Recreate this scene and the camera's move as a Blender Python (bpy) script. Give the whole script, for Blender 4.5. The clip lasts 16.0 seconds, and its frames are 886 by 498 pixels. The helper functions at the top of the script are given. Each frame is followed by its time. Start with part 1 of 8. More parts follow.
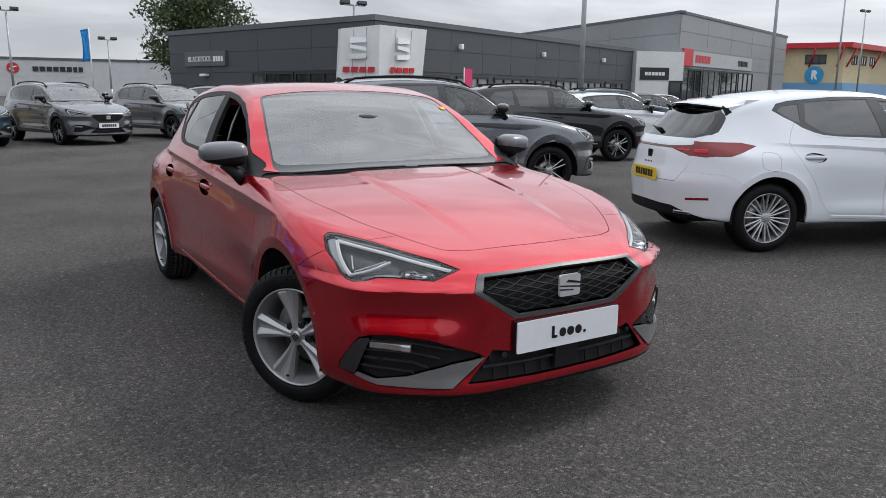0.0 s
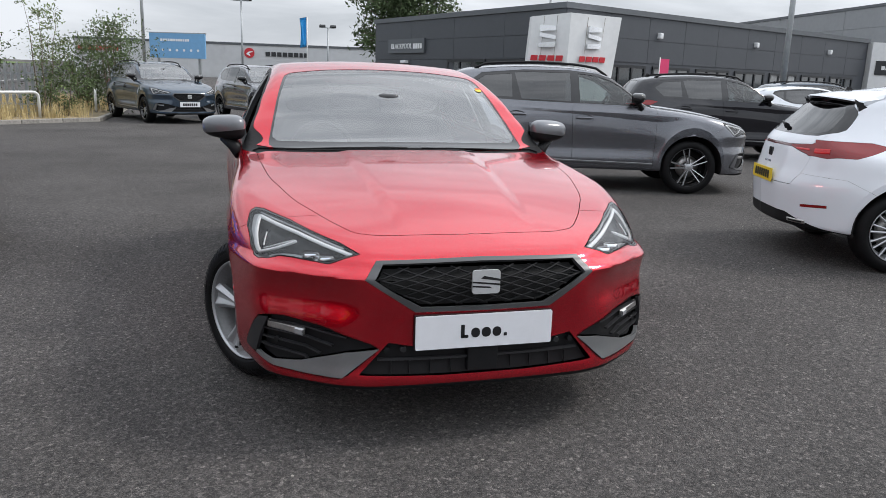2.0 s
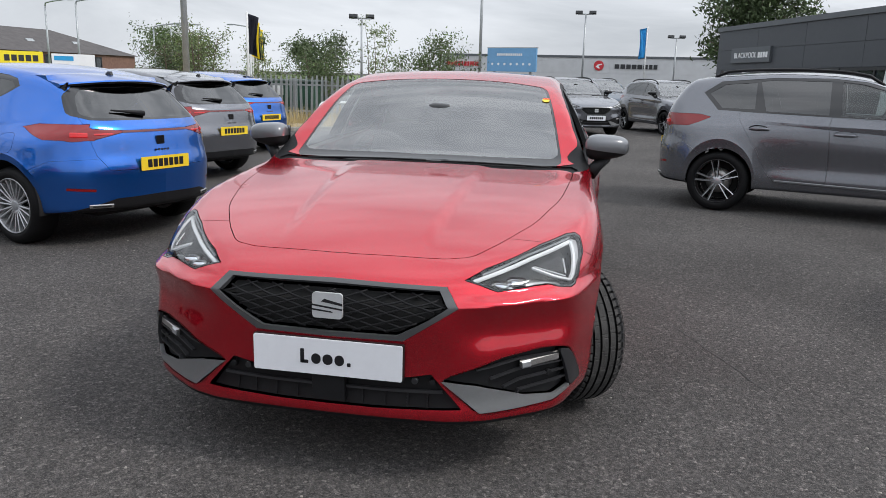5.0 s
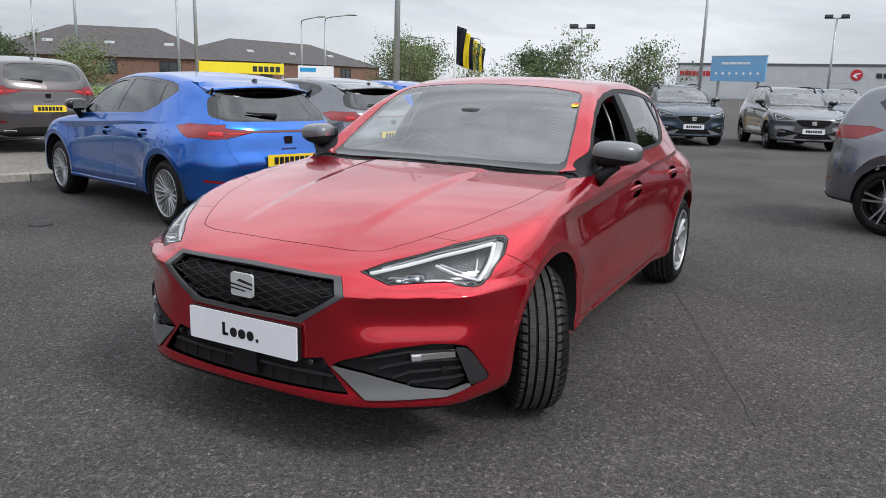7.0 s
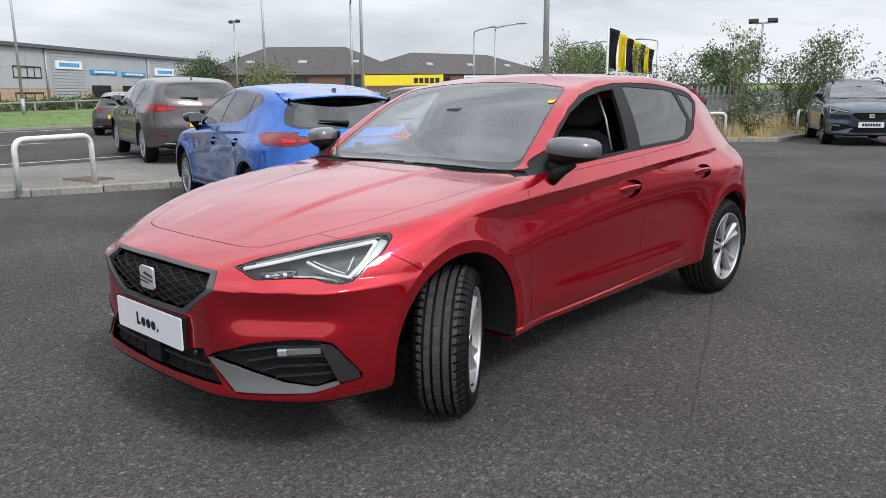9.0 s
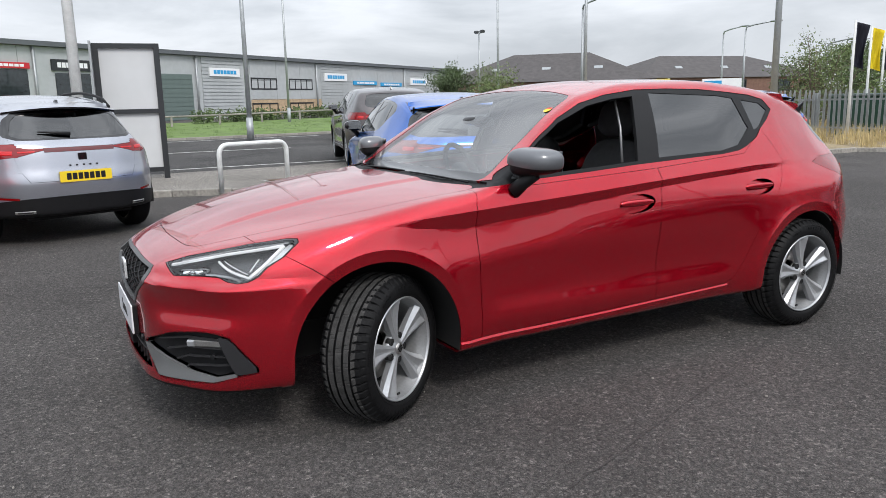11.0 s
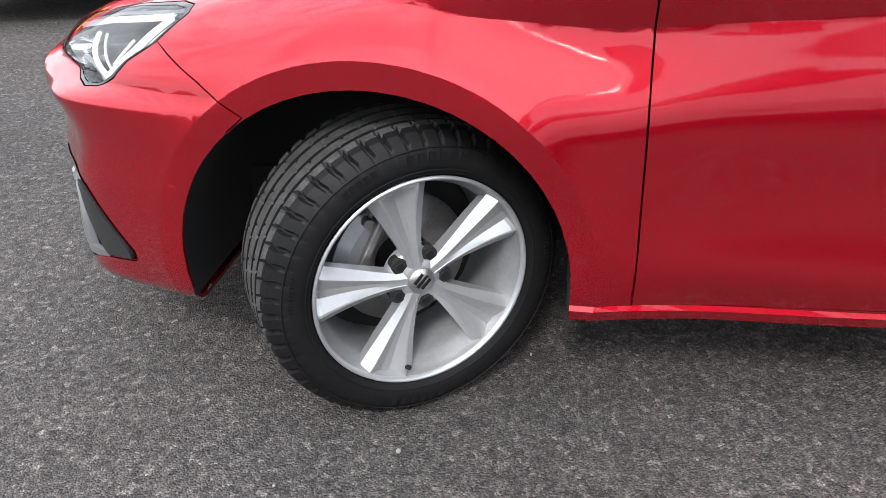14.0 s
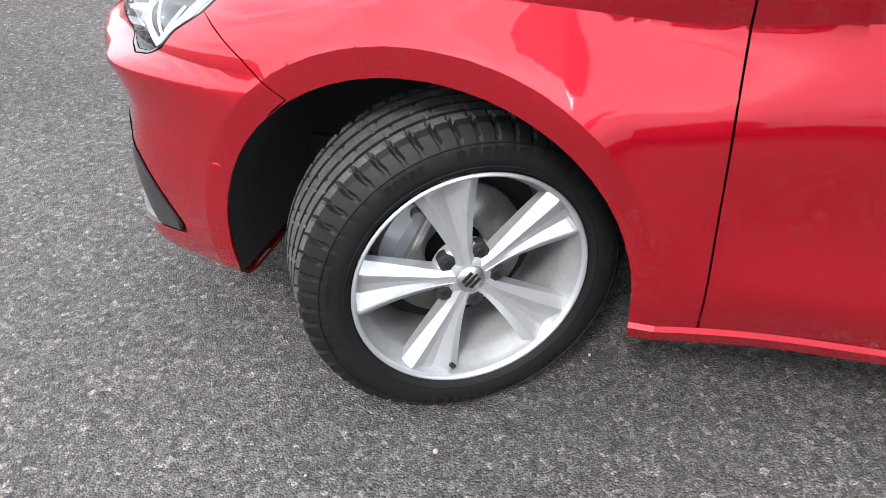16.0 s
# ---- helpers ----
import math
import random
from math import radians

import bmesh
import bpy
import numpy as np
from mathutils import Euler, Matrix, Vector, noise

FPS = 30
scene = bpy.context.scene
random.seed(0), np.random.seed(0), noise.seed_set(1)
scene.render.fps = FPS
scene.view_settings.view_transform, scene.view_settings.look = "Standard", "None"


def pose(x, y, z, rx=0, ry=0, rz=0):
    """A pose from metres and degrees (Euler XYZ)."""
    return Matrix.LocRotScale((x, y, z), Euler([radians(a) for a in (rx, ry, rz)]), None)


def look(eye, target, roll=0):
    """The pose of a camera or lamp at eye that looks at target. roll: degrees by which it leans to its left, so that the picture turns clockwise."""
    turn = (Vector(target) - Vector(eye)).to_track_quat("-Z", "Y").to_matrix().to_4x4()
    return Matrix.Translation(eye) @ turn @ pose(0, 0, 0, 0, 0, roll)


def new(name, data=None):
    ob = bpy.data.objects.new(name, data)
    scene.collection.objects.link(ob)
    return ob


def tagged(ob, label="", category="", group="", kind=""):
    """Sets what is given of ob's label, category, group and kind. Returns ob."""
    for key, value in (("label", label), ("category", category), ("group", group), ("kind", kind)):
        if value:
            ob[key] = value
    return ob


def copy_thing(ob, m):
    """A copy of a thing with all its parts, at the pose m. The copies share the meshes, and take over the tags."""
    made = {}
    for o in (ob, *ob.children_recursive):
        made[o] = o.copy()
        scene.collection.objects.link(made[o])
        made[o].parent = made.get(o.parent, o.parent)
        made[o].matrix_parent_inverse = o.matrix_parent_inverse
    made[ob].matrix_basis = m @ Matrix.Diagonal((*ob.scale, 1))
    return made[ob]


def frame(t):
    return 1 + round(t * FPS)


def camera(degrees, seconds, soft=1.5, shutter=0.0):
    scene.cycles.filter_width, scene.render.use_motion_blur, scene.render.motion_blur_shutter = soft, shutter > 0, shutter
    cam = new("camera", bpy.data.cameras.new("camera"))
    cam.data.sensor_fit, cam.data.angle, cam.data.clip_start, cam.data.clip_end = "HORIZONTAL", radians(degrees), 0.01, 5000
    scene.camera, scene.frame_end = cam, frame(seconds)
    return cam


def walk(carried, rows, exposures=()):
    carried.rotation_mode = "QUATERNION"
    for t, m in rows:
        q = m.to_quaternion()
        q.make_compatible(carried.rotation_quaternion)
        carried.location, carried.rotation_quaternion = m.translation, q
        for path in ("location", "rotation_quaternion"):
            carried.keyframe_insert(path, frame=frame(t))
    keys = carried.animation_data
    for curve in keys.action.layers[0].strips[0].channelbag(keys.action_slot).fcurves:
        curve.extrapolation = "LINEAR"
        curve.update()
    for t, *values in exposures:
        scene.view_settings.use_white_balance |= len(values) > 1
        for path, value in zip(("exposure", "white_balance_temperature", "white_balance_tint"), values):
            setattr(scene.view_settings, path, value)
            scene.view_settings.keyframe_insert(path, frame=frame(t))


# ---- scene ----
cam = camera(61.0, 16.0, soft=0.7)
PATH = [
    (0, (-1.992, -3.166, 1.392), (-0.967, -1.498, 0.987), 0.5),
    (0.5, (-1.749, -3.207, 1.386), (-0.809, -1.497, 0.952), 0.6),
    (1, (-1.54, -3.354, 1.39), (-0.738, -1.575, 0.951), 0.9),
    (1.5, (-1.266, -3.487, 1.399), (-0.602, -1.653, 0.956), 1.0),
    (2, (-0.896, -3.448, 1.36), (-0.36, -1.573, 0.92), 1.8),
    (2.5, (-0.62, -3.443, 1.371), (-0.236, -1.526, 0.95), 1.8),
    (3, (-0.314, -3.509, 1.396), (-0.081, -1.567, 0.978), 1.8),
    (3.5, (-0.064, -3.481, 1.386), (0.018, -1.528, 0.965), 1.8),
    (4, (0.242, -3.359, 1.382), (0.184, -1.404, 0.962), 1.6),
    (4.5, (0.503, -3.292, 1.373), (0.301, -1.346, 0.956), 1.3),
    (4.7, (0.637, -3.275, 1.382), (0.37, -1.339, 0.957), 1.3),
    (6.8, (1.876, -2.985, 1.401), (0.985, -1.245, 0.977), 2.1),
    (7, (1.959, -2.946, 1.386), (1.026, -1.228, 0.961), 1.6),
    (7.5, (2.158, -2.774, 1.351), (1.096, -1.132, 0.932), 0.9),
    (8, (2.363, -2.575, 1.361), (1.221, -0.986, 0.951), -0.0),
    (8.2, (2.455, -2.524, 1.35), (1.277, -0.961, 0.941), -0.5),
    (10.3, (3.475, -1.599, 1.352), (1.867, -0.481, 0.946), 0.2),
    (10.5, (3.546, -1.489, 1.362), (1.893, -0.436, 0.962), -0.3),
    (11, (3.678, -1.21, 1.349), (1.947, -0.285, 0.966), -1.3),
    (11.5, (3.709, -0.834, 1.337), (1.926, -0.022, 0.935), -1.0),
    (12, (3.687, -0.454, 1.31), (1.857, 0.206, 0.847), -0.5),
    (12.5, (3.544, -0.179, 1.272), (1.67, 0.229, 0.705), 0.2),
    (13, (3.096, 0.085, 1.212), (1.226, 0.263, 0.525), 0.9),
    (13.5, (2.63, 0.304, 1.158), (0.815, 0.201, 0.324), 0.2),
    (14, (2.105, 0.309, 1.084), (0.375, 0.04, 0.119), -1.3),
    (14.5, (1.594, 0.253, 0.954), (0.048, -0.18, -0.239), -4.6),
    (15, (1.464, 0.24, 0.897), (0.003, -0.242, -0.381), -5.1),
    (15.5, (1.538, 0.266, 0.953), (0.061, -0.221, -0.304), -4.3),
    (16, (1.944, 0.356, 1.131), (0.356, -0.137, 0.021), -1.6),
]
walk(cam, [(t, look(eye, target, roll)) for t, eye, target, roll in PATH],
     exposures=[(0, -0.26), (0.5, -0.20), (1, 0.02), (2, -0.05), (3.5, -0.08), (4.7, -0.10), (7, -0.06), (11, 0.0), (12, 0.06), (12.5, 0.34), (13.5, 0.80), (14, 0.82), (14.5, 0.74), (15, 0.60), (15.5, 0.86), (16, 1.36)])

# ---- world and light: bright overcast afternoon ----
SUN_DIR = Vector((0.68, -0.05, 0.72)).normalized()      # towards the sun
world = bpy.data.worlds.new("overcast_sky")
scene.world = world
world.use_nodes = True
wn, wl = world.node_tree.nodes, world.node_tree.links
wn.clear()
w_out = wn.new("ShaderNodeOutputWorld")
w_bg = wn.new("ShaderNodeBackground")
w_sky = wn.new("ShaderNodeTexSky")
w_sky.sky_type = "NISHITA"
w_sky.sun_disc = False
w_sky.sun_elevation = math.asin(SUN_DIR.z)
w_sky.sun_rotation = math.atan2(SUN_DIR.x, SUN_DIR.y)
w_sky.air_density, w_sky.dust_density, w_sky.ozone_density = 1.0, 3.0, 1.0
w_co = wn.new("ShaderNodeTexCoord")
w_map = wn.new("ShaderNodeMapping")
w_map.inputs["Scale"].default_value = (1.0, 1.0, 4.2)
w_n1 = wn.new("ShaderNodeTexNoise")
w_n1.inputs["Scale"].default_value, w_n1.inputs["Detail"].default_value = 2.6, 9.0
w_n1.inputs["Roughness"].default_value, w_n1.inputs["Distortion"].default_value = 0.55, 0.4
w_r1 = wn.new("ShaderNodeValToRGB")
w_r1.color_ramp.elements[0].position, w_r1.color_ramp.elements[0].color = 0.36, (7.5, 8.0, 8.7, 1)
w_r1.color_ramp.elements[1].position, w_r1.color_ramp.elements[1].color = 0.60, (11.4, 11.9, 12.7, 1)
w_mix = wn.new("ShaderNodeMixRGB")
w_mix.inputs["Fac"].default_value = 0.88
wl.new(w_co.outputs["Generated"], w_map.inputs["Vector"])
wl.new(w_map.outputs["Vector"], w_n1.inputs["Vector"])
wl.new(w_n1.outputs["Fac"], w_r1.inputs["Fac"])
wl.new(w_sky.outputs["Color"], w_mix.inputs["Color1"])
wl.new(w_r1.outputs["Color"], w_mix.inputs["Color2"])
# overcast skies are about twice as bright overhead as at the horizon
w_sep = wn.new("ShaderNodeSeparateXYZ")
wl.new(w_co.outputs["Generated"], w_sep.inputs["Vector"])
w_up = wn.new("ShaderNodeMapRange")
w_up.inputs["From Min"].default_value, w_up.inputs["From Max"].default_value = 0.08, 0.75
w_up.inputs["To Min"].default_value, w_up.inputs["To Max"].default_value = 1.0, 1.75
wl.new(w_sep.outputs["Z"], w_up.inputs["Value"])
w_mul = wn.new("ShaderNodeVectorMath")
w_mul.operation = "SCALE"
wl.new(w_mix.outputs["Color"], w_mul.inputs[0])
# and brighter round the veiled sun
w_dot = wn.new("ShaderNodeVectorMath")
w_dot.operation = "DOT_PRODUCT"
w_dot.inputs[1].default_value = SUN_DIR
wl.new(w_co.outputs["Generated"], w_dot.inputs[0])
w_glow = wn.new("ShaderNodeMapRange")
w_glow.interpolation_type = "SMOOTHSTEP"
w_glow.inputs["From Min"].default_value, w_glow.inputs["From Max"].default_value = 0.2, 1.0
w_glow.inputs["To Min"].default_value, w_glow.inputs["To Max"].default_value = 1.0, 1.35
wl.new(w_dot.outputs["Value"], w_glow.inputs["Value"])
w_all = wn.new("ShaderNodeMath")
w_all.operation = "MULTIPLY"
wl.new(w_up.outputs["Result"], w_all.inputs[0])
wl.new(w_glow.outputs["Result"], w_all.inputs[1])
wl.new(w_all.outputs[0], w_mul.inputs["Scale"])
wl.new(w_mul.outputs["Vector"], w_bg.inputs["Color"])
w_bg.inputs["Strength"].default_value = 0.086
wl.new(w_bg.outputs["Background"], w_out.inputs["Surface"])

sun_data = bpy.data.lights.new("sun", "SUN")
sun_data.energy, sun_data.angle, sun_data.color = 1.9, radians(11), (1.0, 0.96, 0.92)
sun = new("sun", sun_data)
sun.matrix_world = Matrix.Translation((0, 0, 30)) @ SUN_DIR.to_track_quat("Z", "Y").to_matrix().to_4x4()
scene.view_settings.exposure = 0.0

# ---- materials ----


def mat_new(name):
    m = bpy.data.materials.new(name)
    m.use_nodes = True
    return m, m.node_tree.nodes, m.node_tree.links, m.node_tree.nodes["Principled BSDF"]


def mat_plain(name, col, rough=0.5, metal=0.0, vary=0.12, scale=6.0, bump=0.0, bscale=80.0, coat=0.0, spec=0.5, alpha=None):
    """A surface with mottling at two scales and optional fine relief."""
    m, n, l, b = mat_new(name)
    co = n.new("ShaderNodeTexCoord")
    n1 = n.new("ShaderNodeTexNoise")
    n1.inputs["Scale"].default_value, n1.inputs["Detail"].default_value = scale, 6
    n2 = n.new("ShaderNodeTexNoise")
    n2.inputs["Scale"].default_value, n2.inputs["Detail"].default_value = scale * 9, 4
    mul = n.new("ShaderNodeMath")
    mul.operation = "MULTIPLY_ADD"
    mul.inputs[1].default_value = 0.5
    l.new(co.outputs["Object"], n1.inputs["Vector"])
    l.new(co.outputs["Object"], n2.inputs["Vector"])
    half = n.new("ShaderNodeMath")
    half.operation = "MULTIPLY"
    half.inputs[1].default_value = 0.5
    l.new(n1.outputs["Fac"], half.inputs[0])
    l.new(n2.outputs["Fac"], mul.inputs[0])
    l.new(half.outputs[0], mul.inputs[2])
    r = n.new("ShaderNodeValToRGB")
    c0 = tuple(max(0, c * (1 - vary * 1.6)) for c in col)
    c1 = tuple(min(1, c * (1 + vary * 1.6)) for c in col)
    r.color_ramp.elements[0].position, r.color_ramp.elements[0].color = 0.3, (*c0, 1)
    r.color_ramp.elements[1].position, r.color_ramp.elements[1].color = 0.7, (*c1, 1)
    l.new(mul.outputs[0], r.inputs["Fac"])
    l.new(r.outputs["Color"], b.inputs["Base Color"])
    b.inputs["Roughness"].default_value, b.inputs["Metallic"].default_value = rough, metal
    b.inputs["Coat Weight"].default_value = coat
    b.inputs["Coat Roughness"].default_value = 0.03
    b.inputs["Specular IOR Level"].default_value = spec
    if bump:
        n3 = n.new("ShaderNodeTexNoise")
        n3.inputs["Scale"].default_value, n3.inputs["Detail"].default_value = bscale, 5
        l.new(co.outputs["Object"], n3.inputs["Vector"])
        bp = n.new("ShaderNodeBump")
        bp.inputs["Strength"].default_value, bp.inputs["Distance"].default_value = bump, 0.004
        l.new(n3.outputs["Fac"], bp.inputs["Height"])
        l.new(bp.outputs["Normal"], b.inputs["Normal"])
    return m


def mat_paint(name, col, metal=0.5, rough=0.32, flake=0.25):
    """Metallic car paint: flake layer under a clear coat, with a film of dust."""
    m, n, l, b = mat_new(name)
    co = n.new("ShaderNodeTexCoord")
    v = n.new("ShaderNodeTexVoronoi")
    v.inputs["Scale"].default_value = 900
    l.new(co.outputs["Object"], v.inputs["Vector"])
    r = n.new("ShaderNodeValToRGB")
    r.color_ramp.elements[0].color = (*[c * (1 - flake) for c in col], 1)
    r.color_ramp.elements[1].color = (*[min(1, c * (1 + flake)) for c in col], 1)
    l.new(v.outputs["Color"], r.inputs["Fac"])
    dust = n.new("ShaderNodeTexNoise")
    dust.inputs["Scale"].default_value, dust.inputs["Detail"].default_value = 3.5, 8
    l.new(co.outputs["Object"], dust.inputs["Vector"])
    dr = n.new("ShaderNodeMapRange")
    dr.inputs["From Min"].default_value, dr.inputs["From Max"].default_value = 0.35, 0.75
    dr.inputs["To Min"].default_value, dr.inputs["To Max"].default_value = 0.015, 0.05
    l.new(dust.outputs["Fac"], dr.inputs["Value"])
    l.new(r.outputs["Color"], b.inputs["Base Color"])
    b.inputs["Metallic"].default_value, b.inputs["Roughness"].default_value = metal, rough
    b.inputs["Coat Weight"].default_value = 1.0
    b.inputs["Specular IOR Level"].default_value = 0.0
    b.inputs["Coat IOR"].default_value = 1.60
    l.new(dr.outputs["Result"], b.inputs["Coat Roughness"])
    return m


def mat_glass(name, tint, gloss=0.01, shine=1.6, film=0.03):
    """A thin pane: tinted see-through with a Fresnel gloss."""
    m, n, l, b = mat_new(name)
    n.remove(b)
    out = n["Material Output"]
    tr = n.new("ShaderNodeBsdfTransparent")
    tr.inputs["Color"].default_value = (*tint, 1)
    gl = n.new("ShaderNodeBsdfGlossy")
    gl.inputs["Roughness"].default_value = gloss
    fr = n.new("ShaderNodeFresnel")
    fr.inputs["IOR"].default_value = 1.52
    boost = n.new("ShaderNodeMath")
    boost.operation = "MULTIPLY_ADD"
    boost.inputs[1].default_value, boost.inputs[2].default_value = shine, film
    boost.use_clamp = True
    mx = n.new("ShaderNodeMixShader")
    l.new(fr.outputs[0], boost.inputs[0])
    l.new(boost.outputs[0], mx.inputs[0])
    l.new(tr.outputs[0], mx.inputs[1])
    l.new(gl.outputs[0], mx.inputs[2])
    l.new(mx.outputs[0], out.inputs["Surface"])
    return m


def mat_asphalt(name, base, grit=(0.30, 0.29, 0.27)):
    m, n, l, b = mat_new(name)
    co = n.new("ShaderNodeTexCoord")
    big = n.new("ShaderNodeTexNoise")
    big.inputs["Scale"].default_value, big.inputs["Detail"].default_value = 0.55, 7
    mid = n.new("ShaderNodeTexNoise")
    mid.inputs["Scale"].default_value, mid.inputs["Detail"].default_value = 34, 6
    vor = n.new("ShaderNodeTexVoronoi")
    vor.inputs["Scale"].default_value = 220
    for t in (big, mid, vor):
        l.new(co.outputs["Object"], t.inputs["Vector"])
    r1 = n.new("ShaderNodeValToRGB")
    r1.color_ramp.elements[0].position, r1.color_ramp.elements[0].color = 0.25, (*[c * 0.72 for c in base], 1)
    r1.color_ramp.elements[1].position, r1.color_ramp.elements[1].color = 0.75, (*[c * 1.25 for c in base], 1)
    l.new(big.outputs["Fac"], r1.inputs["Fac"])
    sep = n.new("ShaderNodeSeparateColor")
    l.new(vor.outputs["Color"], sep.inputs["Color"])
    r2 = n.new("ShaderNodeValToRGB")            # each chip its own tone
    r2.color_ramp.elements[0].position, r2.color_ramp.elements[0].color = 0.0, (0.58, 0.58, 0.59, 1)
    r2.color_ramp.elements[1].position, r2.color_ramp.elements[1].color = 0.80, (1.20, 1.19, 1.17, 1)
    e = r2.color_ramp.elements.new(0.97)
    e.color = (1.75, 1.7, 1.65, 1)
    l.new(sep.outputs["Red"], r2.inputs["Fac"])
    mx = n.new("ShaderNodeMixRGB")
    mx.blend_type = "MULTIPLY"
    mx.inputs["Fac"].default_value = 1.0
    l.new(r1.outputs["Color"], mx.inputs["Color1"])
    l.new(r2.outputs["Color"], mx.inputs["Color2"])
    r3 = n.new("ShaderNodeValToRGB")
    r3.color_ramp.elements[0].position, r3.color_ramp.elements[0].color = 0.35, (0.84, 0.84, 0.84, 1)
    r3.color_ramp.elements[1].position, r3.color_ramp.elements[1].color = 0.65, (1.12, 1.12, 1.12, 1)
    l.new(mid.outputs["Fac"], r3.inputs["Fac"])
    chips = n.new("ShaderNodeTexVoronoi")       # larger chips and the dark gaps between them
    chips.inputs["Scale"].default_value = 78
    l.new(co.outputs["Object"], chips.inputs["Vector"])
    csep = n.new("ShaderNodeSeparateColor")
    l.new(chips.outputs["Color"], csep.inputs["Color"])
    r4 = n.new("ShaderNodeValToRGB")
    r4.color_ramp.elements[0].position, r4.color_ramp.elements[0].color = 0.0, (0.66, 0.66, 0.67, 1)
    r4.color_ramp.elements[1].position, r4.color_ramp.elements[1].color = 0.90, (1.22, 1.20, 1.17, 1)
    e4 = r4.color_ramp.elements.new(0.985)
    e4.color = (2.0, 1.95, 1.9, 1)
    l.new(csep.outputs["Green"], r4.inputs["Fac"])
    mx4 = n.new("ShaderNodeMixRGB")
    mx4.blend_type = "MULTIPLY"
    mx4.inputs["Fac"].default_value = 0.85
    l.new(mx.outputs["Color"], mx4.inputs["Color1"])
    l.new(r4.outputs["Color"], mx4.inputs["Color2"])
    mx2 = n.new("ShaderNodeMixRGB")
    mx2.blend_type = "MULTIPLY"
    mx2.inputs["Fac"].default_value = 1.0
    l.new(mx4.outputs["Color"], mx2.inputs["Color1"])
    l.new(r3.outputs["Color"], mx2.inputs["Color2"])
    l.new(mx2.outputs["Color"], b.inputs["Base Color"])
    b.inputs["Roughness"].default_value = 0.9
    b.inputs["Specular IOR Level"].default_value = 0.12
    add = n.new("ShaderNodeMath")
    add.operation = "MULTIPLY_ADD"
    add.inputs[1].default_value = -1.2
    l.new(vor.outputs["Distance"], add.inputs[0])
    l.new(mid.outputs["Fac"], add.inputs[2])
    bp = n.new("ShaderNodeBump")
    bp.inputs["Strength"].default_value, bp.inputs["Distance"].default_value = 1.0, 0.005
    l.new(add.outputs[0], bp.inputs["Height"])
    l.new(bp.outputs["Normal"], b.inputs["Normal"])
    return m


RED = mat_paint("red_metallic_paint", (0.49, 0.005, 0.018), metal=0.81, rough=0.26)
BLUE = mat_paint("blue_metallic_paint", (0.008, 0.120, 0.50), metal=0.85, rough=0.28)
WHITE = mat_paint("white_paint", (0.70, 0.73, 0.77), metal=0.0, rough=0.4, flake=0.02)
GREY = mat_paint("graphite_grey_paint", (0.150, 0.155, 0.172), metal=0.75, rough=0.26)
BLACKP = mat_paint("black_paint", (0.010, 0.010, 0.014), metal=0.2)
NAVYG = mat_paint("dark_blue_grey_paint", (0.04, 0.06, 0.085), metal=0.5)
SILVER = mat_paint("silver_grey_paint", (0.36, 0.375, 0.42), metal=0.7, rough=0.28)
BROWNG = mat_paint("bronze_grey_paint", (0.085, 0.076, 0.078), metal=0.6)
SATIN = mat_plain("satin_grey_plastic", (0.23, 0.235, 0.24), 0.35, 0.6, 0.03, 12)
FRAMEGREY = mat_plain("dark_satin_grille_frame", (0.075, 0.077, 0.08), 0.38, 0.3, 0.05, 12)
BADGE = mat_plain("satin_chrome_badge", (0.58, 0.59, 0.60), 0.30, 0.35, 0.03, 12, coat=0.3)
MIRRORCAP = mat_plain("dark_silver_cap", (0.13, 0.135, 0.145), 0.28, 0.5, 0.03, 12, coat=0.6)
BLACK = mat_plain("black_plastic", (0.010, 0.010, 0.011), 0.5, 0, 0.1, 20, 0.08, 400, spec=0.2)
GLOSSBLACK = mat_plain("gloss_black", (0.008, 0.008, 0.009), 0.12, 0, 0.05, 20, coat=0.5)
# near-black: shade of recesses put into the colour; also used for dark liners
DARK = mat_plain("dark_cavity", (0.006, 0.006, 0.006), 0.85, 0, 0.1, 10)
RUBBER = mat_plain("tyre_rubber", (0.0075, 0.0075, 0.008), 0.55, 0, 0.25, 14, 0.10, 250, spec=0.14)
TREAD = mat_plain("dusty_tread_rubber", (0.042, 0.041, 0.040), 0.8, 0, 0.4, 26, 0.35, 300, spec=0.3)
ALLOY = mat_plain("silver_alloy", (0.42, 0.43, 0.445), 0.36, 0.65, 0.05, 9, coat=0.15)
ALLOYBRIGHT = mat_plain("machined_alloy", (0.43, 0.44, 0.455), 0.36, 0.65, 0.05, 9, coat=0.15)
# alloy darkened to paint in the shade inside the wheel
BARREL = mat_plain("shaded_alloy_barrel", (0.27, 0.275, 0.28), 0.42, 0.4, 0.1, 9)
STEEL = mat_plain("brushed_steel", (0.42, 0.41, 0.40), 0.35, 0.9, 0.15, 25, 0.05, 300)
CHROME = mat_plain("chrome", (0.75, 0.76, 0.78), 0.10, 1.0, 0.02, 5)
GLASS = mat_glass("clear_glass", (0.84, 0.90, 0.88), shine=0.6, film=0.26)
PRIVACY = mat_glass("privacy_glass", (0.06, 0.07, 0.075), shine=1.3, film=0.07)
TINT = mat_glass("tinted_glass", (0.48, 0.54, 0.53))
LENS = mat_glass("lamp_lens", (0.93, 0.94, 0.95), shine=1.0, film=0.0)
LAMPBLACK = mat_plain("grey_lamp_housing", (0.10, 0.102, 0.105), 0.22, 0.5, 0.3, 30)
LAMPGLOW = mat_plain("bright_red_lamp_cell", (0.55, 0.010, 0.014), 0.12, 0, 0.05, 8, coat=0.3)
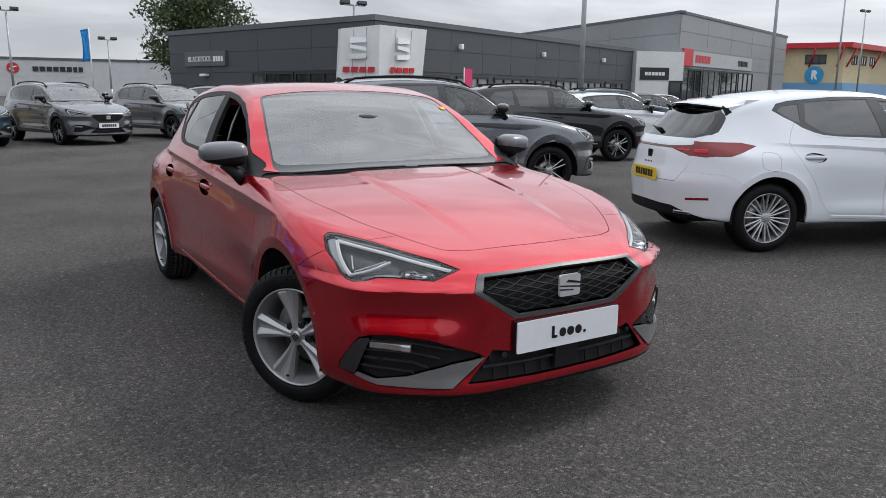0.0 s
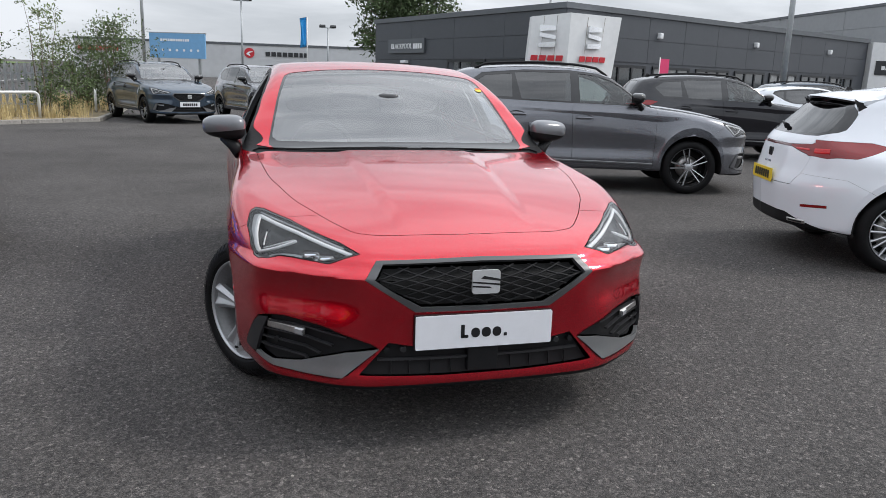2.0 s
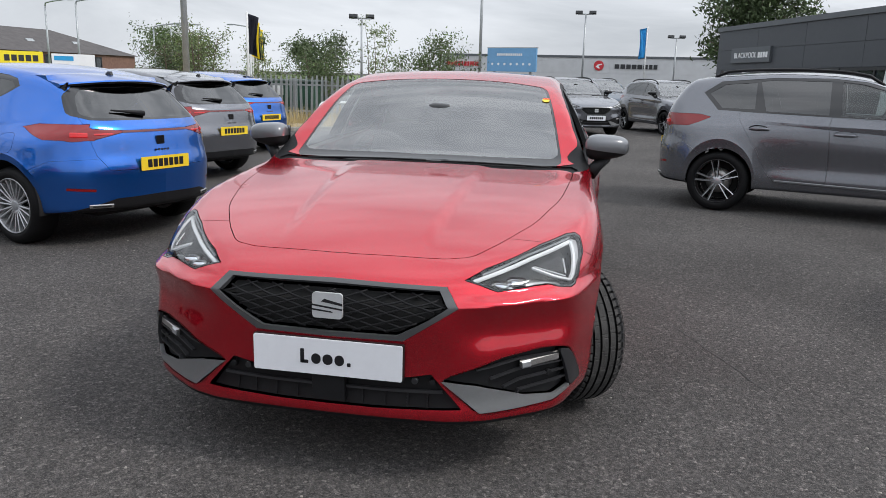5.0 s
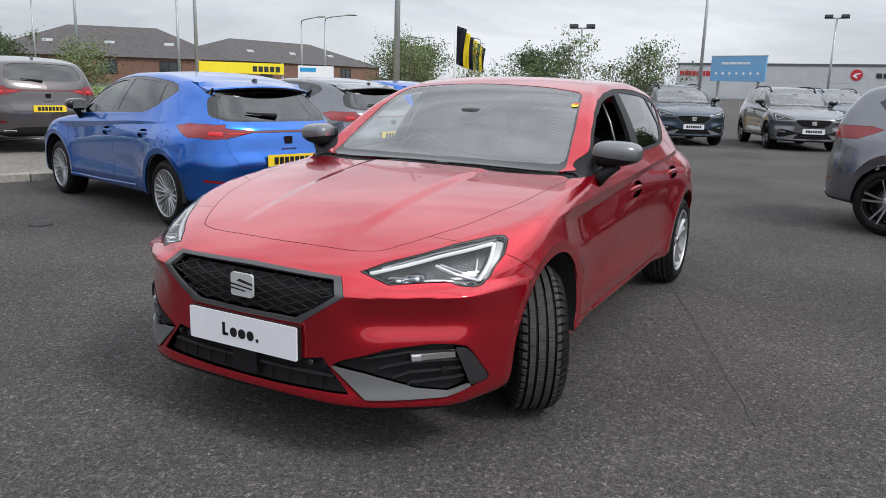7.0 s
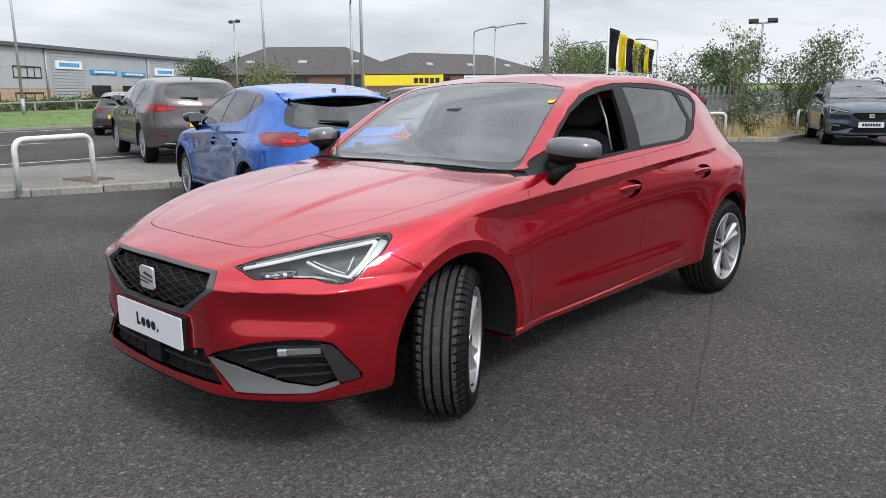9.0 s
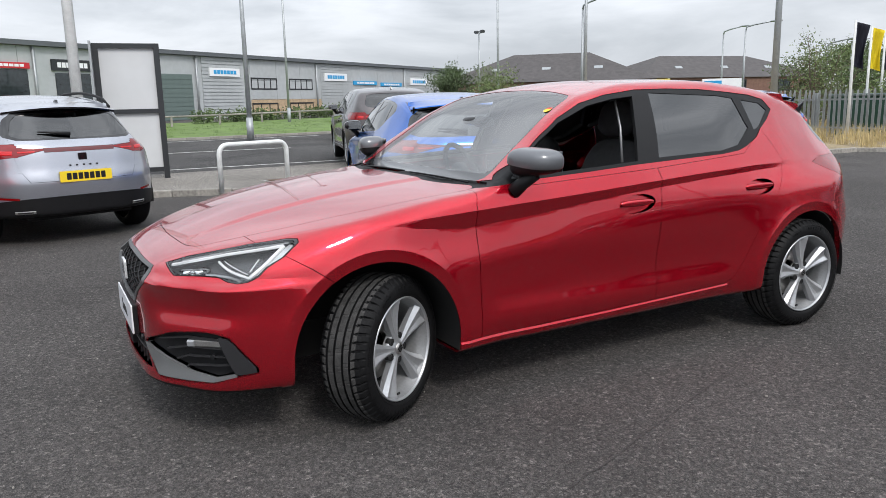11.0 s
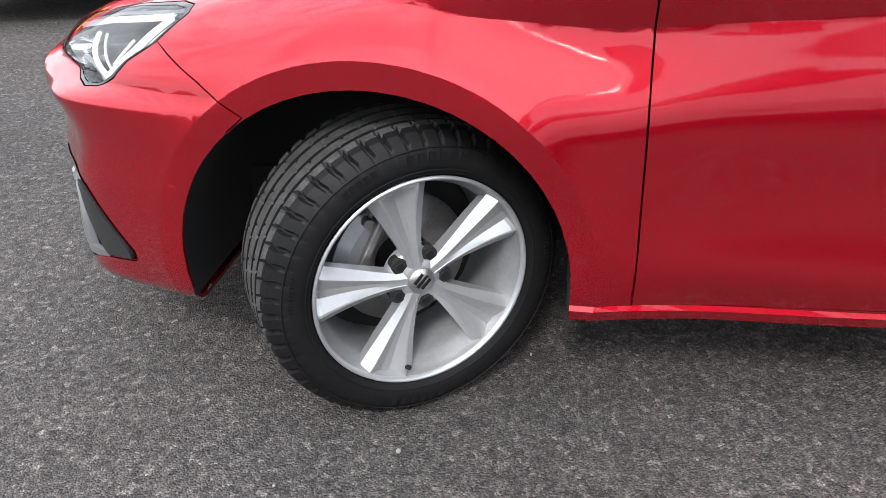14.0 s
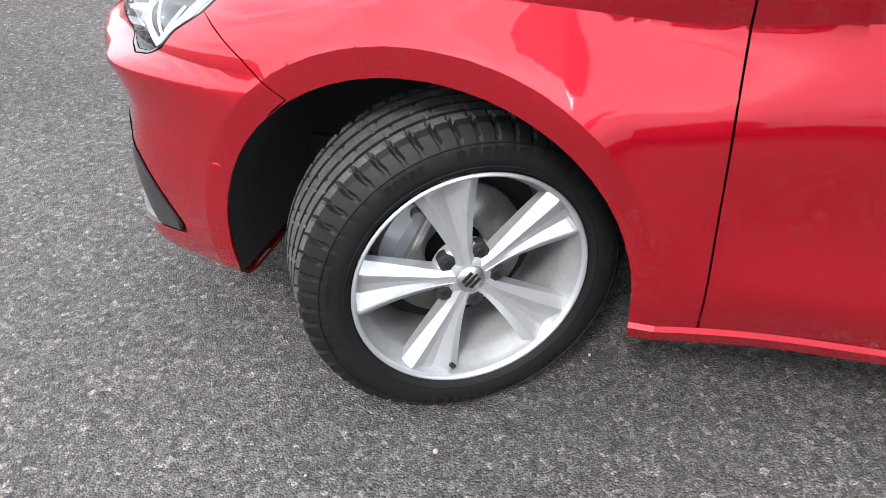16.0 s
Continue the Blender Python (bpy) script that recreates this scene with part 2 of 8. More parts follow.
DARKRED = mat_plain("dark_red_bar", (0.10, 0.004, 0.006), 0.15, 0, 0.05, 8, coat=0.8)
REDLENS = mat_plain("red_lamp_lens", (0.20, 0.002, 0.004), 0.08, 0, 0.05, 8, coat=0.4)
FABRIC = mat_plain("dark_seat_fabric", (0.045, 0.045, 0.048), 0.85, 0, 0.2, 30, 0.2, 300)
LINING = mat_plain("light_roof_lining", (0.35, 0.35, 0.34), 0.9, 0, 0.05, 20)
DASH = mat_plain("dashboard_plastic", (0.018, 0.018, 0.02), 0.6, 0, 0.15, 30, 0.15, 500)
PLATEW = mat_plain("white_plate", (0.72, 0.73, 0.76), 0.3, 0, 0.02, 5)
PLATEY = mat_plain("yellow_plate", (0.78, 0.56, 0.03), 0.3, 0, 0.02, 5)
INK = mat_plain("black_print", (0.008, 0.008, 0.01), 0.4, 0, 0.05, 5)
ASPHALT = mat_asphalt("asphalt", (0.088, 0.0845, 0.0835))
ROADM = mat_asphalt("road_asphalt", (0.075, 0.075, 0.076))

# ---- mesh helpers ----


def part(name, bm, material, parent=None, label="", smooth=False):
    """Links a bmesh as one mesh object under a thing or a part."""
    me = bpy.data.meshes.new(name)
    bm.to_mesh(me)
    bm.free()
    if smooth:
        for p in me.polygons:
            p.use_smooth = True
    for m in (material if isinstance(material, (list, tuple)) else (material,)):
        me.materials.append(m)
    ob = new(name, me)
    if parent is not None:
        ob.parent = parent
    if label:
        ob["label"] = label
    return ob


def thing(name, m, label, category, group="", kind=""):
    ob = new(name)
    ob.empty_display_size = 0.1
    ob.matrix_world = m
    return tagged(ob, label, category, group, kind)


def add_box(bm, lo, hi, m=None, bevel=0.0, mi=0):
    """A box from corner lo to corner hi, with rounded edges."""
    c = [(a + b) / 2 for a, b in zip(lo, hi)]
    s = [abs(b - a) for a, b in zip(lo, hi)]
    mat = Matrix.Translation(c) @ Matrix.Diagonal((*s, 1))
    if m is not None:
        mat = m @ mat
    vs = bmesh.ops.create_cube(bm, size=1, matrix=mat)["verts"]
    fs = {f for v in vs for f in v.link_faces}
    for f in fs:
        f.material_index = mi
    if bevel:
        es = list({e for v in vs for e in v.link_edges})
        bmesh.ops.bevel(bm, geom=es, offset=bevel, segments=2, affect="EDGES", profile=0.5)
    return vs


def box(lo, hi, m=None, bevel=0.0):
    bm = bmesh.new()
    add_box(bm, lo, hi, m, bevel)
    return bm


def add_cyl(bm, a, b, r0, r1=None, n=16, mi=0):
    """A tapered rod from a to b."""
    a, b = Vector(a), Vector(b)
    r1 = r0 if r1 is None else r1
    q = (b - a).to_track_quat("Z", "Y").to_matrix().to_4x4()
    vs = bmesh.ops.create_cone(bm, cap_ends=True, segments=n, radius1=r0, radius2=r1, depth=(b - a).length,
                               matrix=Matrix.Translation((a + b) / 2) @ q)["verts"]
    for f in {f for v in vs for f in v.link_faces}:
        f.material_index = mi
        f.smooth = len(f.verts) == 4
    return vs


def cyl(a, b, r0, r1=None, n=16):
    bm = bmesh.new()
    add_cyl(bm, a, b, r0, r1, n)
    return bm


def add_tube(bm, pts, r, n=10):
    """A round tube swept along points."""
    pts = [Vector(p) for p in pts]
    rings = []
    for i, p in enumerate(pts):
        d = (pts[min(i + 1, len(pts) - 1)] - pts[max(i - 1, 0)]).normalized()
        q = d.to_track_quat("Z", "Y")
        rr = r[i] if isinstance(r, (list, tuple)) else r
        rings.append([bm.verts.new(p + q @ Vector((rr * math.cos(2 * math.pi * k / n), rr * math.sin(2 * math.pi * k / n), 0))) for k in range(n)])
    for u, v in zip(rings, rings[1:]):
        # align the next ring with the last
        best = min(range(n), key=lambda s: sum((v[(k + s) % n].co - u[k].co).length_squared for k in range(0, n, max(1, n // 4))))
        v[:] = v[best:] + v[:best]
        for k in range(n):
            f = bm.faces.new((u[k], u[(k + 1) % n], v[(k + 1) % n], v[k]))
            f.smooth = True
    bm.faces.new(rings[0][::-1])
    bm.faces.new(rings[-1])


def add_prism(bm, poly, m, depth, mi=0):
    """A flat outline (list of 2D points) in the xy plane of m, thickened along its z by depth."""
    lo = [bm.verts.new(m @ Vector((x, y, 0))) for x, y in poly]
    hi = [bm.verts.new(m @ Vector((x, y, depth))) for x, y in poly]
    fs = [bm.faces.new(lo[::-1]), bm.faces.new(hi)]
    k = len(poly)
    for i in range(k):
        fs.append(bm.faces.new((lo[i], lo[(i + 1) % k], hi[(i + 1) % k], hi[i])))
    for f in fs:
        f.material_index = mi
    return fs


def prism(poly, m, depth):
    bm = bmesh.new()
    add_prism(bm, poly, m, depth)
    bmesh.ops.recalc_face_normals(bm, faces=bm.faces)
    return bm


def rounded(w, h, r, n=4):
    """A rounded rectangle's outline about its middle."""
    pts = []
    for cx, cy, a0 in ((w / 2 - r, h / 2 - r, 0), (-w / 2 + r, h / 2 - r, 90), (-w / 2 + r, -h / 2 + r, 180), (w / 2 - r, -h / 2 + r, 270)):
        for i in range(n + 1):
            a = radians(a0 + 90 * i / n)
            pts.append((cx + r * math.cos(a), cy + r * math.sin(a)))
    return pts


def text_mesh(words, size, m, depth=0.004):
    """Writing in the built-in font as a mesh lying in m's xy plane, about its middle."""
    cu = bpy.data.curves.new("writing", "FONT")
    cu.body, cu.size, cu.extrude, cu.align_x, cu.align_y = words, size, depth, "CENTER", "CENTER"
    ob = bpy.data.objects.new("writing", cu)
    scene.collection.objects.link(ob)
    me = ob.evaluated_get(bpy.context.evaluated_depsgraph_get()).to_mesh()
    bm = bmesh.new()
    bm.from_mesh(me)
    bmesh.ops.transform(bm, matrix=m, verts=bm.verts)
    scene.collection.objects.unlink(ob)
    bpy.data.objects.remove(ob)
    return bm


def facing(x, y, z, nx, ny):
    """A frame whose z axis looks level along (nx, ny), with its y axis up: signs and plates."""
    nz = Vector((nx, ny, 0)).normalized()
    up = Vector((0, 0, 1))
    sx = up.cross(nz)
    return Matrix(((sx.x, up.x, nz.x, x), (sx.y, up.y, nz.y, y), (sx.z, up.z, nz.z, z), (0, 0, 0, 1)))


def chaikin(poly, n=2, r=0.2):
    """Rounds the corners of a closed outline."""
    for _ in range(n):
        out = []
        for (ax, ay), (bx, by) in zip(poly, poly[1:] + poly[:1]):
            out += [(ax + (bx - ax) * r, ay + (by - ay) * r), (bx + (ax - bx) * r, by + (ay - by) * r)]
        poly = out
    return poly


def circle(cx, cy, r, n=40, a0=0, a1=360):
    return [(cx + r * math.cos(radians(a0 + (a1 - a0) * i / n)), cy + r * math.sin(radians(a0 + (a1 - a0) * i / n))) for i in range(n + (a1 - a0 < 360))]


def inside(poly, x, y):
    hit = False
    for (ax, ay), (bx, by) in zip(poly, poly[1:] + poly[:1]):
        if (ay > y) != (by > y) and x < (bx - ax) * (y - ay) / (by - ay) + ax:
            hit = not hit
    return hit



# ---- ground, road, kerbs ----
GRAVEL = mat_asphalt("grey_gravel", (0.24, 0.23, 0.215))
KERB = mat_plain("weathered_concrete", (0.26, 0.245, 0.22), 0.85, 0, 0.3, 3, 0.4, 60)
GRASSM = mat_plain("short_grass", (0.10, 0.16, 0.035), 0.9, 0, 0.35, 1.5, 0.5, 60)
DRYM = mat_plain("dry_earth", (0.25, 0.20, 0.12), 0.95, 0, 0.35, 1.2, 0.5, 40)
LINEM = mat_plain("worn_white_line", (0.55, 0.55, 0.53), 0.8, 0, 0.3, 5)
CLAD_DARK = mat_plain("anthracite_cladding", (0.060, 0.066, 0.076), 0.5, 0.1, 0.05, 0.6)
CLAD_GREY = mat_plain("grey_cladding", (0.26, 0.27, 0.28), 0.5, 0.1, 0.05, 0.4)
CLAD_LIGHT = mat_plain("pale_grey_cladding", (0.40, 0.42, 0.43), 0.55, 0.05, 0.06, 0.3)
CLAD_WHITE = mat_plain("white_cladding", (0.70, 0.71, 0.71), 0.45, 0, 0.05, 0.5)
SHED_WHITE = mat_plain("off_white_shed", (0.52, 0.53, 0.54), 0.6, 0, 0.06, 0.2)
FRAMEM = mat_plain("dark_window_frame", (0.02, 0.022, 0.025), 0.4, 0.1, 0.05, 3)
WINM = mat_plain("dark_shop_glass", (0.025, 0.032, 0.036), 0.06, 0, 0.3, 0.5, coat=0.5)
# paler copy of the shop glass, the lit interior put into its colour
WINL = mat_plain("lit_shop_glass", (0.16, 0.17, 0.17), 0.08, 0, 0.45, 0.35, coat=0.5)
ROOFM = mat_plain("grey_roof_edge", (0.10, 0.11, 0.12), 0.5, 0.1, 0.08, 1)
TILEM = mat_plain("brown_roof_tiles", (0.070, 0.064, 0.064), 0.85, 0, 0.25, 2.0, 0.5, 12)
BRICKM = mat_plain("buff_brick", (0.42, 0.31, 0.20), 0.85, 0, 0.2, 4, 0.3, 20)
REDBRICK = mat_plain("red_brick", (0.17, 0.095, 0.07), 0.85, 0, 0.2, 4, 0.3, 20)
SHUTTER = mat_plain("green_grey_shutter", (0.12, 0.16, 0.15), 0.5, 0.1, 0.06, 2)
SIGN_RED = mat_plain("sign_red", (0.50, 0.02, 0.03), 0.4, 0, 0.04, 2)
SIGN_WHITE = mat_plain("sign_white", (0.78, 0.79, 0.80), 0.4, 0, 0.03, 2)
SIGN_BLUE = mat_plain("sign_blue", (0.16, 0.36, 0.60), 0.4, 0, 0.05, 1)
SIGN_CYAN = mat_plain("sign_cyan", (0.02, 0.30, 0.60), 0.4, 0, 0.05, 1)
SIGN_YELLOW = mat_plain("sign_yellow", (0.80, 0.66, 0.02), 0.5, 0, 0.05, 1)
SIGN_DARK = mat_plain("sign_dark", (0.02, 0.022, 0.025), 0.4, 0, 0.05, 1)
CREAM = mat_plain("cream_render", (0.62, 0.52, 0.33), 0.8, 0, 0.06, 0.6)
GALV = mat_plain("galvanised_steel", (0.34, 0.36, 0.37), 0.45, 0.5, 0.12, 6, 0.1, 60)
WHITEPOST = mat_plain("white_painted_steel", (0.62, 0.63, 0.62), 0.45, 0, 0.12, 8)
KERB_LINE = [(-13.0, -16.0), (-9.8, -4.0), (-8.6, 0.6), (-7.3, 4.0), (-7.4, 9.0), (-7.3, 15.6), (-4.2, 18.3), (-4.4, 30.0)]


def rise(x, y):
    """The lot is level; the land beyond climbs gently."""
    r = math.hypot(x, y)
    return 0.0185 * max(0.0, min(r, 160.0) - 24)


def sheet(name, material, xs, ys, lift, label, category, wall=None):
    """A patch of ground laid on the rising land."""
    bm = bmesh.new()
    g = [[bm.verts.new((x, y, rise(x, y) + lift)) for y in ys] for x in xs]
    for u, v in zip(g, g[1:]):
        for k in range(len(ys) - 1):
            bm.faces.new((u[k], v[k], v[k + 1], u[k + 1]))
    return tagged(part(name, bm, material), label, category, kind="structure")


def ground_sheet():
    bm = bmesh.new()
    rad = [0, 6, 12, 18, 24, 30, 40, 55, 75, 100, 160, 400, 1200]
    n = 64
    rings = [[bm.verts.new((0, 0, 0))]]
    for r in rad[1:]:
        rings.append([bm.verts.new((r * math.cos(2 * math.pi * k / n), r * math.sin(2 * math.pi * k / n), rise(r, 0))) for k in range(n)])
    for k in range(n):
        bm.faces.new((rings[0][0], rings[1][k], rings[1][(k + 1) % n]))
    for u, v in zip(rings[1:], rings[2:]):
        for k in range(n):
            bm.faces.new((u[k], v[k], v[(k + 1) % n], u[(k + 1) % n]))
    return tagged(part("ground", bm, ASPHALT), "dark grey weathered tarmac of a car lot", "ground", kind="structure")


ground_sheet()


def strip_beside(name, material, line, width, z, label, category):
    """A level bed running beside the kerb line, to its outer side."""
    bm = bmesh.new()
    a = [bm.verts.new((x, y, z)) for x, y in line]
    b = [bm.verts.new((x - w, y, z + rise(x - w, y))) for (x, y), w in zip(line, width)]
    for i in range(len(line) - 1):
        bm.faces.new((a[i], a[i + 1], b[i + 1], b[i]))
    bmesh.ops.recalc_face_normals(bm, faces=bm.faces)
    for f in bm.faces:
        if f.normal.z < 0:
            f.normal_flip()
    return tagged(part(name, bm, material), label, category, kind="structure")


strip_beside("gravel_bed", GRAVEL, KERB_LINE[:5], [3.0, 2.6, 3.6, 5.0, 5.4], 0.07, "pale grey gravel strip between kerb and road", "gravel")
strip_beside("verge", DRYM, KERB_LINE[4:], [5.4, 14.0, 16.0, 15.0], 0.07, "dry earth verge with yellowed grass beside the fence", "verge")
YS = [-60, -40, -25, -15, -5, 5, 15, 25, 40, 60, 90, 120]
sheet("road", ROADM, [-27.5, -24, -20, -16, -12.6], YS, 0.03, "grey public road with worn white lines", "road")
sheet("far_verge", GRASSM, [-44, -38, -32, -27.6], YS, 0.10, "mown green grass verge beyond the road", "grass")
for k in range(9):
    y = -34 + 9.0 * k
    sheet("road_mark", LINEM, [-20.1, -19.95], [y, y + 4.0], 0.036, "worn white dash painted on the road", "road marking")
sheet("road_edge_line", LINEM, [-13.6, -13.48], [-60, -30, -10, 0, 10, 20, 60], 0.036, "thin white edge line along the road", "road marking")
sheet("road_edge_line", LINEM, [-26.6, -26.48], [-60, -30, -10, 0, 10, 20, 60], 0.036, "thin white edge line along the road", "road marking")


def kerb_run(line, z0=0.0, h=0.10, w=0.13):
    run = tagged(new("kerb"), "weathered concrete kerb stones along the lot edge", "kerb", kind="structure")
    mesh = None
    for (ax, ay), (bx, by) in zip(line, line[1:]):
        ln = math.hypot(bx - ax, by - ay)
        n = max(1, round(ln / 0.915))
        for i in range(n):
            t = (i + 0.5) / n
            x, y = ax + (bx - ax) * t, ay + (by - ay) * t
            if mesh is None:
                bm = box((-0.452, -w / 2, -0.05), (0.452, w / 2, h), bevel=0.014)
                mesh = bpy.data.meshes.new("kerb_stone")
                bm.to_mesh(mesh)
                bm.free()
                mesh.materials.append(KERB)
            ob = new("kerb_stone", mesh)
            ob.parent = run
            ob.matrix_basis = pose(x, y, z0 + random.uniform(-0.006, 0.006) + rise(x, y), 0, random.uniform(-0.4, 0.4), math.degrees(math.atan2(by - ay, bx - ax)))
            ob.scale = (ln / n / 0.915, 1, 1)
    return run


kerb_run(KERB_LINE)
kerb_run([(-27.55, y) for y in (-30, -15, -5, 5, 15, 30)], 0.03, 0.10)

# ---- buildings ----


class Wall:
    """A wall face from a to b: places boxes by distance along it and height."""

    def __init__(self, a, b, z0):
        self.a, self.b, self.z0 = Vector((*a, 0)), Vector((*b, 0)), z0
        self.d = (self.b - self.a).normalized()
        self.n = Vector((self.d.y, -self.d.x, 0))
        self.length = (self.b - self.a).length
        self.m = Matrix(((self.d.x, -self.n.x, 0, a[0]), (self.d.y, -self.n.y, 0, a[1]), (0, 0, 1, z0), (0, 0, 0, 1)))

    def box(self, u0, u1, z0, z1, out, back=0.05, bevel=0.0):
        return box((u0, -out, z0), (u1, back, z1), self.m, bevel)

    def face(self, u, z, out):
        """A frame on the wall whose z axis looks outwards, for signs."""
        p = self.m @ Vector((u, -out, z))
        return facing(p.x, p.y, p.z, self.n.x, self.n.y)


def clad_wall(parent, w, z0, z1, rows, cols, material, gap=0.018, out=0.03, skip=()):
    """Cladding panels with recessed joints."""
    for i in range(cols):
        for j in range(rows):
            u0, u1 = w.length * i / cols, w.length * (i + 1) / cols
            a, b = z0 + (z1 - z0) * j / rows, z0 + (z1 - z0) * (j + 1) / rows
            if (i, j) in skip:
                continue
            part("panel", w.box(u0 + gap / 2, u1 - gap / 2, a + gap / 2, b - gap / 2, out, 0.0), material, parent)


def window_on(parent, w, u0, u1, z0, z1, mullions=2, glass=WINM, out=0.06):
    win = part("window", w.box(u0, u1, z0, z1, 0.012, 0.02), glass, parent)
    for k in range(mullions + 1):
        u = u0 + (u1 - u0) * k / mullions
        part("mullion", w.box(u - 0.05, u + 0.05, z0, z1, out, 0.0), FRAMEM, win)
    part("window_head", w.box(u0 - 0.05, u1 + 0.05, z1 - 0.05, z1 + 0.06, out + 0.004, 0.0), FRAMEM, win)
    part("window_sill", w.box(u0 - 0.05, u1 + 0.05, z0 - 0.06, z0 + 0.05, out + 0.004, 0.0), FRAMEM, win)
    return win


def sign_bars(parent, fm, widths, h, gap, ink, depth=0.02, slant=0.0):
    x = -(sum(widths) + gap * (len(widths) - 1)) / 2
    for wd in widths:
        part("sign_bar", prism([(x, -h / 2), (x + wd, -h / 2), (x + wd + slant, h / 2), (x + slant, h / 2)], fm, depth), ink, parent)
        x += wd + gap


def core(parent, pts, z0, z1, material, name="wall"):
    bm = bmesh.new()
    add_prism(bm, pts, Matrix.Translation((0, 0, z0)), z1 - z0)
    bmesh.ops.recalc_face_normals(bm, faces=bm.faces)
    return part(name, bm, material, parent)


# the dark showroom
show = thing("showroom", pose(0, 0, 0), "low anthracite-clad car showroom with a white entrance pylon", "building")
C, L, R = (11.8, 24.6), (7.0, 38.9), (35.6, 34.2)
core(show, [C, R, (33.0, 48.0), L], -0.2, 4.25, CLAD_DARK)
wl_l, wl_r = Wall(L, C, 0.0), Wall(C, R, 0.0)
clad_wall(show, wl_l, 2.30, 4.20, 2, 4, CLAD_DARK)
clad_wall(show, wl_r, 2.30, 4.20, 2, 10, CLAD_DARK)
part("coping", wl_l.box(-0.1, wl_l.length + 0.1, 4.2, 4.42, 0.10, 0.3), ROOFM, show)
part("coping", wl_r.box(-0.1, wl_r.length + 0.1, 4.2, 4.42, 0.10, 0.3), ROOFM, show)
clad_wall(show, wl_l, 0.1, 2.28, 1, 4, CLAD_DARK, skip=((2, 0), (3, 0)))
window_on(show, wl_l, 7.1, 10.0, 0.5, 2.22, 3)
window_on(show, wl_l, 10.2, 13.0, 0.2, 2.22, 3)
for k in range(7):
    u = 2.4 + 3.2 * k
    window_on(show, wl_r, u, u + 2.6, 0.2, 2.12, 3, WINL if k % 3 == 1 else WINM)
sg = part("sign_board", wl_l.box(1.6, 5.1, 2.62, 3.32, 0.14, 0.0), ROOFM, show)
fm = wl_l.face(2.95, 2.95, 0.145)
part("sign_letters", text_mesh("BLACKPOOL", 0.36, fm, 0.012), SIGN_WHITE, sg)
sign_bars(sg, wl_l.face(4.52, 2.95, 0.145), [0.17, 0.16, 0.17, 0.16], 0.25, 0.05, SIGN_WHITE, 0.012)
part("wall_lamp", wl_l.box(3.0, 3.5, 2.12, 2.25, 0.25, 0.0, 0.02), SIGN_WHITE, show)
for u in (5.8, 13.5, 21.0):
    part("wall_camera", wl_r.box(u - 0.1, u + 0.1, 3.35, 3.6, 0.22, 0.0, 0.04), SIGN_WHITE, show)
# pylon: two leaning white panels meeting at a fold
pyl = thing("entrance_pylon", pose(0, 0, 0), "white folded entrance pylon with chrome emblems and red lettering blocks", "sign")
for side_, (p0, p1, q0, q1) in enumerate((((10.15, 24.75), (11.50, 23.75), (10.42, 24.72), (11.62, 23.78)), ((11.50, 23.75), (13.55, 24.25), (11.62, 23.78), (14.0, 24.25)))):
    bm = bmesh.new()
    lo = [bm.verts.new((*p, 0.0)) for p in (p0, p1)] + [bm.verts.new((p[0] + 0.2, p[1] + 0.7, 0.0)) for p in (p1, p0)]
    hi = [bm.verts.new((q0[0], q0[1], 3.82)), bm.verts.new((q1[0], q1[1], 3.96 if side_ == 0 else 3.92))] + [bm.verts.new((q[0] + 0.2, q[1] + 0.7, 3.85)) for q in (q1, q0)]
    if side_ == 1:
        hi[0].co.z = 3.96
    bm.faces.new(lo[::-1])
    bm.faces.new(hi)
    for k in range(4):
        bm.faces.new((lo[k], lo[(k + 1) % 4], hi[(k + 1) % 4], hi[k]))
    bmesh.ops.recalc_face_normals(bm, faces=bm.faces)
    pn = part("pylon_panel", bm, CLAD_WHITE, pyl)
    d = (Vector((*p1, 0)) - Vector((*p0, 0))).normalized()
    c = (Vector((*p0, 0)) + Vector((*p1, 0)) + Vector((*q0, 0)) + Vector((*q1, 0))) / 4
    nrm = Vector((d.y, -d.x, 0))
    e = facing(c.x + nrm.x * 0.05, c.y + nrm.y * 0.05, 3.02, nrm.x, nrm.y)
    for zz, pts in ((0.30, [(-0.34, 0), (0.40, 0.04), (0.40, 0.22), (-0.30, 0.26), (-0.34, 0.2)]), (0.0, [(-0.34, 0.12), (0.40, 0.0), (0.40, 0.16), (-0.34, 0.28)]), (-0.30, [(-0.38, 0.0), (0.34, 0.02), (0.40, 0.08), (0.40, 0.24), (-0.38, 0.18)])):
        part("emblem_blade", prism([(a * 0.85, b * 0.9 + zz - 0.05) for a, b in pts], e, 0.10), CHROME, pn)
    sign_bars(pn, facing(c.x + nrm.x * 0.05, c.y + nrm.y * 0.05, 2.28, nrm.x, nrm.y), [0.26, 0.26, 0.26, 0.26], 0.20, 0.07, SIGN_RED, 0.04, 0.03)
    for k in (1, 2):
        t = k / 3
        a = Vector((*p0, 0)).lerp(Vector((*p1, 0)), t) + nrm * 0.006
        b = Vector((*q0, 3.8)).lerp(Vector((*q1, 3.9)), t) + nrm * 0.006
        part("panel_joint", cyl(a, b, 0.012, 0.012, 4), KERB, pn)

